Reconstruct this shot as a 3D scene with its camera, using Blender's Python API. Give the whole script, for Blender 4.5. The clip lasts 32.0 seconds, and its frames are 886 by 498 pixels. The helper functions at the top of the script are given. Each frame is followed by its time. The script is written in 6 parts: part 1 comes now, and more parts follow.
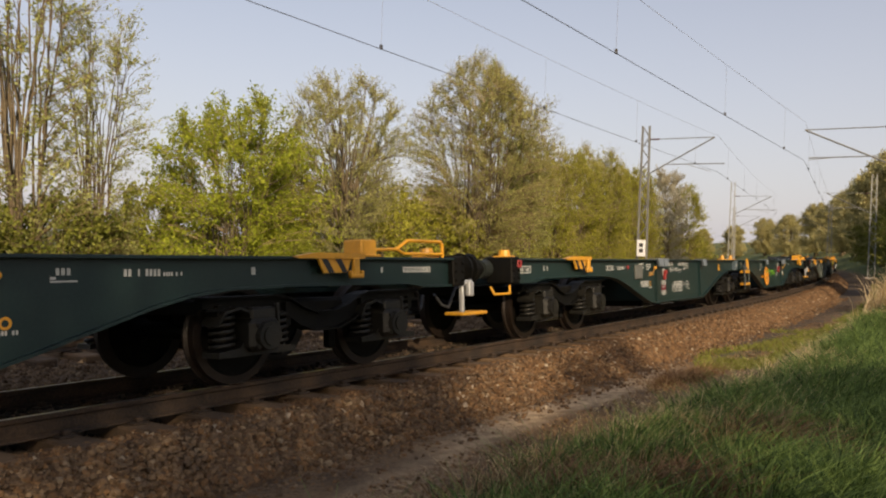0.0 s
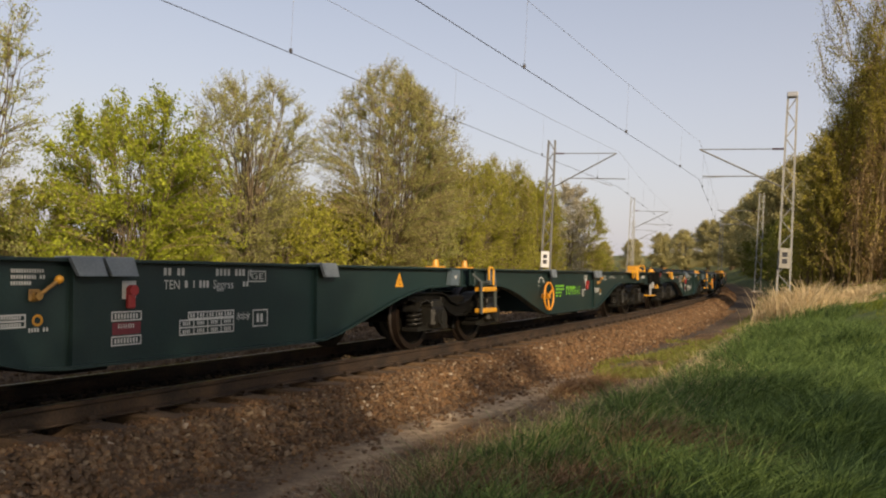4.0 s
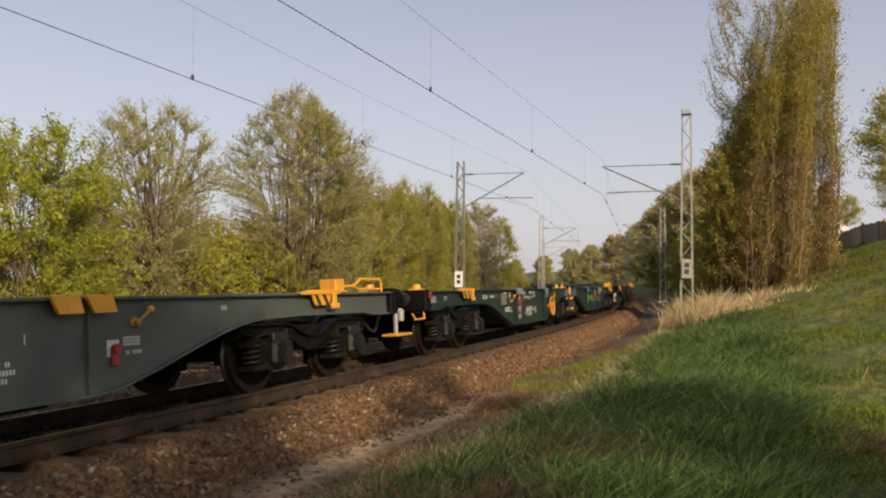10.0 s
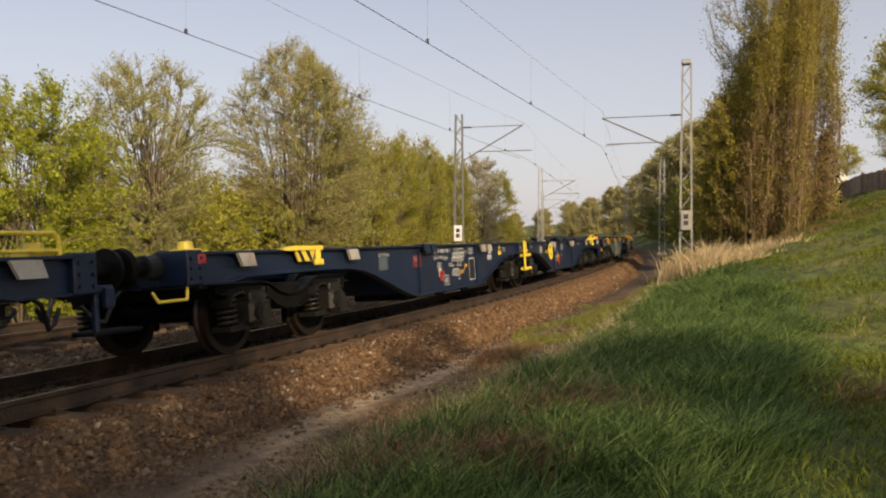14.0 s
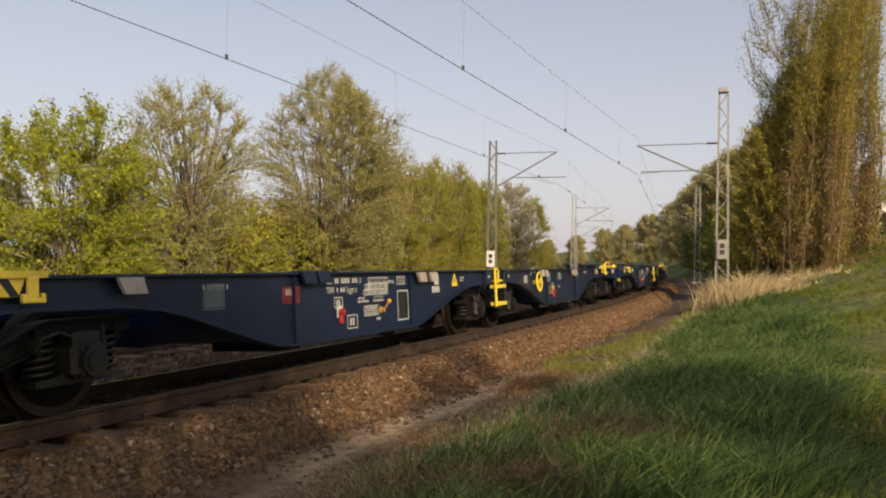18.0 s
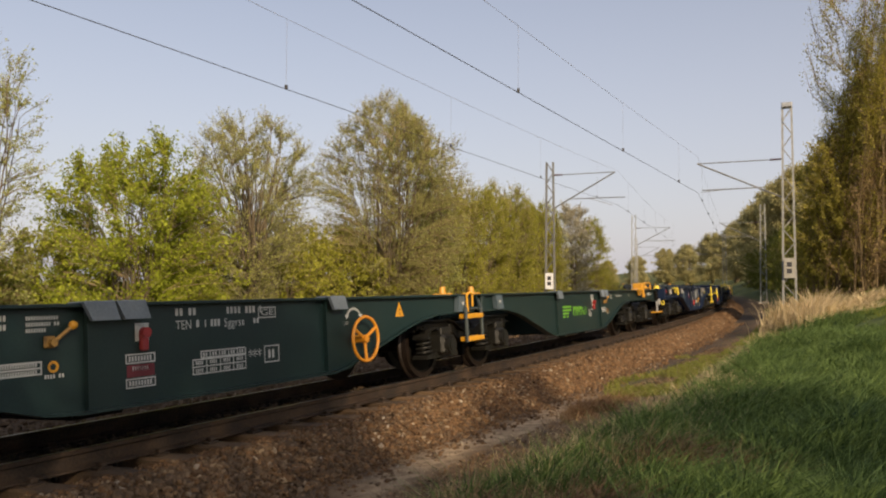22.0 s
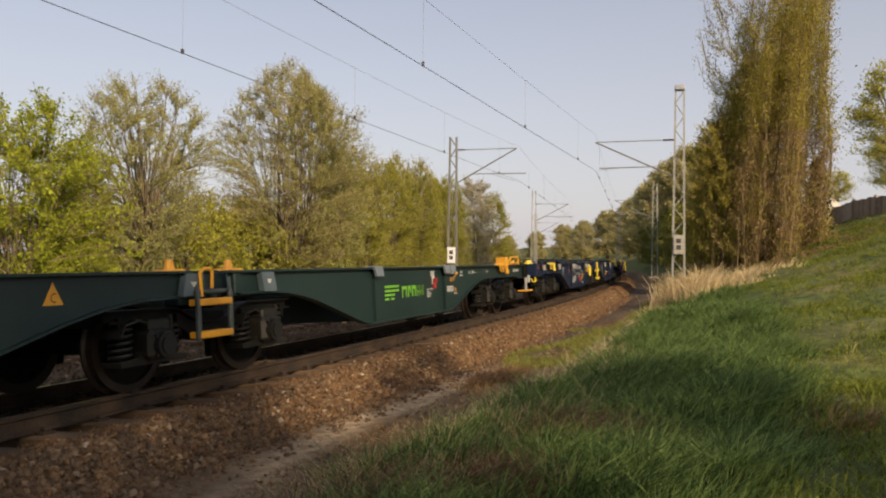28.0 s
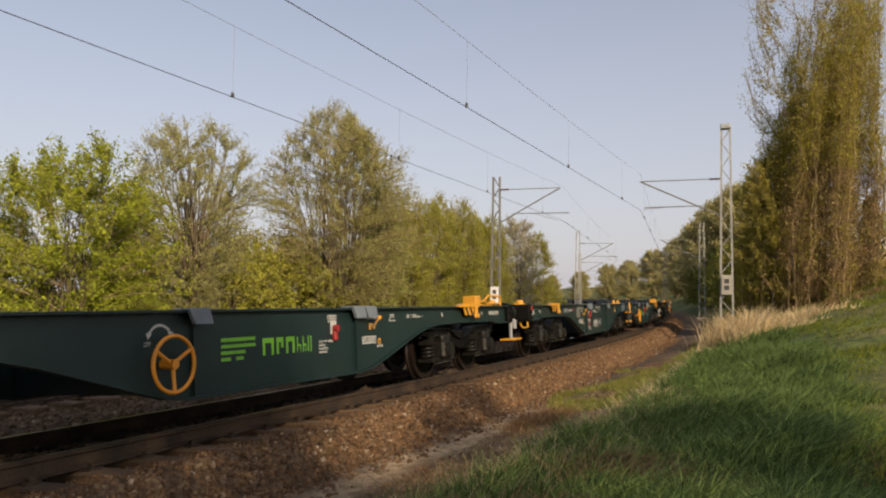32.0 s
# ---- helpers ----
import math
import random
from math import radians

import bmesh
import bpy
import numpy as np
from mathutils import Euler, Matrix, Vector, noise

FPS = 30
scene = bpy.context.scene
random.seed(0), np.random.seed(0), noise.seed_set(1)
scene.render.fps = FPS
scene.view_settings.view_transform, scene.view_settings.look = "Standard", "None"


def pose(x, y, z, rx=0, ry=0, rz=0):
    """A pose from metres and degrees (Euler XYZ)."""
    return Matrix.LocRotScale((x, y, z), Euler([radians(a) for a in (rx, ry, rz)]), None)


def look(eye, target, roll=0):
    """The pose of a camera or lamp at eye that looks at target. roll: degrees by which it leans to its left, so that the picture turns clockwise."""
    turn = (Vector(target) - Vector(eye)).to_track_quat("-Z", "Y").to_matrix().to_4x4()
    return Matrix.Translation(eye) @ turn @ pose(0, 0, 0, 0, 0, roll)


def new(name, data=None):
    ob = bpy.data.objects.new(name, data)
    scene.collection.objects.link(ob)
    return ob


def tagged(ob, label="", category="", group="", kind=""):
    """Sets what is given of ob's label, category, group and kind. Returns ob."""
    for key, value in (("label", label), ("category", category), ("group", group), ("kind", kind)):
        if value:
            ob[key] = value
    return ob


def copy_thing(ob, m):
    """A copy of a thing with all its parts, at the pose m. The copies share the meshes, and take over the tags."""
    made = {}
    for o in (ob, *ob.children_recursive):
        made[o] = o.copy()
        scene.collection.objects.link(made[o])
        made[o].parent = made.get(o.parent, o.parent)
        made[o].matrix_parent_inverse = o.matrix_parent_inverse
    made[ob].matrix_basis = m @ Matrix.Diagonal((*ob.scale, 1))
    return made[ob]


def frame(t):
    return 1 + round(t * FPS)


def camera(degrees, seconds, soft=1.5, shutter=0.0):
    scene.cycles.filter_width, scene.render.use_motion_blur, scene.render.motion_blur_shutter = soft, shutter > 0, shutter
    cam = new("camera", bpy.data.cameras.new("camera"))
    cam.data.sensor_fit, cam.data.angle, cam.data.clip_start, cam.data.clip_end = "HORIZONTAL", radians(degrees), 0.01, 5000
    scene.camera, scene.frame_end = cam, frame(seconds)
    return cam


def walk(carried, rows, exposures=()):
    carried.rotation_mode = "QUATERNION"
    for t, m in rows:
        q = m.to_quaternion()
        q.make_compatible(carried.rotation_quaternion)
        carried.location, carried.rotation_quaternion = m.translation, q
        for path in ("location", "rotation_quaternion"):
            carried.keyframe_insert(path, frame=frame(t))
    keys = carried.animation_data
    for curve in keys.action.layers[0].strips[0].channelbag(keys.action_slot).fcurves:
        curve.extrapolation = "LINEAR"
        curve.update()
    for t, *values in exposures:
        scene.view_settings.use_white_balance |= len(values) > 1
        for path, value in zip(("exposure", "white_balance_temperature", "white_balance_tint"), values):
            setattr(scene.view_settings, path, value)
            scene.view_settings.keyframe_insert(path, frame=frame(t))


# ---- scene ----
EYE = 1.405
cam = camera(58.86, 32.0, soft=2.1)
CAM_ROWS = [
    (0, 89.62, -1.94, 12.65), (0.5, 89.75, -2.63, 13.19), (1, 89.79, -3.40, 13.60), (1.5, 89.81, -4.34, 13.76),
    (2, 89.78, -4.43, 13.74), (2.5, 89.87, -4.41, 13.58), (3, 89.98, -4.19, 13.30), (3.5, 90.13, -3.95, 10.51),
    (4, 90.53, -3.01, 5.89), (4.5, 90.71, -2.12, 3.94), (6.5, 91.63, -0.39, 1.73), (7, 91.65, -0.54, 1.52),
    (7.5, 91.77, -0.52, 1.20), (8, 91.83, -0.79, 0.69), (8.5, 91.92, -0.89, 0.30), (9, 91.99, -0.90, -0.03),
    (9.5, 92.15, -0.79, -0.26), (10, 92.37, -0.59, -0.37), (10.5, 92.52, -0.67, -0.47), (11, 92.67, -0.56, -0.55),
    (11.5, 92.66, -0.72, -0.59), (12, 92.45, -1.03, -0.53), (12.5, 92.09, -1.21, -0.49), (13, 90.19, -1.24, -0.43),
    (13.5, 88.82, -0.54, -0.41), (14, 89.02, 0.03, -0.42), (14.5, 89.58, -0.26, -0.52), (15, 89.89, -0.24, 2.54),
    (15.5, 90.40, -0.51, 5.33), (17.5, 90.76, -0.92, 4.66), (18, 90.84, -0.90, 1.95), (18.5, 91.16, -0.83, 1.15),
    (19, 91.56, -0.66, 0.35), (19.5, 91.87, -0.38, -0.18), (20, 92.08, -0.13, -0.72), (20.5, 92.11, 0.06, -1.22),
    (21, 92.17, -0.02, -1.48), (21.5, 92.30, -0.05, 0.82), (22, 92.49, -0.15, 6.19), (22.5, 92.48, -0.11, 9.98),
    (23, 92.16, 0.23, 10.82), (23.5, 90.67, 0.66, 10.45), (24, 89.58, 0.22, 6.48), (24.5, 89.25, -0.13, 0.98),
    (25, 89.14, -0.49, -0.10), (25.5, 89.15, -0.72, -0.59), (27.5, 90.28, -0.62, -0.92), (28, 90.61, -0.58, -0.91),
    (28.5, 91.01, -0.41, -0.87), (29, 91.51, -0.35, -0.83), (29.5, 91.95, -0.36, -0.55), (30, 92.67, -0.37, 0.02),
    (30.5, 93.27, -0.41, 0.78), (31, 93.55, -0.55, 1.49), (31.5, 93.65, -0.68, 2.15), (32, 93.45, -0.82, 2.23),
]
walk(cam, [(t, pose(0, 0, EYE, rx, ry, rz)) for t, rx, ry, rz in CAM_ROWS], exposures=[(t, ev, k, 12.5) for t, ev, k in ((0, 0.2, 7050), (4, 0.2, 7000), (9, 0.15, 6950), (12, 0.15, 6950), (13.5, 0.22, 7050), (14.5, 0.25, 7100), (18, 0.2, 7050), (21, 0.15, 6900), (22.5, 0.17, 6900), (24, 0.26, 7050), (25, 0.27, 7050), (28, 0.2, 7050), (30, 0.12, 6850), (32, 0.12, 6850))])

# ---- light ----
SUN_ELEV, SUN_AZ = 25.0, 150.0      # azimuth of the sun clockwise from +y, degrees
world = bpy.data.worlds.new("world")
scene.world = world
world.use_nodes = True
wn = world.node_tree
sky = wn.nodes.new("ShaderNodeTexSky")
sky.sky_type, sky.sun_disc = "NISHITA", False
sky.sun_elevation, sky.sun_rotation = radians(SUN_ELEV), radians(SUN_AZ)
sky.air_density, sky.dust_density, sky.ozone_density = 1.0, 2.5, 1.5
haze = wn.nodes.new("ShaderNodeMixRGB")      # thin even haze over the whole sky
haze.inputs[0].default_value, haze.inputs[2].default_value = 0.6, (5.48, 5.42, 6.05, 1)
up = wn.nodes.new("ShaderNodeSeparateXYZ")
way = wn.nodes.new("ShaderNodeTexCoord")
thin = wn.nodes.new("ShaderNodeMapRange")        # the haze thins out overhead
thin.inputs["From Max"].default_value, thin.inputs["To Min"].default_value, thin.inputs["To Max"].default_value = 0.42, 0.72, 0.30
wn.links.new(way.outputs["Generated"], up.inputs[0])
wn.links.new(up.outputs["Z"], thin.inputs["Value"])
wn.links.new(thin.outputs[0], haze.inputs[0])
wn.links.new(sky.outputs[0], haze.inputs[1])
wn.links.new(haze.outputs[0], wn.nodes["Background"].inputs[0])
wn.nodes["Background"].inputs[1].default_value = 0.118
sun = new("sun", bpy.data.lights.new("sun", "SUN"))
sun.data.energy, sun.data.angle, sun.data.color = 4.2, radians(0.8), (1.0, 0.82, 0.58)
az, el = radians(SUN_AZ), radians(SUN_ELEV)
sun.matrix_world = look((60 * math.sin(az) * math.cos(el), 60 * math.cos(az) * math.cos(el), 60 * math.sin(el)), (0, 0, 0))

# ---- track geometry ----
S0, DS = -70.0, 0.25
N_S = 2600


def _lay_track():
    s = S0 + DS * np.arange(N_S)
    kap = np.where(s < 150, -0.0027, -0.0027 * np.clip((260 - s) / 110, 0, 1)) + 0.000001 * np.clip(s, 0, 150)
    kap = np.where(s > 260, 0, kap)
    th = np.cumsum(kap) * DS
    i0 = int(round(-S0 / DS))
    th += 0.4187 - th[i0]
    x, y = np.cumsum(np.sin(th)) * DS, np.cumsum(np.cos(th)) * DS
    return s, x - x[i0] - 7.114, y - y[i0], th


TS, TX, TY, TH = _lay_track()
CANT = 0.066


def track(s, o=0.0, z=0.0, cant=0.0):
    """World place at s along the near track's centre line, o to its right (towards the camera)."""
    x, y, th = (float(np.interp(s, TS, a)) for a in (TX, TY, TH))
    oo, zz = o * math.cos(cant) - z * math.sin(cant), z * math.cos(cant) + o * math.sin(cant)
    return Vector((x + oo * math.cos(th), y - oo * math.sin(th), zz))


def heading(s):
    return float(np.interp(s, TS, TH))


KNOTS = [(0, 0.0), (1, 10.02), (2, 20.46), (3, 30.82), (4, 41.75), (7, 74.43), (8, 85.6), (9, 97.0), (10, 108.53), (11, 120.15), (12, 131.87), (13, 143.15), (14, 155.3),
         (15, 167.33), (18, 203.45), (19, 215.58), (20, 228.0), (21, 240.55), (22, 252.62), (23, 265.34), (24, 278.0), (25, 290.45), (28, 327.9), (29, 340.1), (30, 352.4), (31, 364.2), (32, 375.8)]
KT, KD = np.array(KNOTS, float).T
KV = np.gradient(KD, KT)


def travelled(t):
    """Metres that the train has run since the start: it gathers speed slowly."""
    i = int(np.clip(np.searchsorted(KT, t, "right") - 1, 0, len(KT) - 2))
    h = KT[i + 1] - KT[i]
    u = (t - KT[i]) / h
    return float((2 * u**3 - 3 * u * u + 1) * KD[i] + (u**3 - 2 * u * u + u) * h * KV[i] + (3 * u * u - 2 * u**3) * KD[i + 1] + (u**3 - u * u) * h * KV[i + 1])


# ---- materials ----
def surf(name, dark, light, scale=4.0, rough=0.7, bump=0.2, fine=60.0, metal=0.0, per_piece=0.0, coord="Object", spread=(0.3, 0.7), dirt=None, dirt_amount=0.5, spec=0.5):
    """A surface with two scales of grain: broad patches between two colours, a fine mottling and relief."""
    m = bpy.data.materials.new(name)
    m.use_nodes = True
    nt = m.node_tree
    n, ln = nt.nodes, nt.links.new
    b = n["Principled BSDF"]
    tc = n.new("ShaderNodeTexCoord")
    big, small = n.new("ShaderNodeTexNoise"), n.new("ShaderNodeTexNoise")
    big.inputs["Scale"].default_value, big.inputs["Detail"].default_value = scale, 5
    small.inputs["Scale"].default_value, small.inputs["Detail"].default_value = fine, 4
    for q in (big, small):
        ln(tc.outputs[coord], q.inputs["Vector"])
    ramp = n.new("ShaderNodeValToRGB")
    ramp.color_ramp.elements[0].position, ramp.color_ramp.elements[1].position = spread
    ramp.color_ramp.elements[0].color, ramp.color_ramp.elements[1].color = (*dark, 1), (*light, 1)
    mix = n.new("ShaderNodeMath")
    mix.operation = "MULTIPLY_ADD"
    mix.inputs[1].default_value = 0.45
    half = n.new("ShaderNodeMath")
    half.operation = "MULTIPLY"
    half.inputs[1].default_value = 0.55
    ln(big.outputs["Fac"], half.inputs[0])
    ln(small.outputs["Fac"], mix.inputs[0])
    ln(half.outputs[0], mix.inputs[2])
    fac = mix.outputs[0]
    if per_piece:
        info = n.new("ShaderNodeObjectInfo")
        geo = n.new("ShaderNodeNewGeometry")
        add = n.new("ShaderNodeMath")
        add.operation = "ADD"
        ln(info.outputs["Random"], add.inputs[0])
        ln(geo.outputs["Random Per Island"], add.inputs[1])
        fr = n.new("ShaderNodeMath")
        fr.operation = "FRACT"
        ln(add.outputs[0], fr.inputs[0])
        pm = n.new("ShaderNodeMath")
        pm.operation = "MULTIPLY_ADD"
        pm.inputs[1].default_value = per_piece
        ln(fr.outputs[0], pm.inputs[0])
        sh = n.new("ShaderNodeMath")
        sh.operation = "SUBTRACT"
        sh.inputs[1].default_value = per_piece / 2
        ln(fac, sh.inputs[0])
        ln(sh.outputs[0], pm.inputs[2])
        fac = pm.outputs[0]
    ln(fac, ramp.inputs[0])
    col = ramp.outputs[0]
    if dirt:
        d = n.new("ShaderNodeTexNoise")
        d.inputs["Scale"].default_value, d.inputs["Detail"].default_value = scale * 0.6, 8
        d.inputs["Roughness"].default_value = 0.7
        mp = n.new("ShaderNodeMapping")
        mp.inputs["Scale"].default_value = (1, 1, 0.35)
        ln(tc.outputs[coord], mp.inputs[0])
        ln(mp.outputs[0], d.inputs["Vector"])
        dr = n.new("ShaderNodeValToRGB")
        dr.color_ramp.elements[0].position, dr.color_ramp.elements[1].position = 0.48, 0.72
        dr.color_ramp.elements[1].color = (dirt_amount,) * 3 + (1,)
        ln(d.outputs["Fac"], dr.inputs[0])
        mx = n.new("ShaderNodeMixRGB")
        mx.inputs[2].default_value = (*dirt, 1)
        ln(dr.outputs[0], mx.inputs[0])
        ln(col, mx.inputs[1])
        col = mx.outputs[0]
    ln(col, b.inputs["Base Color"])
    b.inputs["Roughness"].default_value, b.inputs["Metallic"].default_value = rough, metal
    b.inputs["Specular IOR Level"].default_value = spec
    if bump:
        bp = n.new("ShaderNodeBump")
        bp.inputs["Strength"].default_value, bp.inputs["Distance"].default_value = bump, 0.02
        ln(small.outputs["Fac"], bp.inputs["Height"])
        ln(bp.outputs[0], b.inputs["Normal"])
    return m


def leafy(name, dark, light, rough=0.6, through_=0.35, spread=(0.2, 0.8)):
    """Leaves and blades: colour varies from piece to piece, and some light goes through them."""
    m = surf(name, dark, light, 1.6, rough, 0, 9.0, per_piece=0.75, coord="Object", spread=spread, spec=0.2)
    nt = m.node_tree
    b = nt.nodes["Principled BSDF"]
    tr = nt.nodes.new("ShaderNodeBsdfTranslucent")
    nt.links.new(b.inputs["Base Color"].links[0].from_socket, tr.inputs["Color"])
    mx = nt.nodes.new("ShaderNodeMixShader")
    mx.inputs[0].default_value = through_
    nt.links.new(b.outputs[0], mx.inputs[1])
    nt.links.new(tr.outputs[0], mx.inputs[2])
    nt.links.new(mx.outputs[0], nt.nodes["Material Output"].inputs[0])
    return m


GREEN = surf("green wagon paint", (0.0063, 0.0172, 0.0174), (0.011, 0.0285, 0.028), 1.2, 0.42, 0.05, 40, dirt=(0.026, 0.036, 0.032), dirt_amount=0.35, spec=0.33)
GREY = surf("grey wagon paint", (0.040, 0.052, 0.048), (0.068, 0.084, 0.077), 1.2, 0.5, 0.05, 40, dirt=(0.07, 0.065, 0.055), dirt_amount=0.45)
BLUE = surf("blue wagon paint", (0.004, 0.0095, 0.027), (0.0075, 0.0175, 0.046), 1.2, 0.42, 0.05, 40, dirt=(0.018, 0.020, 0.026), dirt_amount=0.35, spec=0.33)
YELLOW = surf("yellow paint", (0.52, 0.235, 0.012), (0.69, 0.345, 0.024), 3, 0.45, 0.05, 50, dirt=(0.22, 0.13, 0.05), dirt_amount=0.5)
RUST_PAINT = surf("worn yellow brown paint", (0.10, 0.055, 0.025), (0.42, 0.24, 0.05), 9, 0.6, 0.1, 50)
LEMON = surf("lemon yellow paint", (0.66, 0.50, 0.04), (0.80, 0.62, 0.06), 3, 0.45, 0.05, 50, dirt=(0.3, 0.22, 0.08), dirt_amount=0.4)
ORANGE = surf("orange handwheel paint", (0.52, 0.20, 0.014), (0.65, 0.27, 0.022), 3, 0.45, 0.05, 50)
WHITE = surf("weathered white stencil paint", (0.30, 0.31, 0.30), (0.52, 0.53, 0.51), 5, 0.6, 0.05, 60)
LIME = surf("lime lettering paint", (0.10, 0.31, 0.022), (0.145, 0.40, 0.032), 5, 0.5, 0.05, 60)
RED = surf("red paint", (0.20, 0.015, 0.015), (0.32, 0.028, 0.028), 5, 0.5, 0.05, 60)
BUFFER = surf("grimy dark buffer paint", (0.010, 0.013, 0.012), (0.024, 0.029, 0.027), 4, 0.55, 0.1, 50, spec=0.3)
BLACK = surf("black paint", (0.008, 0.008, 0.009), (0.016, 0.016, 0.018), 3, 0.5, 0.1, 50)
# grime over bases lowered further: the underframe's shade is in these two colours
IRON = surf("shade-darkened grimy cast iron", (0.0015, 0.0015, 0.0015), (0.006, 0.006, 0.005), 5, 0.6, 0.3, 60, dirt=(0.026, 0.020, 0.014), dirt_amount=0.22, spec=0.12)
TREAD = surf("shade-darkened worn wheel steel", (0.006, 0.004, 0.003), (0.022, 0.013, 0.008), 5, 0.5, 0.1, 60, metal=0.3)
BOXGREY = surf("dull grey sheet", (0.075, 0.08, 0.075), (0.13, 0.135, 0.125), 3, 0.6, 0.1, 50)
STEEL = surf("galvanised steel", (0.28, 0.29, 0.30), (0.46, 0.47, 0.48), 4, 0.5, 0.1, 50, metal=0.4)
PLATE = surf("pale primed plate", (0.11, 0.135, 0.16), (0.19, 0.225, 0.26), 3, 0.5, 0.1, 50)
RUST = surf("rusty rail steel", (0.010, 0.0065, 0.004), (0.055, 0.032, 0.017), 3, 0.8, 0.4, 40, spread=(0.38, 0.62))
SHINE = surf("polished rail head", (0.25, 0.24, 0.23), (0.45, 0.43, 0.41), 4, 0.3, 0.05, 60, metal=0.9)
SLEEPER = surf("weathered sleeper wood", (0.05, 0.031, 0.017), (0.14, 0.087, 0.046), 4, 0.9, 0.4, 50, per_piece=0.3)
BALLAST = surf("ballast bed", (0.045, 0.026, 0.013), (0.165, 0.098, 0.048), 1.1, 0.95, 1.0, 16, coord="Object", spread=(0.35, 0.65))
CONCRETE = surf("cast concrete", (0.30, 0.27, 0.23), (0.44, 0.40, 0.34), 2, 0.9, 0.3, 40, dirt=(0.16, 0.13, 0.10))
MAST = surf("weathered mast paint", (0.20, 0.20, 0.185), (0.36, 0.36, 0.34), 3, 0.6, 0.1, 40)
WIRE = surf("dark wire", (0.03, 0.03, 0.035), (0.06, 0.06, 0.065), 3, 0.6, 0, 40)
WIRE_PALE = surf("weathered bronze rope", (0.14, 0.14, 0.145), (0.24, 0.24, 0.25), 3, 0.6, 0, 40)
INSUL = surf("brown porcelain", (0.05, 0.025, 0.02), (0.09, 0.04, 0.03), 3, 0.3, 0, 40)
PLANK = surf("weathered fence plank", (0.24, 0.175, 0.125), (0.42, 0.32, 0.24), 4, 0.9, 0.4, 40, per_piece=0.5)
ROOF = surf("pale roof", (0.5, 0.48, 0.45), (0.65, 0.63, 0.6), 2, 0.8, 0.2, 30)
DARKWALL = surf("dark timber wall", (0.02, 0.017, 0.015), (0.05, 0.042, 0.036), 2, 0.9, 0.3, 30)
SIGN = surf("white enamel", (0.70, 0.71, 0.72), (0.80, 0.81, 0.82), 2, 0.4, 0, 40)
BARK = surf("grey brown bark", (0.075, 0.058, 0.036), (0.20, 0.155, 0.095), 6, 0.95, 0.6, 30)
TWIG = surf("tan twigs", (0.17, 0.125, 0.065), (0.36, 0.28, 0.15), 3, 0.95, 0.3, 30, per_piece=0.4)
TWIG_GREY = surf("grey tan twigs", (0.15, 0.125, 0.08), (0.31, 0.27, 0.18), 3, 0.95, 0.3, 30, per_piece=0.4)
BARK_TAN = surf("tan upright bark", (0.09, 0.062, 0.03), (0.27, 0.195, 0.10), 3, 0.95, 0.5, 30, per_piece=0.5)
LEAF_BROWN = leafy("dry brown leaves", (0.19, 0.125, 0.055), (0.40, 0.28, 0.125), through_=0.3)
LEAF_COLUMN = leafy("thin olive leaves of the thicket", (0.23, 0.205, 0.032), (0.46, 0.40, 0.075))
LEAF_FAR = leafy("pale tan bud", (0.30, 0.27, 0.11), (0.52, 0.47, 0.22))
LEAF_LIME = leafy("fresh lime leaves", (0.17, 0.21, 0.017), (0.39, 0.43, 0.042))
LEAF_OLIVE = leafy("olive spring leaves", (0.19, 0.20, 0.022), (0.42, 0.41, 0.055))
LEAF_BUD = leafy("tan budding leaves", (0.24, 0.24, 0.068), (0.47, 0.465, 0.155))
LEAF_GREY = leafy("grey green leaves", (0.24, 0.265, 0.072), (0.46, 0.48, 0.16))
LEAF_DARK = leafy("dark hedge leaves", (0.11, 0.13, 0.02), (0.26, 0.27, 0.05))
LEAF_FIR = leafy("fir needles", (0.012, 0.02, 0.012), (0.035, 0.05, 0.025), through_=0.1)
BLOSSOM = leafy("pale blossom", (0.35, 0.32, 0.22), (0.55, 0.52, 0.40))
GRASS = leafy("spring grass", (0.030, 0.062, 0.017), (0.21, 0.30, 0.085), spread=(0.27, 0.73))
SIGN_DIRTY = surf("grimy enamel", (0.26, 0.25, 0.21), (0.42, 0.40, 0.34), 4, 0.6, 0.05, 40, dirt=(0.12, 0.10, 0.07))
MAST_DARK = surf("dark weathered mast paint", (0.10, 0.10, 0.095), (0.22, 0.22, 0.205), 3, 0.6, 0.1, 40)
# yellow-green raised in albedo: the lawn's sunlight is put into it
GRASS_SHORT = leafy("short sunlit grass", (0.075, 0.11, 0.014), (0.28, 0.30, 0.048))
YELLOW_GRASS = leafy("yellow green low grass", (0.14, 0.16, 0.03), (0.30, 0.30, 0.07))
STRAW = leafy("dry straw", (0.46, 0.34, 0.17), (0.78, 0.63, 0.38))
LEAF_GOLD = leafy("golden spring leaves", (0.30, 0.30, 0.04), (0.58, 0.55, 0.10))
LITTER = leafy("dead leaves", (0.10, 0.055, 0.026), (0.30, 0.185, 0.095), through_=0.1)


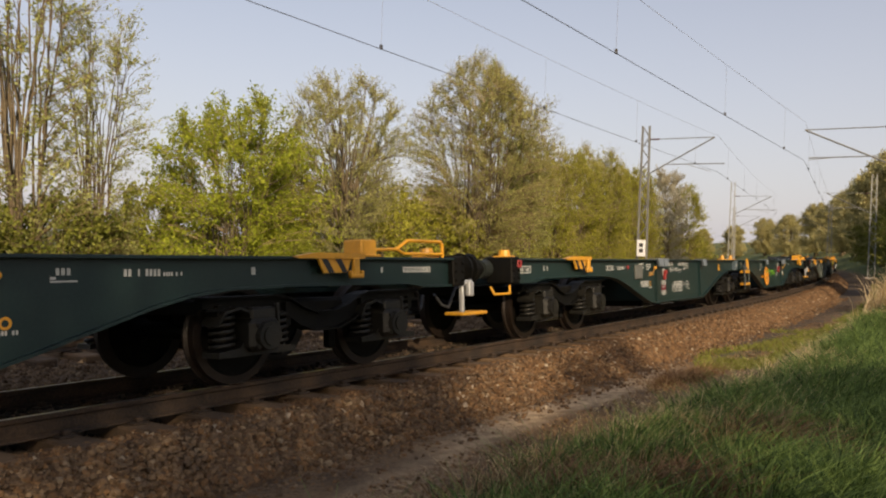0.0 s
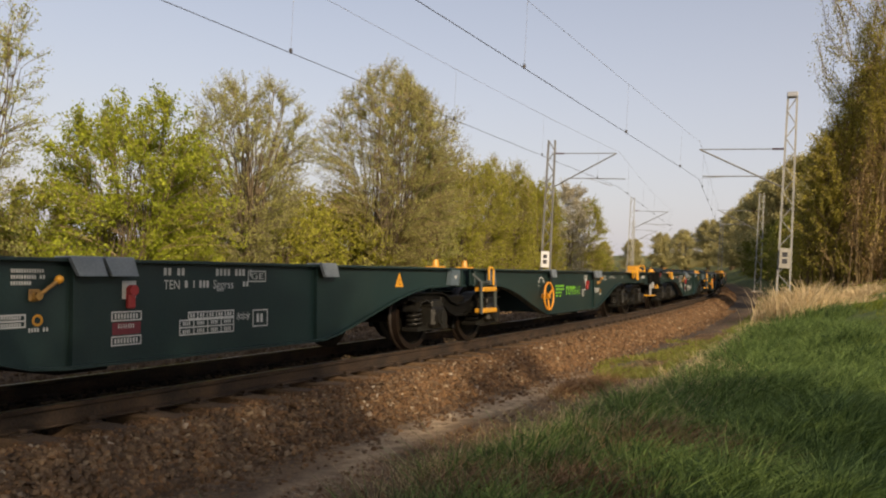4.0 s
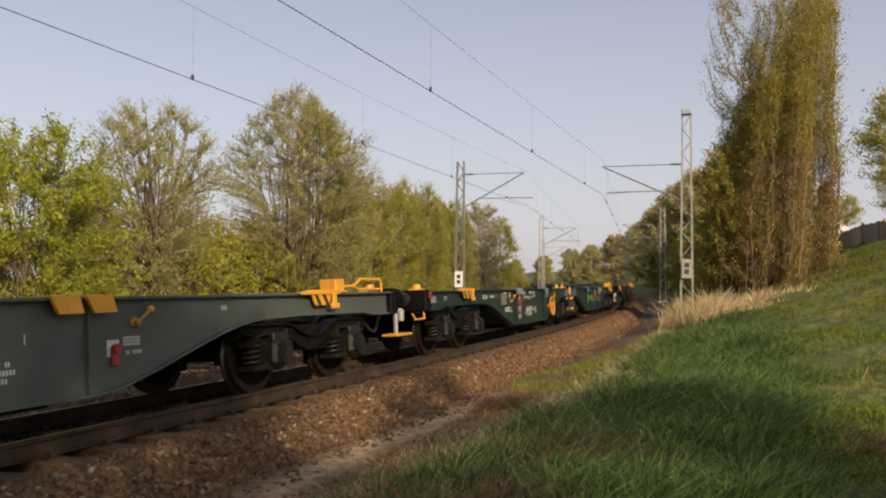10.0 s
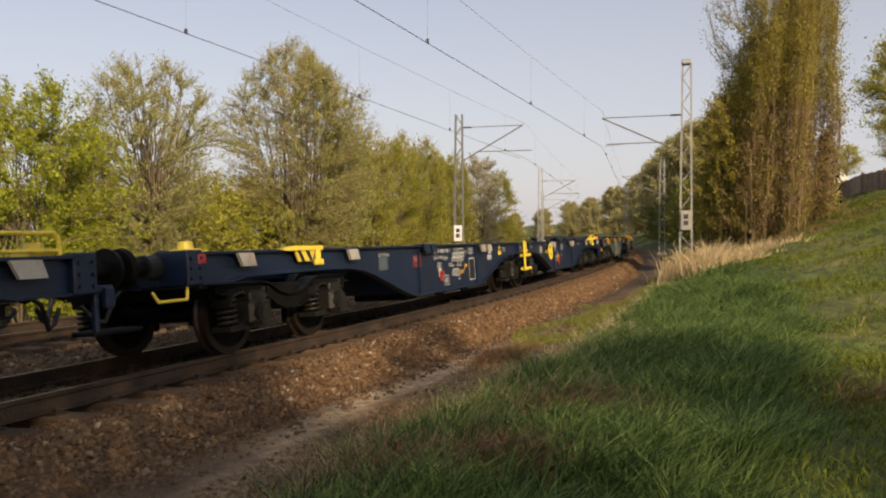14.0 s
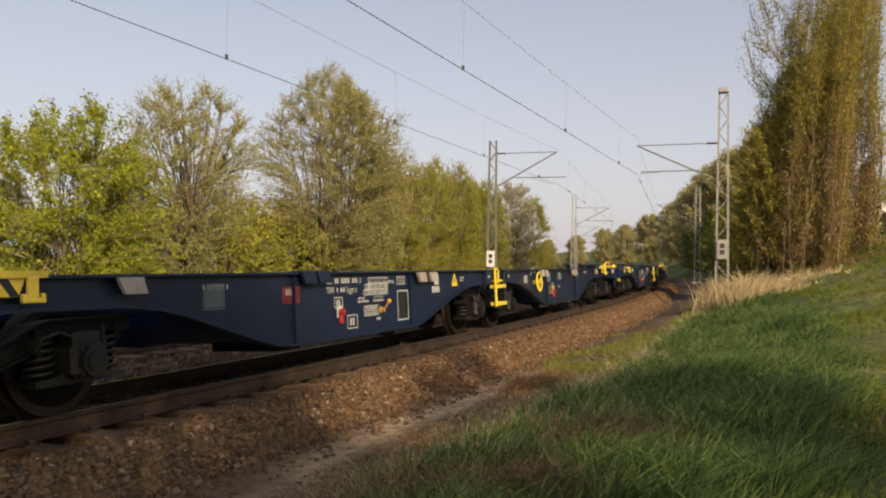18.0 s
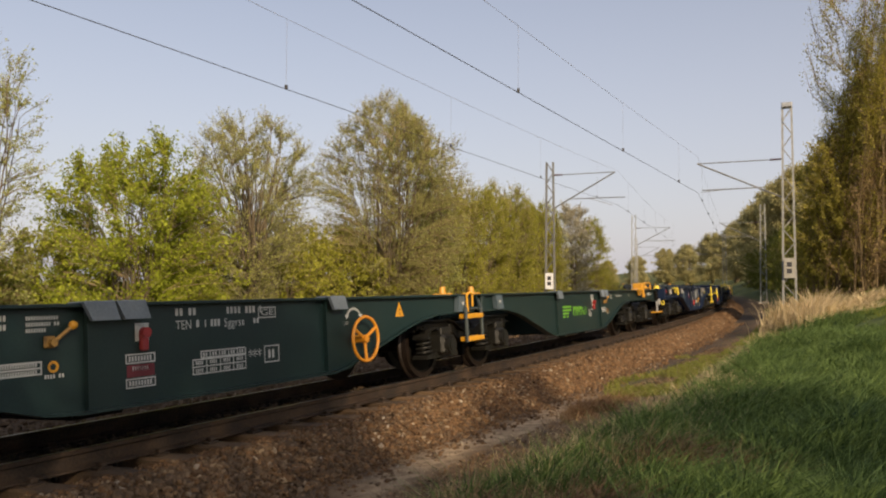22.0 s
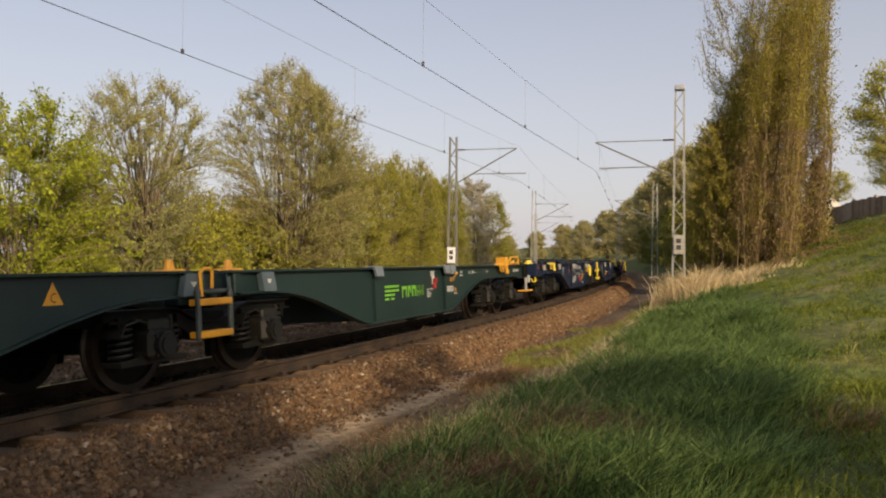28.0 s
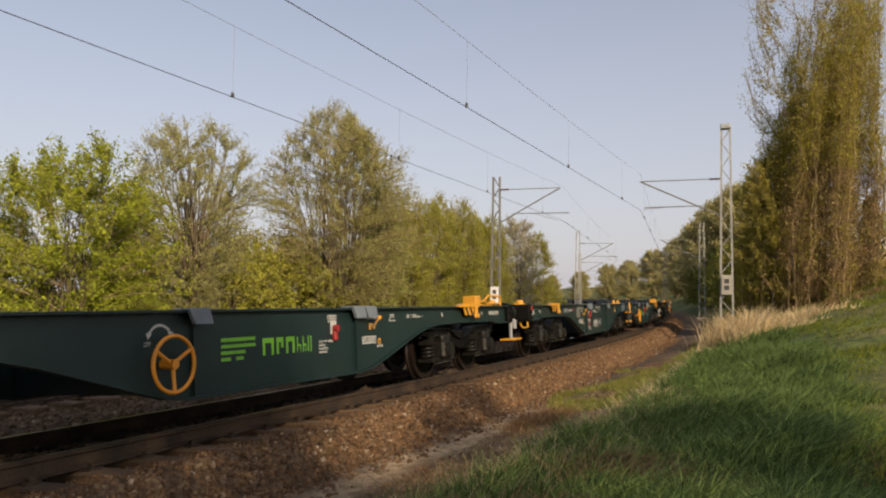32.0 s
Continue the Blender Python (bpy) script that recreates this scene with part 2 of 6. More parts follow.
def stone_material(name, tones):
    """Broken stone: each piece takes one of several tones, with a light grain on it."""
    m = surf(name, (0.6, 0.6, 0.6), (1, 1, 1), 9.0, 0.9, 0.3, 45, coord="Object", spread=(0.3, 0.62), spec=0.3)
    nt = m.node_tree
    b = nt.nodes["Principled BSDF"]
    grain = b.inputs["Base Color"].links[0].from_socket
    geo = nt.nodes.new("ShaderNodeNewGeometry")
    ramp = nt.nodes.new("ShaderNodeValToRGB")
    cr = ramp.color_ramp
    cr.interpolation = "LINEAR"
    while len(cr.elements) < len(tones):
        cr.elements.new(0.5)
    for e, (at, col) in zip(cr.elements, tones):
        e.position, e.color = at, (*col, 1)
    nt.links.new(geo.outputs["Random Per Island"], ramp.inputs[0])
    mx = nt.nodes.new("ShaderNodeMixRGB")
    mx.blend_type = "MULTIPLY"
    mx.inputs[0].default_value = 1.0
    nt.links.new(ramp.outputs[0], mx.inputs[1])
    nt.links.new(grain, mx.inputs[2])
    nt.links.new(mx.outputs[0], b.inputs["Base Color"])
    return m


STONE = stone_material("brown ballast stone", [(0.0, (0.088, 0.047, 0.022)), (0.4, (0.148, 0.081, 0.037)), (0.8, (0.205, 0.115, 0.054)), (0.95, (0.235, 0.143, 0.072)), (0.985, (0.30, 0.225, 0.14)), (1.0, (0.46, 0.38, 0.28))])
# the train's shadow between the rails is put into this stone's tones
STONE_SHADE = stone_material("shade-darkened ballast stone", [(0.0, (0.012, 0.009, 0.006)), (0.5, (0.028, 0.021, 0.014)), (1.0, (0.06, 0.045, 0.03))])
STONE_GREY = stone_material("grey-brown ballast stone", [(0.0, (0.10, 0.063, 0.036)), (0.5, (0.155, 0.100, 0.057)), (0.9, (0.21, 0.140, 0.081)), (0.98, (0.26, 0.184, 0.112)), (1.0, (0.38, 0.31, 0.23))])


def ground_material():
    """Brown earth, a paler sandy path and turf, and a short lawn with sunlight in its colour."""
    m = surf("ground", (0.055, 0.033, 0.017), (0.20, 0.128, 0.066), 2.2, 0.95, 1.0, 30, coord="Object", spread=(0.35, 0.65))
    nt = m.node_tree
    n, ln = nt.nodes, nt.links.new
    b = n["Principled BSDF"]
    tc = n.new("ShaderNodeTexCoord")
    col = b.inputs["Base Color"].links[0].from_socket

    def patches(scale, dark, light, lo=0.35, hi=0.65):
        g = n.new("ShaderNodeTexNoise")
        g.inputs["Scale"].default_value, g.inputs["Detail"].default_value = scale, 8
        ln(tc.outputs["Object"], g.inputs["Vector"])
        r = n.new("ShaderNodeValToRGB")
        r.color_ramp.elements[0].position, r.color_ramp.elements[1].position = lo, hi
        r.color_ramp.elements[0].color, r.color_ramp.elements[1].color = (*dark, 1), (*light, 1)
        ln(g.outputs["Fac"], r.inputs[0])
        return r.outputs[0]

    def layer(col, name, over):
        at = n.new("ShaderNodeAttribute")
        at.attribute_name = name
        mx = n.new("ShaderNodeMixRGB")
        ln(at.outputs["Fac"], mx.inputs[0])
        ln(col, mx.inputs[1])
        ln(over, mx.inputs[2])
        return mx.outputs[0]

    col = layer(col, "sand", patches(7.0, (0.22, 0.15, 0.085), (0.50, 0.37, 0.225)))
    col = layer(col, "soil", patches(5.0, (0.022, 0.014, 0.008), (0.065, 0.043, 0.024)))
    col = layer(col, "turf", patches(2.5, (0.03, 0.05, 0.010), (0.10, 0.13, 0.025)))
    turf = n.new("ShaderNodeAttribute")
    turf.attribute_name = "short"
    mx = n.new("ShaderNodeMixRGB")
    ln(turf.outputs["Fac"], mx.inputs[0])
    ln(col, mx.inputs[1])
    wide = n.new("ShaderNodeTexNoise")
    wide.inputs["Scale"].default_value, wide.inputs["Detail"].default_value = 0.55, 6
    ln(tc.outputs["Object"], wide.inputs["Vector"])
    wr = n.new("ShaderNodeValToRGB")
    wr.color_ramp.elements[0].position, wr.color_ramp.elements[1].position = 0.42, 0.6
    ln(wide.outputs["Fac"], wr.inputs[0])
    # short lawn in two patchy tones, brightened to read as sunlit
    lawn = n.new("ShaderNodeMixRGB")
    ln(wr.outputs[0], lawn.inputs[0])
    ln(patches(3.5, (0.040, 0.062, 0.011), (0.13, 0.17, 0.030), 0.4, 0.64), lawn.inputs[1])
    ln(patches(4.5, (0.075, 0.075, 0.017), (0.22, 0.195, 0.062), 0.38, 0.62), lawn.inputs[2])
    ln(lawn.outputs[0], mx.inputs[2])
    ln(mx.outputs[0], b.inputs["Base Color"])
    return m


GROUND = ground_material()


# ---- mesh helpers ----
def mesh_of(bm, name, mat, smooth=False):
    me = bpy.data.meshes.new(name)
    bmesh.ops.recalc_face_normals(bm, faces=bm.faces[:])
    bm.to_mesh(me)
    bm.free()
    for q in (mat if isinstance(mat, (list, tuple)) else [mat]):
        me.materials.append(q)
    if smooth:
        me.shade_smooth()
    return me


def part(name, bm, mat, parent=None, label="", smooth=False):
    ob = new(name, mesh_of(bm, name, mat, smooth) if isinstance(bm, bmesh.types.BMesh) else bm)
    ob.parent = parent
    if label:
        ob["label"] = label
    return ob


def empty(name, label, category, group="", m=None):
    ob = tagged(new(name), label, category, group)
    ob.empty_display_size = 0.2
    if m is not None:
        ob.matrix_basis = m
    return ob


def box(bm, a, b, bevel=0.0, m=None):
    """A block between two corners, its edges eased."""
    a, b = Vector(a), Vector(b)
    r = bmesh.ops.create_cube(bm, size=1.0)
    vs = r["verts"]
    bmesh.ops.transform(bm, verts=vs, matrix=Matrix.LocRotScale((a + b) / 2, None, [max(abs(q), 1e-4) for q in (b - a)]))
    if bevel:
        es = list({e for v in vs for e in v.link_edges})
        r = bmesh.ops.bevel(bm, geom=es, offset=bevel, segments=1, affect="EDGES")
        vs = list({v for f in r["faces"] for v in f.verts} | {v for v in vs if v.is_valid})
    if m is not None:
        bmesh.ops.transform(bm, verts=[v for v in vs if v.is_valid], matrix=m)
    return vs


def tube(bm, a, b, r, r2=None, seg=8, caps=True):
    a, b = Vector(a), Vector(b)
    d = b - a
    q = d.to_track_quat("Z", "Y")
    m = Matrix.Translation((a + b) / 2) @ q.to_matrix().to_4x4()
    return bmesh.ops.create_cone(bm, cap_ends=caps, segments=seg, radius1=r, radius2=r if r2 is None else r2, depth=d.length, matrix=m)["verts"]


def path_tube(bm, pts, r, seg=6):
    for a, b in zip(pts, pts[1:]):
        tube(bm, a, b, r, seg=seg)
    for q in pts[1:-1]:
        bmesh.ops.create_icosphere(bm, subdivisions=1, radius=r * 1.02, matrix=Matrix.Translation(q))


def prism(bm, outline, y0, y1):
    """An outline in x, z pushed from y0 to y1."""
    fa = [bm.verts.new((x, y0, z)) for x, z in outline]
    fb = [bm.verts.new((x, y1, z)) for x, z in outline]
    n = len(outline)
    bm.faces.new(fa)
    bm.faces.new(fb[::-1])
    for i in range(n):
        bm.faces.new((fa[i], fb[i], fb[(i + 1) % n], fa[(i + 1) % n]))
    return fa + fb


def lathe(bm, prof, seg=24, m=None):
    """A profile of (radius, y) turned round the y axis."""
    rings = []
    for r, y in prof:
        rings.append([bm.verts.new((r * math.cos(2 * math.pi * k / seg), y, r * math.sin(2 * math.pi * k / seg))) for k in range(seg)])
    for ra, rb in zip(rings, rings[1:]):
        for k in range(seg):
            bm.faces.new((ra[k], ra[(k + 1) % seg], rb[(k + 1) % seg], rb[k]))
    for ring in (rings[0], rings[-1]):
        try:
            bm.faces.new(ring)
        except ValueError:
            pass
    vs = [v for ring in rings for v in ring]
    if m is not None:
        bmesh.ops.transform(bm, verts=vs, matrix=m)
    return vs


def quads(name, co, mat, per=4):
    """A mesh of loose polygons with `per` corners each, from an array of corners."""
    co = np.asarray(co, dtype=np.float32).reshape(-1, 3)
    me = bpy.data.meshes.new(name)
    n = len(co)
    me.vertices.add(n)
    me.vertices.foreach_set("co", co.ravel())
    me.loops.add(n)
    me.loops.foreach_set("vertex_index", np.arange(n, dtype=np.int32))
    me.polygons.add(n // per)
    me.polygons.foreach_set("loop_start", np.arange(0, n, per, dtype=np.int32))
    me.update(calc_edges=True)
    me.materials.append(mat)
    return me


# ---- ground ----
def nearest(x, y):
    """(s, o) of world places, as arrays."""
    st = slice(0, N_S, 8)
    ts, tx, ty, th = TS[st], TX[st], TY[st], TH[st]
    s, o = np.empty_like(x), np.empty_like(x)
    for k in range(0, len(x), 20000):
        a, b = x[k:k + 20000, None], y[k:k + 20000, None]
        i = np.argmin((tx - a) ** 2 + (ty - b) ** 2, axis=1)
        dx, dy = a[:, 0] - tx[i], b[:, 0] - ty[i]
        s[k:k + 20000] = ts[i] + dx * np.sin(th[i]) + dy * np.cos(th[i])
        o[k:k + 20000] = dx * np.cos(th[i]) - dy * np.sin(th[i])
    return s, o


def terrain(s, o):
    """Height of the ground at (s, o)."""
    z = np.interp(o, [-60, -11, -8.6, -7, 1.6, 1.9, 2.7, 3.3, 4.2, 6.5, 10, 14, 200], [-1.2, -1.0, -0.9, -0.62, -0.62, -0.47, -0.43, -0.36, -0.22, -0.16, -0.05, 0.1, 2.0])
    z = z + np.interp(o, [4.6, 7.5, 10, 14, 18], [0, 1.0, 1.6, 2.9, 3.4]) * np.clip((s - 13) / 17, 0, 1) * (1 + 0.014 * np.clip(s - 30, 0, 30))      # the bank that climbs to the gardens
    z = z + 0.05 * np.sin(s * 0.9 + o * 1.3) * np.clip((o - 3) / 2, 0, 1) + 0.04 * np.sin(s * 2.3 - o * 1.9) * np.clip((o - 3) / 2, 0, 1)
    return z


def grass_edge(s):
    """Where the tall grass begins, metres to the right of the track."""
    return np.interp(s, [0, 7.5, 8.4, 9.4, 10.9, 12.4, 15.5, 22, 31, 60], [3.7, 3.7, 3.72, 3.8, 3.92, 4.0, 4.2, 4.1, 4.1, 4.2]) + 0.13 * np.sin(s * 2.1) + 0.08 * np.sin(s * 5.3)


def build_ground():
    def axis(lo, hi, fine, n):
        inner = np.arange(lo, hi, fine)
        grow = fine * 1.12 ** np.arange(1, n)
        return np.concatenate([lo - np.cumsum(grow)[::-1], inner, hi + np.cumsum(grow)])
    xs, ys = axis(-8, 22, 0.2, 84), axis(-2, 40, 0.2, 84)
    gx, gy = np.meshgrid(xs, ys)
    x, y = gx.ravel(), gy.ravel()
    s, o = nearest(x, y)
    z = terrain(s, o)
    far = np.clip((np.hypot(x, y) - 300) / 600, 0, 1)
    z = z * (1 - far) + -1.0 * far
    w, h = len(xs), len(ys)
    i = (np.arange(h - 1)[:, None] * w + np.arange(w - 1)).ravel()
    faces = np.stack([i, i + 1, i + 1 + w, i + w], 1)
    me = bpy.data.meshes.new("ground")
    me.from_pydata(np.stack([x, y, z], 1).tolist(), [], faces.tolist())
    edge = grass_edge(s)
    wave = 0.12 * np.sin(s * 3.7) + 0.10 * np.sin(s * 1.3 + 2)
    sparse = np.clip((s - 15) / 2, 0, 1) * np.clip((24 - s) / 3, 0, 1) * np.clip((o - 2.45 + wave) / 0.3, 0, 1) * 0.5
    turf = np.maximum(np.clip((o - edge + 0.25) / 0.4, 0, 1), sparse) + (o < -9) * 0.8
    middle = np.interp(s, [4, 7, 9, 10.5, 12, 13.5, 16], [3.2, 2.95, 2.55, 2.28, 2.42, 2.46, 2.25])
    sand = np.clip(1.6 - np.abs(o - middle + 0.5 * wave) / 0.24, 0, 1) * np.interp(s, [4, 8.0, 9.6, 10.4, 14.6, 15.8], [0.7, 0.7, 0.75, 1.0, 1.0, 0.0])
    soil = np.interp(s, [14, 17, 24, 38, 50], [0, 0.35, 0.9, 1.0, 0.6]) * np.clip(1.5 - np.abs(o - 2.35 + wave) / 0.55, 0, 1)
    # where the short lawn takes its sun-brightened tone
    sunlit_lawn = np.clip((o - 6.4 + 0.8 * np.sin(s * 0.6)) / 1.6, 0, 1)
    for nm, val in (("turf", turf), ("sand", sand), ("soil", soil), ("short", sunlit_lawn)):
        at = me.attributes.new(nm, "FLOAT", "POINT")
        at.data.foreach_set("value", val.astype(np.float32))
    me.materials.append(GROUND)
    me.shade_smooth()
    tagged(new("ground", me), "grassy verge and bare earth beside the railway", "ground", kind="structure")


build_ground()


def strip(name, prof, s0, s1, step, mat, cant=0.0, jitter=0.0, shift=0.0, smooth=True):
    """A band with the cross-section prof (o, z) along the track."""
    ss = np.arange(s0, s1 + 1e-6, step)
    rnd = random.Random(5)
    bm = bmesh.new()
    rows = []
    for s in ss:
        rows.append([bm.verts.new(track(s, o + shift + jitter * rnd.uniform(-1, 1), z + 0.6 * jitter * rnd.uniform(-1, 1), cant)) for o, z in prof])
    for a, b in zip(rows, rows[1:]):
        for k in range(len(prof) - 1):
            bm.faces.new((a[k], a[k + 1], b[k + 1], b[k]))
    return mesh_of(bm, name, mat, smooth)


FAR_TRACK = -4.1
RAIL = [(-0.065, -0.17), (-0.065, -0.155), (-0.012, -0.135), (-0.010, -0.05), (-0.034, -0.035), (-0.036, -0.006), (-0.028, 0.0), (0.028, 0.0), (0.036, -0.006), (0.034, -0.035), (0.010, -0.05), (0.012, -0.135), (0.065, -0.155), (0.065, -0.17)]
HEAD = [(-0.027, 0.0008), (0.027, 0.0008)]


def build_track():
    bed = [(-7.4, -0.75), (-6.6, -0.42), (-5.8, -0.24), (-3.0, -0.24), (-2.2, -0.27), (-1.45, -0.26), (-0.8, -0.24), (0.7, -0.26), (0.90, -0.25), (1.0, -0.15), (1.25, -0.125), (1.42, -0.125), (1.6, -0.19), (1.9, -0.42), (2.15, -0.60)]
    ob = new("ballast_bed", strip("ballast_bed", bed, -30, 330, 0.35, BALLAST, 0.0, 0.025))
    tagged(ob, "rust-brown crushed stone ballast under two railway tracks", "ballast", kind="structure")
    for name, shift, cant in (("track_near", 0.0, CANT), ("track_far", FAR_TRACK, 0.03)):
        base = tagged(new(name), "railway track with rusty rails on concrete sleepers", "railway track", kind="structure")
        for o in (-0.7535, 0.7535):
            prof = [(o + a, z) for a, z in RAIL]
            def lifted(pr):
                return [(a + shift, z + a * math.sin(cant)) for a, z in pr]
            r = part("rail", strip("rail", lifted(prof), -30, 330, 1.5, RUST, smooth=False), None, base)
            part("rail_head", strip("rail_head", lifted([(o + a, z) for a, z in HEAD]), -30, 330, 1.5, SHINE), None, r, "polished running surface")
        bm = bmesh.new()
        box(bm, (-0.13, -1.3, -0.38), (0.13, 1.3, -0.185), 0.02)
        for y in (-0.7535, 0.7535):
            for k in (-0.115, 0.115):       # rail clips on their plates
                box(bm, (-0.07, y + k - 0.05, -0.188), (0.07, y + k + 0.05, -0.165), 0.006)
                box(bm, (-0.03, y + k - 0.035, -0.168), (0.03, y + k + 0.035, -0.125), 0.01)
        me = mesh_of(bm, "sleeper", [SLEEPER, RUST])
        for f in me.polygons:
            f.material_index = 1 if f.center.z > -0.184 else 0
        for i in range(200):
            s = -12.1 + 0.6 * i
            p = track(s, shift, 0)
            th = heading(s)
            m = Matrix.Translation(p) @ Matrix.Rotation(math.pi / 2 - th, 4, "Z") @ Matrix.Rotation(-cant, 4, "X")
            q = new("sleeper", me)
            q.parent, q.matrix_basis = base, m


build_track()


# ---- wagons ----
DECK, HALF = 1.155, 1.25
WAGON, HALF_WAGON, PIVOT = 26.35, 13.175, 10.485
LOWER = [(0.1, 0.90), (0.7, 0.905), (1.2, 0.89), (1.6, 0.835), (2.0, 0.745), (2.5, 0.60), (3.0, 0.455), (3.35, 0.36), (3.6, 0.325), (6.75, 0.325), (7.05, 0.35), (7.5, 0.47), (8.0, 0.62), (8.45, 0.755), (8.8, 0.835), (9.2, 0.88), (10.0, 0.895), (11.6, 0.885), (11.9, 0.84), (12.5, 0.84)]
MATS = {"green": GREEN, "grey": GREY, "blue": BLUE}


def flat_bar(bm, x0, x1, z0, z1, y, out=0.003):
    """A painted patch on the near side, facing -y."""
    vs = [bm.verts.new(q) for q in ((x0, y - out, z0), (x1, y - out, z0), (x1, y - out, z1), (x0, y - out, z1))]
    bm.faces.new(vs)


def side_sill(d, y, paint):
    """Fish-bellied side beam: web, top and bottom flange, stiffeners, on the side y."""
    sg = 1 if y > 0 else -1
    bm = bmesh.new()
    out = [(d * x, z) for x, z in LOWER] + [(d * 12.5, DECK), (d * 0.1, DECK)]
    prism(bm, out, y - sg * 0.05, y - sg * 0.062)
    box(bm, (d * 0.1, y - sg * 0.16, DECK - 0.02), (d * 12.5, y + sg * 0.03, DECK + 0.008), 0.004)
    for (xa, za), (xb, zb) in zip(LOWER, LOWER[1:]):
        vs = []
        for x, z in ((xa, za), (xb, zb)):
            for yy, zz in ((y, z - 0.012), (y, z + 0.012), (y - sg * 0.13, z + 0.012), (y - sg * 0.13, z - 0.012)):
                vs.append(bm.verts.new((d * x, yy, zz)))
        for k in range(4):
            bm.faces.new((vs[k], vs[(k + 1) % 4], vs[4 + (k + 1) % 4], vs[4 + k]))
    for x in (3.7, 6.7):
        box(bm, (d * (x - 0.008), y - sg * 0.05, 0.345), (d * (x + 0.008), y - sg * 0.005, DECK - 0.02))
    return bm


def striped_flap(parent, x, color, kind="green"):
    """Fold-down guide plate over the end bogie, with its latch; x is its middle."""
    y = -HALF - 0.03
    bm = bmesh.new()
    prism(bm, [(x - 0.20, DECK + 0.03), (x - 0.10, DECK - 0.15), (x + 0.22, DECK - 0.15), (x + 0.30, DECK + 0.03)], y - 0.012, y + 0.012)
    prism(bm, [(x - 0.50, DECK + 0.005), (x - 0.44, DECK - 0.012), (x - 0.15, DECK - 0.012), (x + 0.46, DECK - 0.012), (x + 0.46, DECK + 0.04), (x - 0.20, DECK + 0.045)], y - 0.035, y + 0.06)
    fl = part("guide_flap", bm, color, parent, "yellow guide flap with black stripes")
    for k in range(2):
        bm = bmesh.new()
        a = x - 0.14 + 0.19 * k
        vs = [bm.verts.new((q, y - 0.015, z)) for q, z in ((a, DECK - 0.015), (a + 0.085, DECK - 0.015), (a + 0.18, DECK - 0.148), (a + 0.10, DECK - 0.148))]
        bm.faces.new(vs)
        part("stripe", bm, BLACK, fl, "black warning stripe")
    bm = bmesh.new()
    xx = x + 0.33
    box(bm, (xx - 0.045, y - 0.05, DECK - 0.17), (xx + 0.045, y, DECK), 0.012)
    box(bm, (xx - 0.10, y - 0.055, DECK - 0.205), (xx + 0.10, y - 0.01, DECK - 0.16), 0.012)
    box(bm, (xx - 0.10, y - 0.055, DECK - 0.205), (xx - 0.06, y - 0.01, DECK - 0.13), 0.01)
    box(bm, (xx + 0.06, y - 0.055, DECK - 0.205), (xx + 0.10, y - 0.01, DECK - 0.13), 0.01)
    part("latch", bm, color, fl)


def handwheel(parent, d, xa, z, color, r=0.28, arrow=True):
    y = -HALF - 0.09
    bm = bmesh.new()
    lathe(bm, [(r + 0.020 * math.cos(a), 0.020 * math.sin(a)) for a in [2 * math.pi * k / 8 for k in range(9)]], 32, Matrix.Translation((d * xa, y, z)))
    bmesh.ops.delete(bm, geom=[f for f in bm.faces if len(f.verts) > 4], context="FACES_ONLY")
    bmesh.ops.remove_doubles(bm, verts=bm.verts[:], dist=0.0005)
    w = part("handwheel", bm, color, parent, "brake handwheel with three spokes", True)
    for k in range(3):
        a = -math.pi / 2 + k * 2.0944
        bm = bmesh.new()
        tube(bm, (d * xa, y + 0.02, z), (d * xa + r * math.cos(a), y, z + r * math.sin(a)), 0.019)
        part("spoke", bm, color, w)
    bm = bmesh.new()
    tube(bm, (d * xa, y - 0.02, z), (d * xa, -HALF + 0.06, z), 0.045, seg=12)
    part("hub", bm, color, w)
    if arrow:
        bm = bmesh.new()
        c = (d * xa - 0.03, z + r - 0.03)
        for k in range(8):
            a0, a1 = radians(30 + 15 * k), radians(30 + 15 * (k + 1))
            q = [(c[0] + R * math.cos(a), -HALF + 0.047, c[1] - 0.02 + R * math.sin(a)) for a, R in ((a0, 0.14), (a1, 0.14), (a1, 0.165), (a0, 0.165))]
            bm.faces.new([bm.verts.new(v) for v in q])
        for a, sg in ((radians(30), -1), (radians(150), 1)):
            tip = (c[0] + 0.152 * math.cos(a), c[1] - 0.02 + 0.152 * math.sin(a))
            q = [(tip[0] - 0.04, -HALF + 0.046, tip[1] + 0.01), (tip[0] + 0.04, -HALF + 0.046, tip[1] + 0.01), (tip[0] - sg * 0.015, -HALF + 0.046, tip[1] - 0.05)]
            bm.faces.new([bm.verts.new(v) for v in q])
        arrow_ = part("turning_arrow", bm, WHITE, parent, "white painted turning arrow")
        lettering(arrow_, "OFF", c[0] - 0.20, c[1] - 0.055, 0.06, width=0.09)


def frame_lines(bm, x0, x1, z0, z1, w, y):
    flat_bar(bm, x0, x1, z1 - w, z1, y)
    flat_bar(bm, x0, x1, z0, z0 + w, y)
    flat_bar(bm, x0, x0 + w, z0 + w, z1 - w, y)
    flat_bar(bm, x1 - w, x1, z0 + w, z1 - w, y)


DEEP_RED = surf("deep red panel paint", (0.10, 0.012, 0.018), (0.15, 0.02, 0.028), 5, 0.6, 0.05, 60)
WORN = surf("worn pale plate with rust", (0.24, 0.235, 0.21), (0.42, 0.40, 0.36), 4, 0.6, 0.1, 50, dirt=(0.20, 0.09, 0.04), dirt_amount=0.9)
PLATE_DULL = surf("dull blue-green plate", (0.05, 0.075, 0.09), (0.08, 0.11, 0.13), 3, 0.5, 0.1, 50)
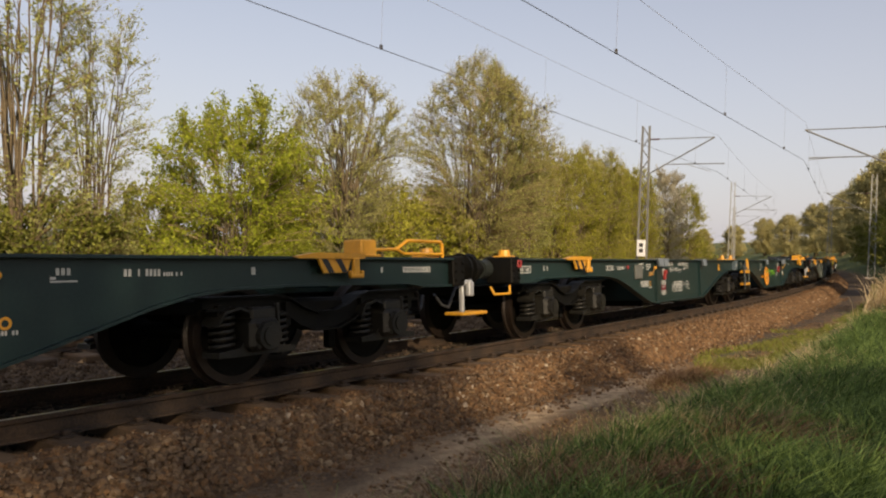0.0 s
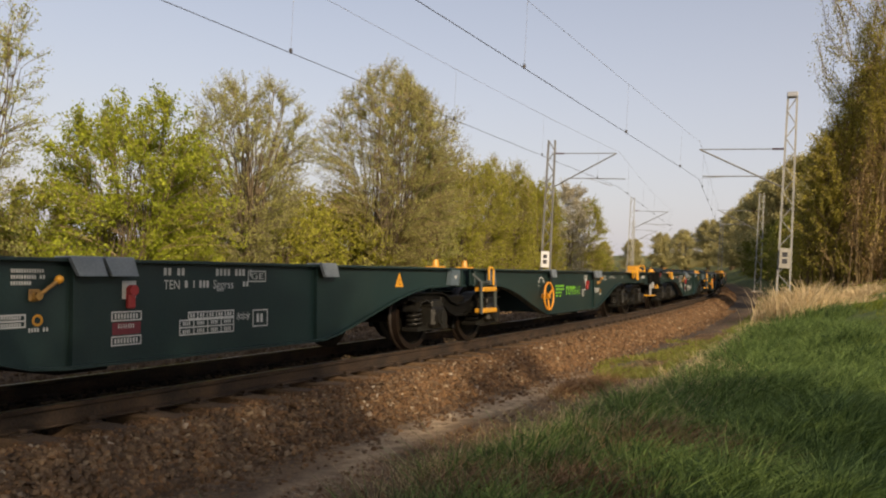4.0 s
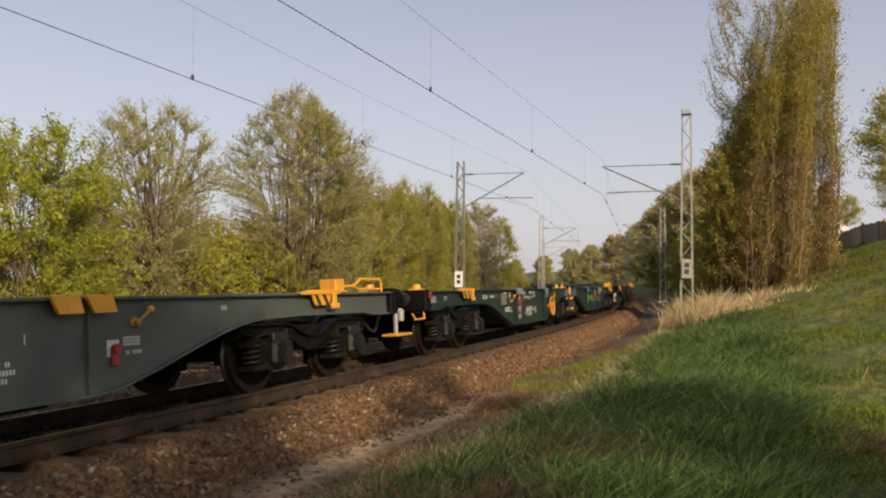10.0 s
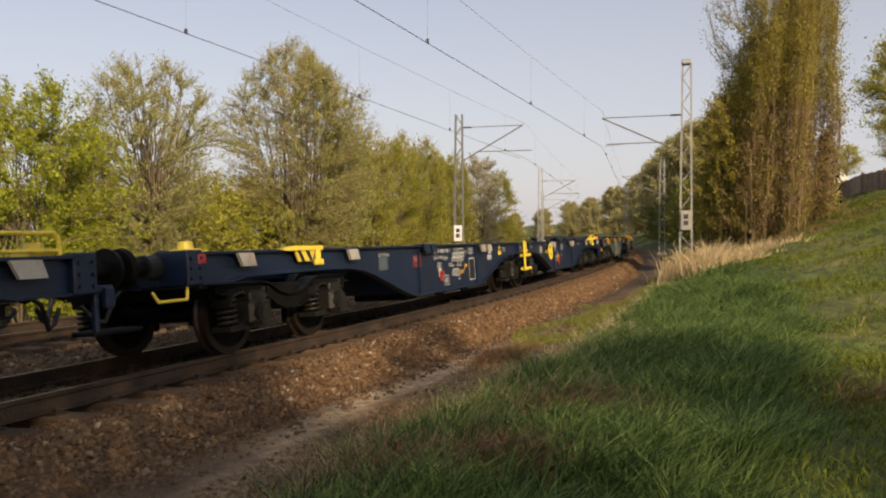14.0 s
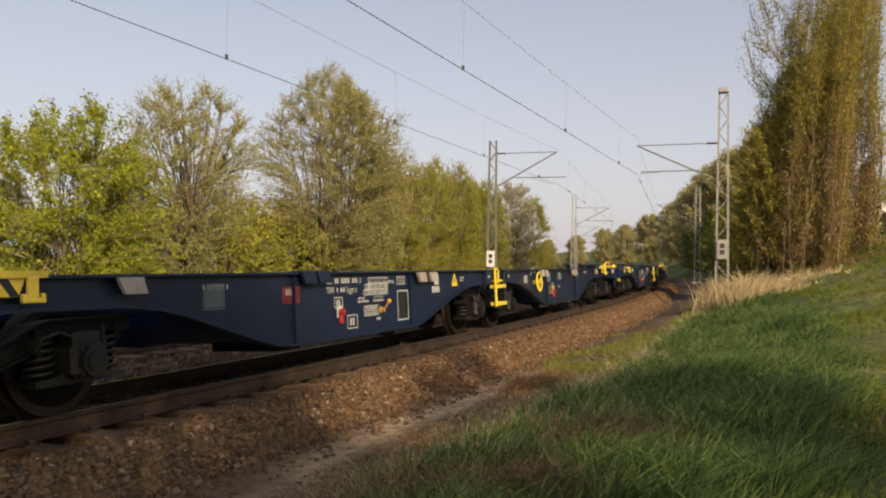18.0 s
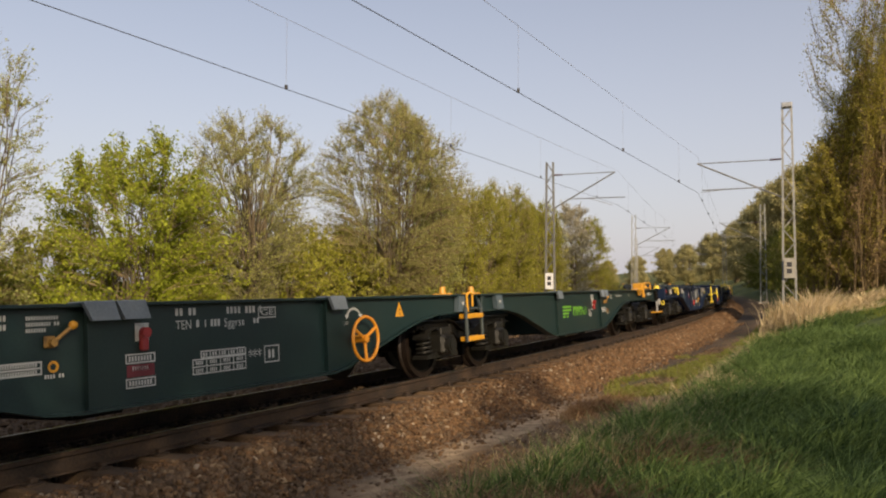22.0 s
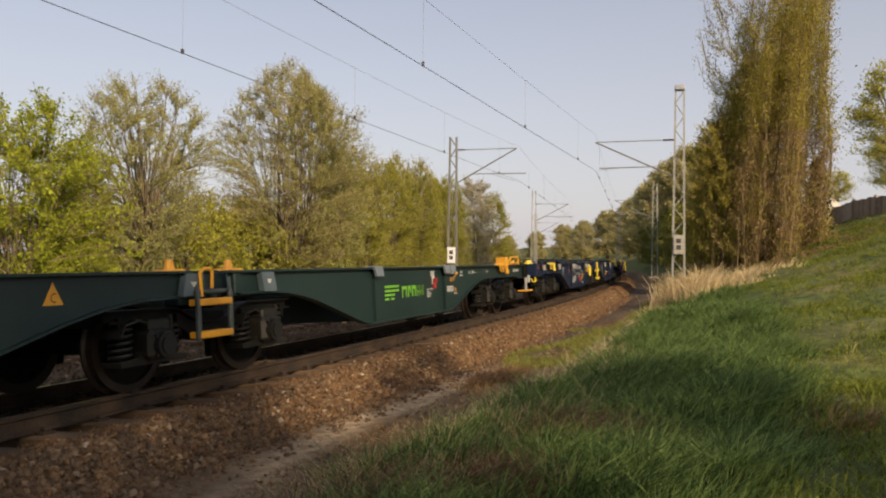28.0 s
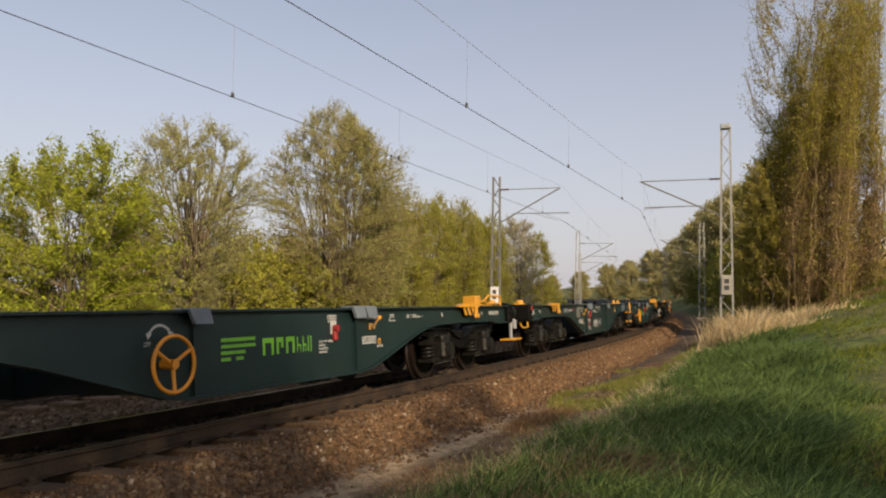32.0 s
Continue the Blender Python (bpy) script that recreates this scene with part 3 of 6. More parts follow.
STEP_GREY = surf("dull grey-green step paint", (0.030, 0.040, 0.040), (0.055, 0.070, 0.070), 3, 0.5, 0.1, 50)
WEB = -HALF + 0.05


def stencil(parent, rows, x0, z, size, mat=WHITE, name="stencil_line", label=""):
    """Unreadable small writing as bars, a short bar for each character: rows of word lengths."""
    bm = bmesh.new()
    for r, words in enumerate(rows):
        x = x0
        zz = z - r * size * 1.6
        for w in words:
            n = max(1, int(round(w / (size * 0.72))))
            step = w / n
            for k in range(n):
                flat_bar(bm, x + k * step, x + (k + 0.66) * step, zz, zz + size, WEB)
            x += w + size * 0.8
    ob = part(name, bm, mat, parent, label)
    ob["kind"] = "stuff"
    return ob


def boxed(parent, x0, x1, z0, z1, cols=1, rows=1, mat=WHITE, fill=0.55, name="data_panel"):
    """A framed grid of unreadable figures."""
    bm = bmesh.new()
    w = 0.012
    frame_lines(bm, x0, x1, z0, z1, w, WEB)
    dx, dz = (x1 - x0) / cols, (z1 - z0) / rows
    for c in range(cols):
        for r in range(rows):
            if c:
                flat_bar(bm, x0 + c * dx - w / 2, x0 + c * dx + w / 2, z0 + w, z1 - w, WEB, 0.0035)
            if r and not c:
                flat_bar(bm, x0 + w, x1 - w, z0 + r * dz - w / 2, z0 + r * dz + w / 2, WEB, 0.004)
            cx, cz = x0 + (c + 0.5) * dx, z0 + (r + 0.5) * dz
            if fill:
                nn = max(1, int(round(dx * fill / (dz * 0.38))))
                st = dx * fill / nn
                for q in range(nn):
                    flat_bar(bm, cx - dx * fill / 2 + q * st, cx - dx * fill / 2 + (q + 0.62) * st, cz - dz * 0.25, cz + dz * 0.25, WEB, 0.0045)
    return part(name, bm, mat, parent, "white stencilled data panel")


def lettering(parent, text, x, z, size, mat=WHITE, width=None, out=0.003):
    """Readable words in flat paint on the near side."""
    cu = bpy.data.curves.new("lettering", "FONT")
    cu.body, cu.size, cu.resolution_u = text, size, 2
    ob = bpy.data.objects.new("lettering", cu)
    scene.collection.objects.link(ob)
    dg = bpy.context.evaluated_depsgraph_get()
    me = bpy.data.meshes.new_from_object(ob.evaluated_get(dg))
    bpy.data.objects.remove(ob)
    k = width / max(max((v.co.x for v in me.vertices), default=1), 1e-3) if width else 1.0
    for v in me.vertices:
        v.co = (x + v.co.x * k, WEB - out, z + v.co.y)
    me.materials.clear()
    me.materials.append(mat)
    q = new("lettering", me)
    q.parent = parent
    q["label"] = "stencilled lettering %s" % text
    return q


def folded_plates(parent, d, xs, mat, z=DECK):
    """Container spigot plates folded over the edge of the sill."""
    for x in xs:
        bm = bmesh.new()
        lo = 0.035 if mat is WORN else 0.0
        prism(bm, [(d * x - 0.16, z + 0.015 - lo), (d * x + 0.12, z + 0.015 - lo), (d * x + 0.17, z - 0.13 - lo), (d * x - 0.08, z - 0.13 - lo)], -HALF - 0.07, -HALF - 0.032)
        if mat is not WORN:
            box(bm, (d * x - 0.15, -HALF - 0.06, z + 0.008), (d * x + 0.13, -HALF + 0.14, z + 0.024), 0.005)
        part("spigot_plate", bm, mat, parent, "pale folded container spigot plate")


def buffer(parent, d, y):
    bm = bmesh.new()
    tube(bm, (d * 12.5, y, 1.03), (d * 12.82, y, 1.03), 0.125, seg=16)
    tube(bm, (d * 12.5, y, 1.03), (d * 12.54, y, 1.03), 0.17, seg=16)
    b = part("buffer", bm, BUFFER, parent, "dark grey-green side buffer")
    bm = bmesh.new()
    tube(bm, (d * 12.82, y, 1.03), (d * 13.10, y, 1.03), 0.085, seg=14)
    part("plunger", bm, IRON, b)
    bm = bmesh.new()
    tube(bm, (d * 13.09, y, 1.03), (d * 13.15, y, 1.03), 0.205, 0.19, seg=20)
    part("buffer_head", bm, IRON, b)


def bogie_meshes():
    made = {}
    bm = bmesh.new()
    out = [(-1.45, 0.70), (-1.45, 0.80), (-0.62, 0.80), (-0.48, 0.77), (-0.30, 0.68), (-0.12, 0.625), (0.12, 0.625), (0.30, 0.68), (0.48, 0.77), (0.62, 0.80), (1.45, 0.80), (1.45, 0.70), (0.72, 0.70), (0.56, 0.64), (0.38, 0.53), (0.16, 0.455), (-0.16, 0.455), (-0.38, 0.53), (-0.56, 0.64), (-0.72, 0.70)]
    prism(bm, out, -0.05, 0.05)
    top = [(-1.45, 0.80), (-0.62, 0.80), (-0.48, 0.77), (-0.30, 0.68), (-0.12, 0.625), (0.12, 0.625), (0.30, 0.68), (0.48, 0.77), (0.62, 0.80), (1.45, 0.80)]
    low = [(-1.45, 0.70), (-0.72, 0.70), (-0.56, 0.64), (-0.38, 0.53), (-0.16, 0.455), (0.16, 0.455), (0.38, 0.53), (0.56, 0.64), (0.72, 0.70), (1.45, 0.70)]
    for line_ in (top, low):
        for (xa, za), (xb, zb) in zip(line_, line_[1:]):
            vs = [bm.verts.new(q) for q in ((xa, -0.11, za - 0.01), (xa, 0.11, za - 0.01), (xa, 0.11, za + 0.012), (xa, -0.11, za + 0.012), (xb, -0.11, zb - 0.01), (xb, 0.11, zb - 0.01), (xb, 0.11, zb + 0.012), (xb, -0.11, zb + 0.012))]
            for k in range(4):
                bm.faces.new((vs[k], vs[(k + 1) % 4], vs[4 + (k + 1) % 4], vs[4 + k]))
    for x in (-0.52, 0.52, -1.30, 1.30):
        box(bm, (x - 0.03, -0.10, 0.52 if abs(x) < 1 else 0.60), (x + 0.03, 0.10, 0.74))
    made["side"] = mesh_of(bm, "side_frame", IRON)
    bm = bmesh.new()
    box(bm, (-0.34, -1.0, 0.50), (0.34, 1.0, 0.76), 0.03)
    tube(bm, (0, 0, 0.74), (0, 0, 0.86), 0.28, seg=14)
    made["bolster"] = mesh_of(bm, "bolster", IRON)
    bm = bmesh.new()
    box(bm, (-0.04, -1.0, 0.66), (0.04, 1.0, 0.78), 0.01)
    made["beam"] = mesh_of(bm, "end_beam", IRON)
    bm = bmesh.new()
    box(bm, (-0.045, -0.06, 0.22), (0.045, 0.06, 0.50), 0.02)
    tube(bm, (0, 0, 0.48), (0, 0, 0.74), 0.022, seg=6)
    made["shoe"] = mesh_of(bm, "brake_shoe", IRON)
    bm = bmesh.new()
    box(bm, (-0.17, -0.24, 0.32), (0.17, 0.10, 0.62), 0.05)
    prism(bm, [(-0.44, 0.285), (0.44, 0.285), (0.44, 0.335), (0.22, 0.36), (0.16, 0.42), (-0.16, 0.42), (-0.22, 0.36), (-0.44, 0.335)], -0.13, 0.11)
    tube(bm, (0, -0.22, 0.46), (0, -0.29, 0.46), 0.135, 0.125, seg=18)
    tube(bm, (0, -0.28, 0.46), (0, -0.305, 0.46), 0.085, seg=14)
    for a in range(4):
        ca, sa = math.cos(a * 1.571 + 0.78) * 0.15, math.sin(a * 1.571 + 0.78) * 0.13
        tube(bm, (ca, -0.23, 0.46 + sa), (ca, -0.262, 0.46 + sa), 0.022, seg=6)
    box(bm, (-0.14, -0.20, 0.60), (0.14, 0.10, 0.71), 0.02)
    # hood over the spring and a hanging link
    for (xa, za), (xb, zb) in (((-0.47, 0.56), (-0.40, 0.665)), ((-0.40, 0.665), (-0.24, 0.70)), ((-0.24, 0.70), (-0.13, 0.66))):
        vs = [bm.verts.new(q) for q in ((xa, -0.17, za), (xb, -0.17, zb), (xb, 0.08, zb), (xa, 0.08, za), (xa, -0.17, za + 0.02), (xb, -0.17, zb + 0.02), (xb, 0.08, zb + 0.02), (xa, 0.08, za + 0.02))]
        for f in ((0, 1, 5, 4), (4, 5, 6, 7), (0, 3, 2, 1), (2, 3, 7, 6)):
            bm.faces.new([vs[k] for k in f])
    tube(bm, (0.21, -0.15, 0.44), (0.19, -0.15, 0.74), 0.022, seg=6)
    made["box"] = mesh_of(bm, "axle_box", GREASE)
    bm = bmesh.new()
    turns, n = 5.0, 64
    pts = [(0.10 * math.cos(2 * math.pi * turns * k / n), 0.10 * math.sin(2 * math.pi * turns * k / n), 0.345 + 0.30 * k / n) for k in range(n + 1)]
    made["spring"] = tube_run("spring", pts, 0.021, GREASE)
    bm = bmesh.new()
    prof = [(0.08, -0.84), (0.12, -0.83), (0.13, -0.80), (0.36, -0.775), (0.385, -0.80), (0.46, -0.795), (0.462, -0.72), (0.49, -0.70), (0.488, -0.675), (0.38, -0.67), (0.36, -0.70), (0.13, -0.70), (0.11, -0.66), (0.085, -0.60), (0.085, 0.0)]
    lathe(bm, prof, 40)
    lathe(bm, [(r, -y) for r, y in prof], 40)
    tube(bm, (0, -1.02, 0), (0, -0.83, 0), 0.07, seg=12)
    tube(bm, (0, 0.83, 0), (0, 1.02, 0), 0.07, seg=12)
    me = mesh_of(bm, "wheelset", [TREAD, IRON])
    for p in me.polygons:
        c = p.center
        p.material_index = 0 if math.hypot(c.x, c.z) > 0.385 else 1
    made["wheelset"] = me
    return made


def tube_run(name, pts, r, mat, seg=6):
    """One continuous round bar along a line of places."""
    bm = bmesh.new()
    rings = []
    for i, p in enumerate(pts):
        a, b = Vector(pts[max(i - 1, 0)]), Vector(pts[min(i + 1, len(pts) - 1)])
        q = (b - a).to_track_quat("Z", "Y")
        rings.append([bm.verts.new(Vector(p) + q @ Vector((r * math.cos(2 * math.pi * k / seg), r * math.sin(2 * math.pi * k / seg), 0))) for k in range(seg)])
    for ra, rb in zip(rings, rings[1:]):
        off = min(range(seg), key=lambda j: (ra[0].co - rb[j].co).length)
        for k in range(seg):
            bm.faces.new((ra[k], ra[(k + 1) % seg], rb[(k + 1 + off) % seg], rb[(k + off) % seg]))
    bm.faces.new(rings[0])
    bm.faces.new(rings[-1])
    return mesh_of(bm, name, mat, True)


# base lowered too, so axle boxes and springs carry the underframe's shade
GREASE = surf("shade-darkened oily cast steel", (0.004, 0.0042, 0.0037), (0.018, 0.017, 0.014), 5, 0.42, 0.3, 60, dirt=(0.030, 0.024, 0.017), dirt_amount=0.3, spec=0.3)
BOGIE = bogie_meshes()


def bogie(parent, x):
    b = part("bogie", BOGIE["bolster"], None, parent, "grimy two-axle cast iron bogie")
    b.location = (x, 0, 0)
    for y in (-1.0, 1.0):
        part("side_frame", BOGIE["side"], None, b, "curved bogie side frame").location = (0, y, 0)
    for dx in (-1.41, 1.41):
        part("end_beam", BOGIE["beam"], None, b).location = (dx, 0, 0)
    for dx in (-0.9, 0.9):
        w = part("wheelset", BOGIE["wheelset"], None, b, "pair of steel wheels on an axle")
        w.location = (dx, 0, 0.46)
        for y, turn in ((-1.0, 0), (1.0, math.pi)):
            a = part("axle_box", BOGIE["box"], None, b, "greasy axle box with round cover")
            a.location, a.rotation_euler = (dx, y, 0), (0, 0, turn)
            for k in (-0.31, 0.31):
                q = part("spring", BOGIE["spring"], None, b, "coil spring")
                q.location = (dx + k, y, 0)
            sh = part("brake_shoe", BOGIE["shoe"], None, b)
            sh.location = (dx - 0.53 if dx > 0 else dx + 0.53, y * 0.75, 0)
    return b


def cross_frame(parent, d, paint):
    bm = bmesh.new()
    # beam made extra wide to keep skylight out of the open underframe
    box(bm, (d * 0.1, -0.55, 0.80), (d * 12.5, 0.55, 1.09), 0.01)
    part("centre_beam", bm, paint, parent)
    bm = bmesh.new()
    box(bm, (d * 12.42, -HALF, 0.82), (d * 12.5, HALF, DECK), 0.012)
    part("headstock", bm, paint, parent)
    bm = bmesh.new()
    box(bm, (d * 0.18, -HALF, 0.88), (d * 0.30, HALF, DECK), 0.012)
    part("inner_headstock", bm, paint, parent)
    for x in (1.5, 3.7, 5.2, 6.7, 9.0, 10.485):
        bm = bmesh.new()
        z0 = 0.36 if 3 < x < 7 else 0.86
        box(bm, (d * (x - 0.07), -HALF + 0.07, z0), (d * (x + 0.07), HALF - 0.07, DECK - 0.04), 0.01)
        part("cross_beam", bm, paint, parent)
    bm = bmesh.new()
    for a, b in ((3.9, 6.7),):
        tube(bm, (d * (a + 0.4), 0.35, 0.55), (d * (a + 1.6), 0.35, 0.55), 0.17, seg=14)
    part("air_tank", bm, IRON, parent, "dark air reservoir")
    bm = bmesh.new()
    box(bm, (d * 6.1, -0.9, 0.24), (d * 6.6, 0.1, 0.38), 0.02)
    part("brake_gear", bm, IRON, parent)
    bm = bmesh.new()
    path_tube(bm, [(d * 12.5, 0.0, 0.95), (d * 12.75, 0.0, 0.93), (d * 12.95, 0.02, 0.80), (d * 13.1, 0.02, 0.86)], 0.05, 8)
    part("coupling_link", bm, IRON, parent, "dark screw coupling")
    for y in (-0.45, 0.4):
        bm = bmesh.new()
        path_tube(bm, [(d * 12.5, y, 0.92), (d * 12.75, y, 0.75), (d * 12.85, y * 0.9, 0.52), (d * 12.95, y * 0.8, 0.56), (d * 13.05, y * 0.7, 0.7)], 0.022, 6)
        part("brake_hose", bm, BLACK, parent, "hanging rubber brake hose")
    for y in (-0.875, 0.875):
        buffer(parent, d, y)


def handrail(parent, d, x0, x1, y, color, h=0.2):
    """A low bent tube rail along the deck's edge, with a longer lower bar."""
    bm = bmesh.new()
    path_tube(bm, [Vector(q) for q in ((d * (x0 - 0.75), y, DECK + 0.02), (d * (x0 - 0.70), y, DECK + 0.085), (d * (x0 - 0.08), y, DECK + 0.10), (d * (x0 + 0.12), y, DECK + h), (d * (x1 - 0.04), y, DECK + h), (d * x1, y, DECK + h - 0.05), (d * x1, y, DECK))], 0.02, 8)
    path_tube(bm, [Vector(q) for q in ((d * (x0 - 0.08), y, DECK + 0.10), (d * (x0 + 0.06), y, DECK + 0.055), (d * x1, y, DECK + 0.055))], 0.017, 8)
    part("corner_handrail", bm, color, parent, "yellow tube handrail")


def end_fittings(parent, d, color, front):
    """What stands on the buffer end of a section."""
    if color is YELLOW and front:
        bm = bmesh.new()
        box(bm, (d * 10.95 - 0.12, -HALF + 0.0, DECK + 0.0), (d * 10.95 + 0.12, -HALF + 0.26, DECK + 0.19), 0.015)
        box(bm, (d * 10.95 - 0.17, -HALF - 0.02, DECK + 0.01), (d * 10.95 + 0.17, -HALF + 0.30, DECK + 0.035), 0.008)
        part("spigot_block", bm, color, parent, "yellow folding container spigot")
    bm = bmesh.new()
    box(bm, (d * 12.15, -1.08, DECK), (d * 12.4, -0.85, DECK + 0.05), 0.01)
    tube(bm, (d * 12.28, -0.97, DECK + 0.04), (d * 12.28, -0.97, DECK + 0.13), 0.09, 0.075, seg=12)
    part("container_pin", bm, color, parent, "short container locating pin")
    if front:
        handrail(parent, d, 11.62, 12.4, -1.12, color)
        bm = bmesh.new()
        box(bm, (d * 12.62, -HALF + 0.0, 0.50), (d * 12.67, -HALF + 0.06, 0.88), 0.012)
        box(bm, (d * 12.70, -HALF - 0.05, 0.70), (d * 12.80, -HALF + 0.02, 0.88), 0.012)
        box(bm, (d * 12.55, -HALF - 0.01, 0.84), (d * 12.82, -HALF + 0.06, 0.90), 0.01)
        st = part("shunter_step", bm, STEEL if color is YELLOW else BLUE, parent, "grey step bracket at the wagon corner")
        bm = bmesh.new()
        box(bm, (d * 12.58, -HALF - 0.03, 0.47), (d * 13.12, -HALF + 0.25, 0.51), 0.01)
        part("tread", bm, color if color is YELLOW else IRON, st, "step tread")
    else:
        bm = bmesh.new()
        path_tube(bm, [Vector(q) for q in ((d * 12.55, -HALF + 0.06, 0.86), (d * 12.62, -HALF + 0.02, 0.70), (d * 13.02, -HALF + 0.02, 0.70), (d * 13.06, -HALF + 0.06, 0.80))], 0.016, 8)
        part("uncoupling_handle", bm, color, parent, "yellow bent handle under the buffer")
        bm = bmesh.new()
        box(bm, (d * 12.36, -HALF - 0.04, 1.04), (d * 12.48, -HALF + 0.04, 1.14), 0.01)
        part("tail_lamp_bracket", bm, RED, parent, "red tail marker bracket")
    bm = bmesh.new()
    box(bm, (d * 12.40, -HALF - 0.03, 0.83), (d * 12.64, -HALF + 0.36, DECK + 0.03), 0.015)
    for z in (0.9, 1.0, 1.1):
        for x in (12.45, 12.59):
            tube(bm, (d * x, -HALF - 0.05, z), (d * x, -HALF, z), 0.018, seg=6)
    part("corner_bracket", bm, BLUE if color is LEMON else parent.children[0].data.materials[0], parent, "riveted corner bracket")


def ladder(parent, d, kind, m=1):
    """Side steps at the joint of the two sections."""
    y = -HALF - 0.06
    x0, x1 = ((0.29, 0.82) if m > 0 else (0.0, -0.53)) if kind == "green" else (-0.28, 0.26)
    mat = {"green": STEP_GREY, "grey": GREY, "blue": LEMON}[kind]
    bm = bmesh.new()
    box(bm, (d * x0, y + 0.03, 0.93), (d * x1, y + 0.07, 0.97), 0.008)
    st = part("side_steps", bm, mat, parent, "side steps hung at the wagon joint")
    for x in (x0, x1):
        bm = bmesh.new()
        paint = mat if x == x0 or kind != "blue" else BLACK
        box(bm, (d * x - 0.03, y - 0.02, 0.46), (d * x + 0.03, y + 0.02, 0.96 if kind != "blue" else 1.12), 0.008)
        if kind != "blue":
            path_tube(bm, [Vector((d * x, y, 0.95)), Vector((d * x - 0.12 * m, y + 0.10, 1.08))], 0.022, 6)
        part("stile", bm, paint, st)
    tread = {"green": YELLOW, "grey": GREY, "blue": LEMON}[kind]
    for z in (0.51, 0.84):
        bm = bmesh.new()
        box(bm, (d * x0, y - 0.035, z - 0.035), (d * x1, y + 0.12, z + 0.035), 0.01)
        part("tread", bm, tread, st, "painted step tread")
    bm = bmesh.new()
    xx = d * (x1 - 0.06 * m) if kind == "green" else d * (x0 + 0.17)
    path_tube(bm, [Vector(q) for q in ((xx, y, 0.90), (xx + 0.01 * m, y, 1.14), (xx - 0.05 * m, y, 1.18), (xx - 0.15 * m, y, 1.18), (xx - 0.18 * m, y, 1.14), (xx - 0.17 * m, y, 0.98))], 0.018, 8)
    part("grab_handle", bm, LEMON if kind == "blue" else YELLOW, st, "bent grab handle")
    if kind == "green":
        for x in (0.55, -0.45):
            bm = bmesh.new()
            box(bm, (d * x - 0.14, -1.0, DECK), (d * x + 0.14, -0.8, DECK + 0.04), 0.01)
            tube(bm, (d * x, -0.9, DECK + 0.03), (d * x, -0.9, DECK + 0.14), 0.055, 0.04, seg=10)
            part("container_pin", bm, YELLOW, parent, "short container locating pin")
    corner_plate(parent, d, kind, 0.80 if kind == "green" else 0.62)


def corner_plate(parent, d, kind, x):
    bm = bmesh.new()
    prism(bm, [(d * (x - 0.10), 0.91), (d * (x + 0.16), 0.91), (d * (x + 0.10), DECK - 0.02), (d * (x - 0.15), DECK - 0.02)], -HALF - 0.035, -HALF + 0.04)
    cp = part("corner_plate", bm, {"green": PLATE_DULL, "grey": STEEL, "blue": BLUE}[kind], parent, "bevelled corner plate")
    bm = bmesh.new()
    vs = [bm.verts.new(q) for q in ((d * x - 0.05, -HALF - 0.038, 1.05), (d * x + 0.05, -HALF - 0.038, 1.05), (d * x + 0.012, -HALF - 0.038, 1.0), (d * x - 0.012, -HALF - 0.038, 1.0))]
    bm.faces.new(vs)
    part("lift_mark", bm, WHITE, cp)


def warning_triangle(parent, x, z, k=1.0, paint=YELLOW):
    bm = bmesh.new()
    bm.faces.new([bm.verts.new(q) for q in ((x - 0.13 * k, WEB - 0.003, z - 0.10 * k), (x + 0.13 * k, WEB - 0.003, z - 0.10 * k), (x, WEB - 0.003, z + 0.14 * k))])
    t = part("warning_triangle", bm, paint, parent, "yellow warning triangle")
    if paint is YELLOW and k > 0.6:
        lettering(t, "C", x - 0.038 * k, z - 0.075 * k, 0.15 * k, BLACK, 0.075 * k, 0.006)
        return
    bm = bmesh.new()
    bm.faces.new([bm.verts.new(q) for q in ((x - 0.02 * k, WEB - 0.006, z - 0.07 * k), (x + 0.03 * k, WEB - 0.006, z - 0.01), (x + 0.02 * k, WEB - 0.006, z + 0.06 * k), (x - 0.04 * k, WEB - 0.006, z - 0.0))])
    part("bolt_mark", bm, BLACK, t)


def lever(parent, x, z, color, name="changeover_lever"):
    bm = bmesh.new()
    tube(bm, (x, WEB, z), (x, WEB - 0.07, z), 0.03)
    tube(bm, (x, WEB - 0.05, z), (x + 0.15, WEB - 0.06, z + 0.11), 0.015)
    box(bm, (x - 0.05, WEB - 0.03, z - 0.04), (x + 0.04, WEB, z + 0.05), 0.01)
    arm = part(name, bm, RUST_PAINT, parent, "brake changeover lever with worn paint")
    bm = bmesh.new()
    bmesh.ops.create_icosphere(bm, subdivisions=2, radius=0.034, matrix=Matrix.Translation((x + 0.16, WEB - 0.06, z + 0.12)))
    part("knob", bm, color, arm, "yellow painted knob")


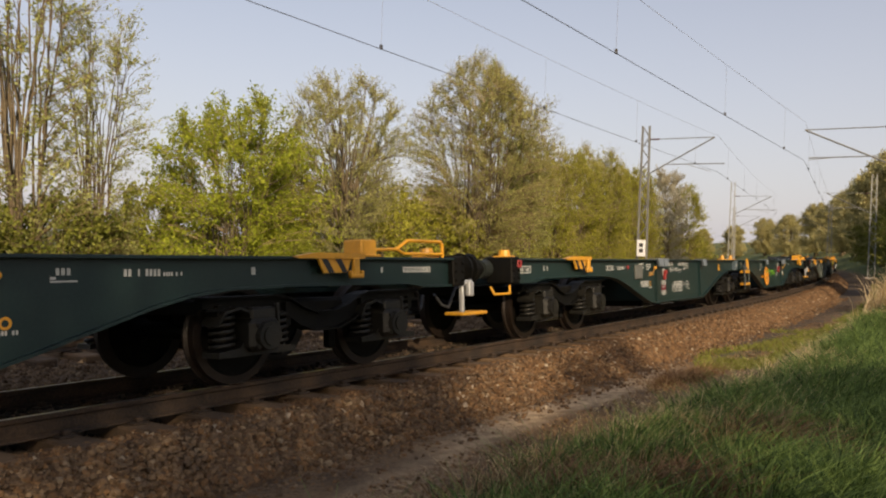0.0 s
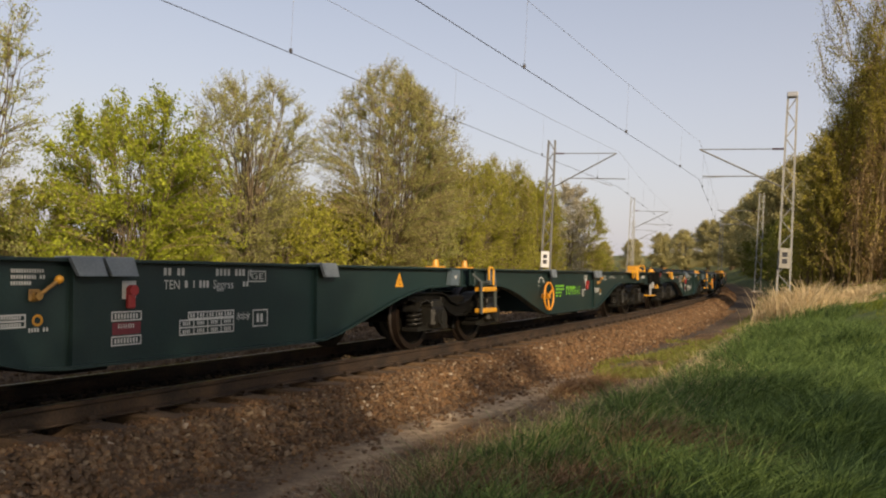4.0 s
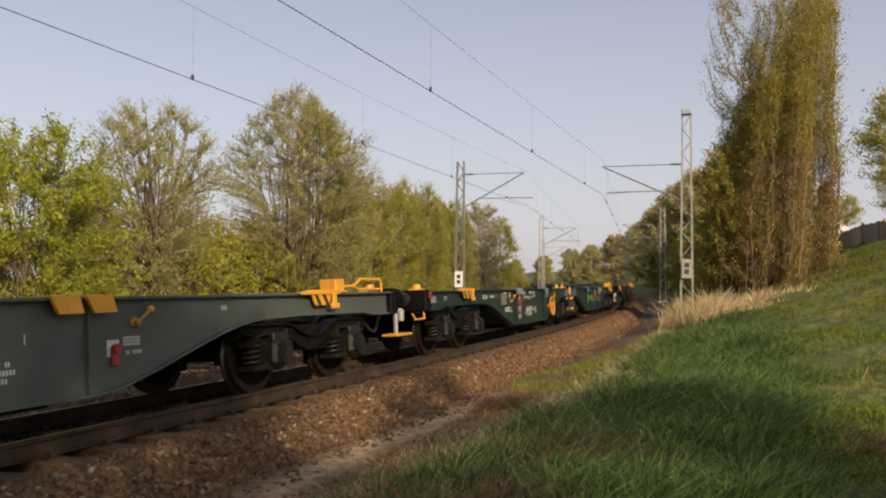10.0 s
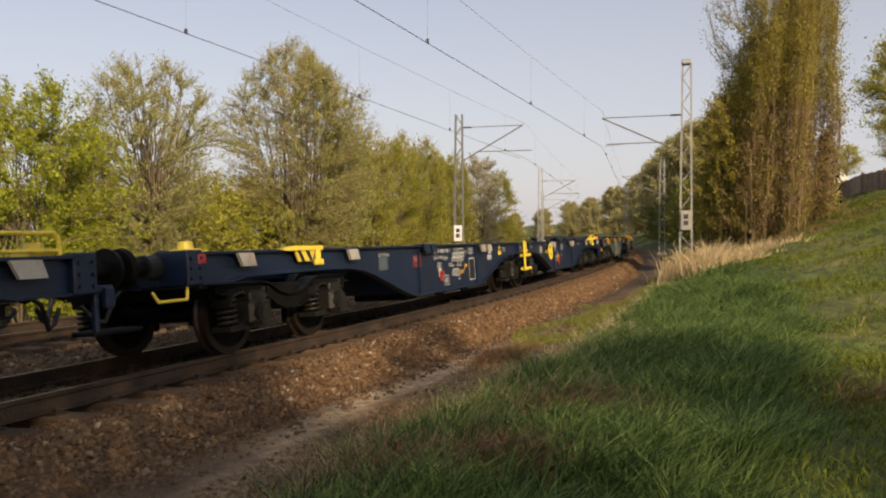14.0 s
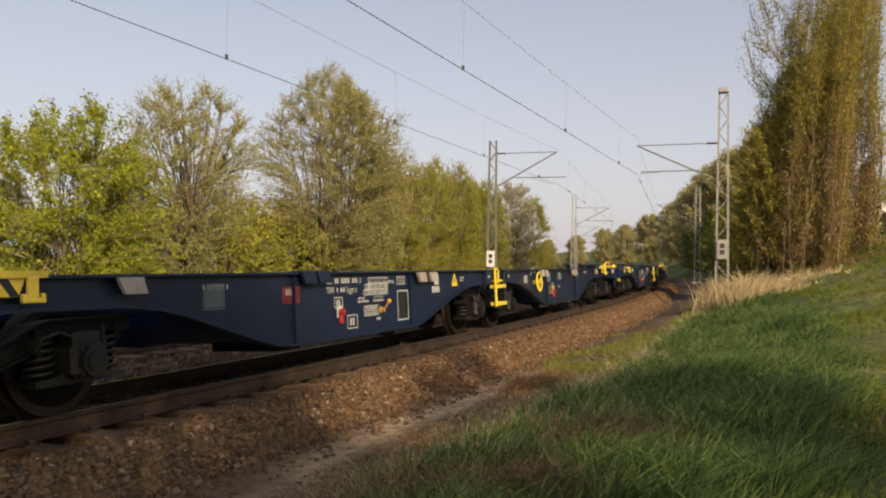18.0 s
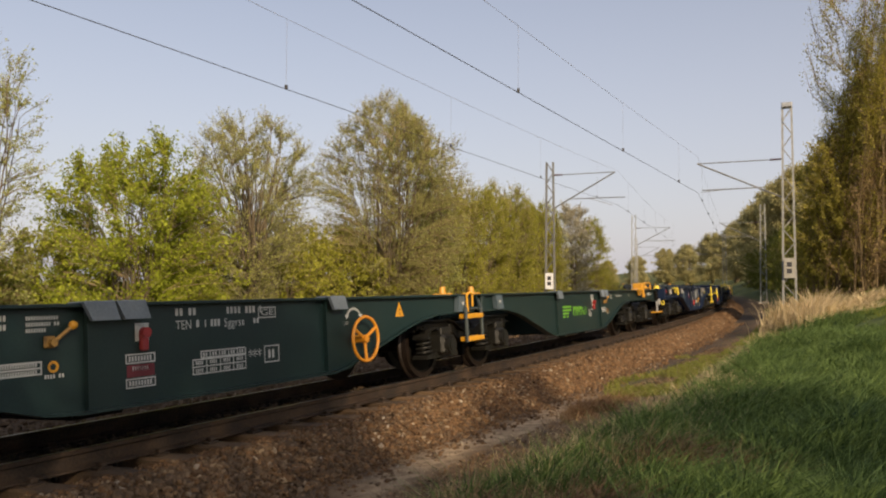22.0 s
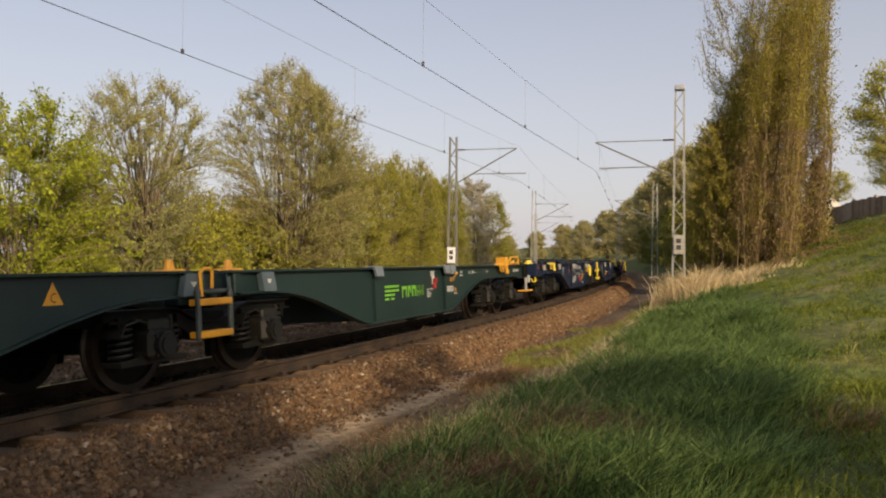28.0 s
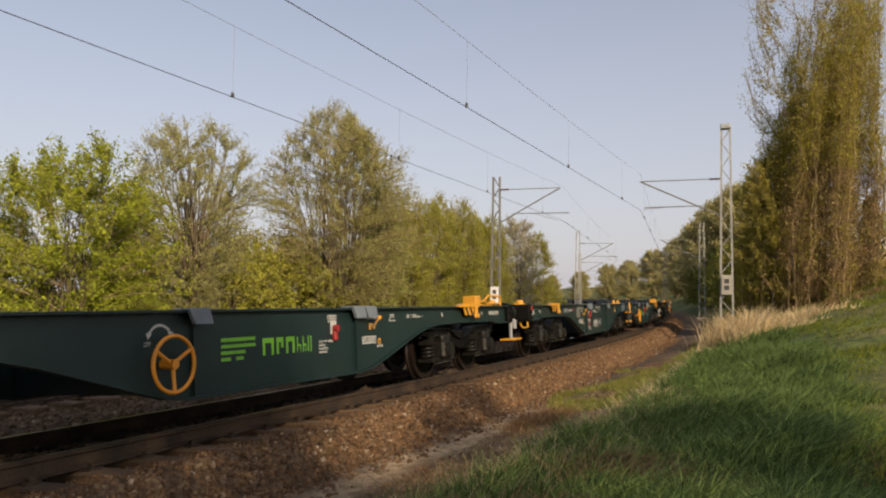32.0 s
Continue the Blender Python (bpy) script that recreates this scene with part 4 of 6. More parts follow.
def section(kind, front, wheel_at=None):
    """One half of an articulated container wagon. Its origin is the joint, at rail height."""
    d = 1 if front else -1
    paint = MATS[kind]
    words = {"green": "dark green", "grey": "weathered grey", "blue": "dark blue"}[kind]
    th = empty("container_wagon", "%s steel container wagon %s half, unloaded" % (words, "leading" if front else "trailing"), "freight wagon", "container wagons of the train")
    part("side_sill", side_sill(d, -HALF, paint), paint, th, "fish-bellied side beam")
    part("side_sill", side_sill(d, HALF, paint), paint, th, "fish-bellied side beam")
    cross_frame(th, d, paint)
    yel = LEMON if kind == "blue" else YELLOW
    end_fittings(th, d, yel, front)
    striped_flap(th, 10.35 if front else -10.5, yel, kind)
    bogie(th, d * PIVOT)
    if not front:
        bogie(th, 0.0)
        corner_plate(th, d, kind, 0.50)
    else:
        ladder(th, d, kind, -1 if kind == "green" and not wheel_at else 1)
    if wheel_at:
        handwheel(th, d, wheel_at, 0.67 if kind == "green" else 0.87, ORANGE if kind == "green" else LEMON, 0.255 if kind == "green" else 0.21)
    detail(th, kind, front, d, bool(wheel_at))
    return th


def painted(parent, name, quads_, mat, label):
    bm = bmesh.new()
    for q in quads_:
        flat_bar(bm, *q, WEB)
    return part(name, bm, mat, parent, label)


def strokes(parent, name, quads_, mat, label):
    """Painted strokes, each a part of its own."""
    for q in quads_:
        painted(parent, name, [q], mat, label)


def ring_logo(parent, x, z, r0, r1, mat, label, a0=0, a1=360, n=22, tall=1.0):
    bm = bmesh.new()
    for k in range(n):
        p0, p1 = radians(a0 + (a1 - a0) * k / n), radians(a0 + (a1 - a0) * (k + 1) / n)
        bm.faces.new([bm.verts.new((x + R * math.cos(a), WEB - 0.003, z + tall * R * math.sin(a))) for a, R in ((p0, r0), (p1, r0), (p1, r1), (p0, r1))])
    return part("round_logo", bm, mat, parent, label)


def valve(parent, x, z):
    bm = bmesh.new()
    box(bm, (x - 0.035, WEB - 0.05, z - 0.10), (x + 0.035, WEB, z + 0.04), 0.01)
    tube(bm, (x, WEB - 0.02, z + 0.05), (x, WEB - 0.07, z + 0.05), 0.045, seg=10)
    v = part("release_handle", bm, RED, parent, "red brake release handle")
    painted(v, "backing_panel", [(x - 0.07, x + 0.07, z - 0.02, z + 0.13)], WHITE, "white painted square")


def framed_word(parent, text, x0, x1, z0, z1):
    bm = bmesh.new()
    frame_lines(bm, x0, x1, z0, z1, 0.012, WEB)
    f = part("letter_frame", bm, WHITE, parent, "white painted frame")
    lettering(f, text, x0 + 0.035, z0 + 0.028, (z1 - z0) * 0.78, width=(x1 - x0 - 0.07) / 1.0 + x0 * 0)
    return f


def load_table(parent, x0, x1, z0):
    """The load limit table: letters in the head row, line classes in the first column, figures as bars."""
    w = (x1 - x0) / 5
    head = boxed(parent, x0 + w, x1, z0 + 0.155, z0 + 0.24, 4, 1, fill=0.0)
    for k, c in enumerate("ABCD"):
        lettering(head, c, x0 + w * (k + 1.3), z0 + 0.17, 0.075, width=0.05)
    for r, word in ((0, "SS"), (1, "S")):
        z = z0 + 0.0775 * r
        a = x0 if r == 0 else x0 + w * 0.3
        frame_ = boxed(parent, a, x0 + w, z, z + 0.075, 1, 1, fill=0.0)
        lettering(frame_, word, a + 0.025, z + 0.014, 0.062, width=0.045 * len(word))
        boxed(parent, x0 + w, x1, z, z + 0.075, 4, 1, fill=0.7)


def red_panel(parent, x0, x1, z0, z1):
    painted(parent, "red_panel", [(x0, x1, z0, z1)], DEEP_RED, "dark red data panel")
    stencil(parent, [((x1 - x0) * 0.6,)], x0 + (x1 - x0) * 0.2, (z0 + z1) / 2, (z1 - z0) * 0.35)


def detail(th, kind, front, d, wheel):
    """Markings and small fittings on the near side."""
    if front and kind == "green":
        folded_plates(th, d, (3.72, 6.68, 6.98), PLATE)
        strokes(th, "logo_bar", [(4.12, 4.67, 0.835, 0.872), (4.12, 4.67, 0.77, 0.805), (4.12, 4.50, 0.705, 0.74), (4.12, 4.27, 0.64, 0.675), (4.35, 4.47, 0.64, 0.675)], LIME, "lime green logo bar")
        bars = []
        x = 4.79
        for w in (0.20, 0.13, 0.17):
            bars += [(x, x + 0.045, 0.66, 0.845), (x + 0.045, x + w, 0.79, 0.845), (x + w - 0.045, x + w, 0.66 if w > 0.13 else 0.73, 0.79)]
            x += w + 0.045
        strokes(th, "logo_stroke", bars, LIME, "bold lime green logo stroke")
        bars = []
        for w in (0.08, 0.07, 0.02, 0.02):
            bars.append((x, x + 0.018, 0.66, 0.84))
            if w > 0.05:
                bars += [(x + 0.018, x + w, 0.73, 0.75), (x + w - 0.014, x + w, 0.66, 0.73)]
            x += w + 0.035
        painted(th, "logo_word", bars, LIME, "thin lime green logo strokes")
        stencil(th, [(0.09, 0.07, 0.11), (0.14,), (0.2,), (0.18,)], 5.88, 0.745, 0.026)
        lever(th, 7.12, 0.90, YELLOW)
        boxed(th, 6.08, 6.28, 0.99, 1.075, 1, 2, fill=0.7)
        valve(th, 6.21, 0.86)
        stencil(th, [(0.26,), (0.2, 0.05)], 7.02, 1.05, 0.028)
        boxed(th, 6.90, 7.27, 0.68, 0.78, 1, 2, fill=0.85)
        ring_logo(th, 7.36, 0.70, 0.025, 0.045, YELLOW, "small yellow ring mark", n=12)
        stencil(th, [(0.09, 0.05)], 7.29, 0.62, 0.03)
        stencil(th, [(0.12,)], 7.70, 1.015, 0.05)
        painted(th, "load_mark", [(7.66, 7.86, 0.965, 0.978), (7.66, 7.70, 0.985, 1.005)], WHITE, "white underlined load mark")
        stencil(th, [(0.075, 0.02, 0.14)], 8.22, 1.0, 0.055)
        stencil(th, [(0.09, 0.02, 0.02)], 8.56, 1.0, 0.03)
        stencil(th, [(0.07,)], 9.44, 1.0, 0.065)
        stencil(th, [(0.05,)], 11.18, 1.0, 0.06)
        boxed(th, 11.55, 12.05, 1.0, 1.06, 7, 1, fill=0.75)
    elif front and kind == "grey":
        folded_plates(th, d, (3.75, 6.42, 6.78), YELLOW)
        ring_logo(th, 4.51, 0.84, 0.15, 0.21, WHITE, "white round logo", tall=1.12)
        ring_logo(th, 4.51, 0.84, 0.055, 0.095, WHITE, "white round logo core", 20, 320, 16)
        painted(th, "logo_arrow", [(4.24, 4.31, 0.81, 0.86), (4.71, 4.80, 0.81, 0.86), (4.45, 4.58, 0.83, 0.86)], WHITE, "white logo bar")
        painted(th, "logo_name", [(4.20 + 0.12 * k, 4.28 + 0.12 * k, 0.475, 0.56) for k in range(6)], WHITE, "white logo strokes under the ring")
        stencil(th, [(0.2, 0.05), (0.33,), (0.26,)], 5.70, 0.64, 0.04)
        stencil(th, [(0.02,)], 6.1, 0.80, 0.08)
        lever(th, 7.25, 0.92, YELLOW)
        valve(th, 7.0, 0.65)
        boxed(th, 7.12, 7.32, 0.72, 0.80, 1, 2, fill=0.8)
        stencil(th, [(0.05, 0.12)], 7.15, 0.64, 0.035)
        painted(th, "label_panel", [(3.02, 3.14, 0.68, 0.86)], WHITE, "white label panel")
        stencil(th, [(0.1,)], 8.5, 1.0, 0.05)
    elif front:
        if wheel:
            folded_plates(th, d, (3.10, 3.48, 6.20, 6.52, 9.25, 11.95), WORN)
            painted(th, "label_panel", [(1.95, 2.24, 0.86, 1.03)], STEEL, "pale label panel")
            x = 3.7
            boxed(th, 4.27, 4.52, 0.66, 0.82, 1, 1, fill=0.5)
            valve(th, 4.40, 0.57)
            lever(th, 4.05, 0.60, YELLOW)
        else:
            folded_plates(th, d, (3.45, 3.82, 6.45, 6.77, 9.35, 11.95), WORN)
            ring_logo(th, 3.06, 0.865, 0.0, 0.17, WHITE, "white sail-shaped logo", 90, 178, 8)
            painted(th, "logo_name", [(2.80, 2.88, 0.755, 0.85), (2.91, 2.99, 0.755, 0.85), (3.02, 3.10, 0.755, 0.85)], WHITE, "white logo strokes")
            x = 3.4
            lever(th, 4.12, 0.60, YELLOW)
            valve(th, 5.74, 0.62)
            boxed(th, 5.63, 5.85, 0.68, 0.84, 1, 1, fill=0.5)
            lettering(th, "17.11.22", 3.95, 1.0, 0.075, width=0.26)
            lettering(th, "17.11.22", 3.95, 0.915, 0.075, width=0.26)
            lettering(th, "ACHTUNG", 4.6, 0.76, 0.055, width=0.26)
            stencil(th, [(0.26, 0.03), (0.2, 0.03), (0.03,)], 3.6, 1.02, 0.05)
            x = 4.3
        if wheel:
            stencil(th, [(0.22, 0.08, 0.15), (0.25, 0.02, 0.15), (0.2, 0.02, 0.15)], x, 1.03, 0.05)
        stencil(th, [(0.13,), (0.3,)], x + 0.4, 0.72, 0.026)
        stencil(th, [(0.13,), (0.25,)], x + 1.2, 0.74, 0.024)
        stencil(th, [(0.1, 0.1), (0.05, 0.25, 0.03), (0.05, 0.25)], x + 1.25, 1.03, 0.04)
        stencil(th, [(0.05, 0.28)], 7.95, 1.03, 0.045)
        fx = 6.48 if wheel else 7.08
        boxed(th, fx, fx + 0.62, 0.945, 1.045, 1, 1, fill=0.0)
        stencil(th, [(0.14, 0.1, 0.14)], fx + 0.09, 0.975, 0.04)
        boxed(th, 11.3, 11.7, 0.98, 1.04, 6, 1, fill=0.75)
    elif kind == "green":
        folded_plates(th, d, (3.56, 6.63, 6.33), PLATE)
        x = -5.80
        lettering(th, "TEN", x, 0.915, 0.115, width=0.18)
        lettering(th, "Sggrss", x + 0.58, 0.915, 0.115, width=0.27)
        stencil(th, [(0.09,)], x + 0.98, 0.93, 0.05)
        stencil(th, [(0.05, 0.02, 0.13)], x + 0.24, 0.925, 0.065)
        stencil(th, [(0.10, 0.10)], x, 1.035, 0.065)
        stencil(th, [(0.20, 0.15, 0.03)], x + 0.62, 1.035, 0.065)
        framed_word(th, "GE", x + 1.05, x + 1.31, 0.975, 1.085)
        boxed(th, x + 0.28, x + 0.86, 0.64, 0.71, 5, 1)
        boxed(th, x + 0.18, x + 0.86, 0.50, 0.64, 4, 2)
        lettering(th, "***", x + 0.89, 0.55, 0.18, width=0.19)
        boxed(th, x + 1.12, x + 1.34, 0.53, 0.70, 1, 1, fill=0.5)
        x = -6.58
        boxed(th, x + 0.25, x + 0.55, 0.66, 0.74, 1, 1, fill=0.8)
        red_panel(th, x + 0.26, x + 0.54, 0.55, 0.65)
        boxed(th, x + 0.25, x + 0.55, 0.46, 0.54, 1, 1, fill=0.8)
        valve(th, x + 0.42, 0.86)
        boxed(th, x - 0.93, x - 0.48, 0.65, 0.75, 1, 2, fill=0.85)
        ring_logo(th, x - 0.39, 0.70, 0.025, 0.045, YELLOW, "small yellow ring mark", n=12)
        stencil(th, [(0.09, 0.05)], x - 0.46, 0.615, 0.03)
        lever(th, x - 0.42, 0.88, YELLOW)
        stencil(th, [(0.26,), (0.2, 0.05), (0.16,)], x - 0.60, 1.05, 0.028)
        stencil(th, [(0.26,), (0.26,)], x - 1.0, 1.05, 0.04)
        warning_triangle(th, -2.12 if wheel else -1.92, 0.98, 0.8)
        bm = bmesh.new()
        box(bm, (-7.85, WEB - 0.04, 0.80), (-7.48, WEB, 1.06), 0.01)
        part("document_box", bm, BOXGREY, th, "grey sheet metal document holder")
        boxed(th, -9.2, -8.85, 0.97, 1.05, 2, 1)
        stencil(th, [(0.03, 0.28, 0.03)], -8.7, 0.98, 0.055)
        bm = bmesh.new()
        bm.faces.new([bm.verts.new(q) for q in ((-8.22, WEB - 0.003, 1.05), (-8.08, WEB - 0.003, 1.05), (-8.15, WEB - 0.003, 0.96))])
        part("red_triangle", bm, RED, th, "small red and white triangle")
        stencil(th, [(0.05, 0.04)], -11.55, 0.99, 0.07)
        boxed(th, -12.3, -11.95, 0.96, 1.06, 2, 1)
        stencil(th, [(0.035, 0.035)], -9.88, 0.98, 0.075)
    elif kind == "grey":
        folded_plates(th, d, (3.38, 6.55, 6.9), YELLOW)
        x = -5.55
        stencil(th, [(0.2, 0.12, 0.04)], x, 0.95, 0.075)
        lettering(th, "Sggrss", x, 0.785, 0.12, width=0.27)
        stencil(th, [(0.22,)], x - 0.3, 0.80, 0.07)
        framed_word(th, "GE", -4.99, -4.72, 0.97, 1.08)
        boxed(th, -4.99, -4.74, 0.73, 0.92, 1, 1, fill=0.5)
        boxed(th, -4.97, -4.72, 0.62, 0.68, 2, 1)
        stencil(th, [(0.13,)], -4.9, 0.55, 0.045)
        boxed(th, -4.96, -4.70, 0.42, 0.50, 2, 1)
        boxed(th, -5.75, -5.22, 0.42, 0.65, 6, 3)
        warning_triangle(th, -3.72, 0.58, 0.55)
        bm = bmesh.new()
        box(bm, (-8.0, WEB - 0.03, 0.80), (-7.85, WEB, 1.05), 0.01)
        part("document_box", bm, IRON, th, "dark document clip")
        painted(th, "label_panel", [(-7.84, -7.70, 0.93, 1.06)], WHITE, "white label panel")
        boxed(th, -8.35, -8.08, 0.88, 0.97, 2, 1)
        stencil(th, [(0.06,)], -10.9, 0.98, 0.07)
    else:
        folded_plates(th, d, (3.42, 3.02, 9.2, 11.7), WORN)
        folded_plates(th, d, (6.18, 6.5), WORN if wheel else BLUE)
        x = -6.13 if wheel else -5.98
        lettering(th, "TEN", x, 0.895, 0.11, width=0.18)
        lettering(th, "Sggrss", x + 0.48, 0.895, 0.11, width=0.27)
        stencil(th, [(0.04, 0.12)], x + 0.25, 0.90, 0.06)
        stencil(th, [(0.14, 0.1, 0.22, 0.15, 0.03)], x + 0.02, 1.015, 0.065)
        if wheel:
            boxed(th, -5.22, -5.02, 0.94, 1.09, 1, 1, fill=0.5)
            framed_word(th, "GE", -4.97, -4.69, 0.965, 1.085)
            boxed(th, -4.59, -4.13, 0.955, 1.07, 1, 2, fill=0.8)
            load_table(th, -6.14, -5.42, 0.50)
            lettering(th, "***", -5.40, 0.60, 0.16, width=0.18)
        else:
            load_table(th, -5.06, -4.36, 0.84)
            lettering(th, "***", -4.34, 0.93, 0.16, width=0.18)
            framed_word(th, "GE", -4.08, -3.82, 0.965, 1.085)
            boxed(th, -5.50, -5.24, 0.42, 0.60, 1, 1, fill=0.5)
            lettering(th, "ACHTUNG", -4.78, 0.79, 0.05, width=0.26)
            stencil(th, [(0.3,)], -4.8, 0.745, 0.026)
            stencil(th, [(0.2,), (0.3,)], -5.22, 0.79, 0.026)
            boxed(th, -5.06, -4.66, 0.56, 0.70, 1, 2, fill=0.8)
            stencil(th, [(0.12,)], -4.72, 0.49, 0.035)
        bm = bmesh.new()
        frame_lines(bm, -4.08, -3.73, 0.44, 0.88, 0.018, WEB)
        part("tall_frame", bm, WHITE, th, "white painted frame round a dark panel")
        painted(th, "dark_panel", [(-4.06, -3.75, 0.46, 0.86)], BLACK, "dark green panel")
        vx = -4.75 if wheel else -5.80
        boxed(th, vx, vx + 0.2, 0.70, 0.84, 1, 1, fill=0.5)
        valve(th, vx + 0.12, 0.60)
        lever(th, -4.18 if wheel else -4.60, 0.62, YELLOW)
        if wheel:
            stencil(th, [(0.15,), (0.33,)], -5.35, 0.80, 0.03)
            lettering(th, "ACHTUNG", -4.48, 0.81, 0.045, width=0.22)
            stencil(th, [(0.36,)], -4.52, 0.765, 0.024)
        red_panel(th, -6.9, -6.55, 0.80, 1.0)
        warning_triangle(th, -1.94, 1.0, paint=LEMON)
        stencil(th, [(0.18,), (0.08, 0.06)], -1.7, 1.02, 0.03)
        if wheel:
            painted(th, "label_panel", [(-2.46, -2.26, 0.92, 1.07)], WHITE, "white label panel")
        if not wheel:
            ring_logo(th, -2.60, 0.93, 0.0, 0.17, WHITE, "white sail-shaped logo", 90, 178, 8)
            painted(th, "logo_name", [(-2.86, -2.78, 0.81, 0.91), (-2.76, -2.68, 0.81, 0.91), (-2.66, -2.58, 0.81, 0.91)], WHITE, "white logo strokes")
        stencil(th, [(0.03, 0.25, 0.03)], -8.2, 1.0, 0.045)
        boxed(th, -8.2, -7.88, 0.80, 1.06, 1, 1, fill=0.0, mat=BOXGREY)
        painted(th, "document_panel", [(-8.18, -7.90, 0.82, 1.04)], PLATE_DULL, "dull grey panel")


# the train from its visible head to its end: colour, and which half carries the handwheel (f, r)
TRAIN = ["green f", "green r", "green f", "grey f", "green f", "green f", "green f", "green r", "green r", "grey f", "blue f", "blue f", "blue f", "blue f", "green r", "blue r", "blue r", "green r", "green f", "green f"]
FIRST = -5          # wagons ahead of the joint that stands at 11.07 m at the start
START = 11.15
SECTIONS = []


def build_train():
    made = {}
    for i, spec in enumerate(TRAIN):
        kind, at = spec.split()
        coupling = START - WAGON * (FIRST + i)
        joint = coupling - HALF_WAGON
        for front in (True, False):
            wheel = {"green": 3.33 if front else 3.1, "grey": 2.82, "blue": 2.70}[kind] if (at == "f") == front else None
            key = (kind, front, bool(wheel))
            if key not in made:
                made[key] = section(kind, front, wheel)
                ob = made[key]
            else:
                ob = copy_thing(made[key], Matrix())
            SECTIONS.append((ob, joint, 1 if front else -1))


build_train()


def wagon_pose(s_joint, d):
    """The pose of a half whose joint is at s_joint: its two pivots follow the track."""
    a, b = track(s_joint, 0, 0), track(s_joint + d * PIVOT, 0, 0)
    f = (b - a) * d
    yaw = math.atan2(f.y, f.x)
    return Matrix.Translation(a) @ Matrix.Rotation(yaw, 4, "Z") @ Matrix.Rotation(-CANT, 4, "X")


def motions():
    times = [0.5 * k for k in range(65)]
    for ob, joint, d in SECTIONS:
        walk(ob, [(t, wagon_pose(joint + travelled(t), d)) for t in times])
    # every wheelset turns alike: two places in the bogie, keyed once each
    keyed = {}
    spin = [2 * k / FPS for k in range(int(32 * FPS / 2) + 1)]
    for ob, _, _ in SECTIONS:
        for q in ob.children_recursive:
            if q.name.split(".")[0] != "wheelset":
                continue
            side = q.location.x > 0
            if side not in keyed:
                walk(q, [(t, Matrix.Translation((q.location.x, 0, 0.46)) @ Matrix.Rotation(travelled(t) / 0.46, 4, "Y")) for t in spin])
                keyed[side] = q
            else:
                src = keyed[side].animation_data
                q.rotation_mode = "QUATERNION"
                ad = q.animation_data_create()
                ad.action = src.action
                ad.action_slot = src.action_slot


# ---- overhead line ----
def tube_mesh(name, runs, mat, seg=5):
    """Tapered tubes along polylines: runs of (points, radii)."""
    vs, fs = [], []
    ang = np.arange(seg) * 2 * math.pi / seg
    ca, sa = np.cos(ang), np.sin(ang)
    base = 0
    for pts, rad in runs:
        p = np.asarray(pts, float)
        r = np.asarray(rad, float)
        t = np.gradient(p, axis=0)
        t /= np.linalg.norm(t, axis=1, keepdims=True) + 1e-9
        ref = np.where(np.abs(t[:, 2:3]) > 0.9, np.array([[1.0, 0, 0]]), np.array([[0, 0, 1.0]]))
        u = np.cross(t, ref)
        u /= np.linalg.norm(u, axis=1, keepdims=True) + 1e-9
        w = np.cross(t, u)
        ring = p[:, None] + r[:, None, None] * (ca[None, :, None] * u[:, None] + sa[None, :, None] * w[:, None])
        n = len(p)
        vs.append(ring.reshape(-1, 3))
        i = (np.arange(n - 1)[:, None] * seg + np.arange(seg)[None]).ravel() + base
        j = (np.arange(n - 1)[:, None] * seg + (np.arange(seg)[None] + 1) % seg).ravel() + base
        fs.append(np.stack([i, j, j + seg, i + seg], 1))
        base += n * seg
    v, f = np.concatenate(vs).astype(np.float32), np.concatenate(fs).astype(np.int32)
    me = bpy.data.meshes.new(name)
    me.vertices.add(len(v))
    me.vertices.foreach_set("co", v.ravel())
    me.loops.add(f.size)
    me.loops.foreach_set("vertex_index", f.ravel())
    me.polygons.add(len(f))
    me.polygons.foreach_set("loop_start", np.arange(0, f.size, 4, dtype=np.int32))
    me.update(calc_edges=True)
    me.materials.append(mat)
    me.shade_smooth()
    return me


CONTACT = 5.43


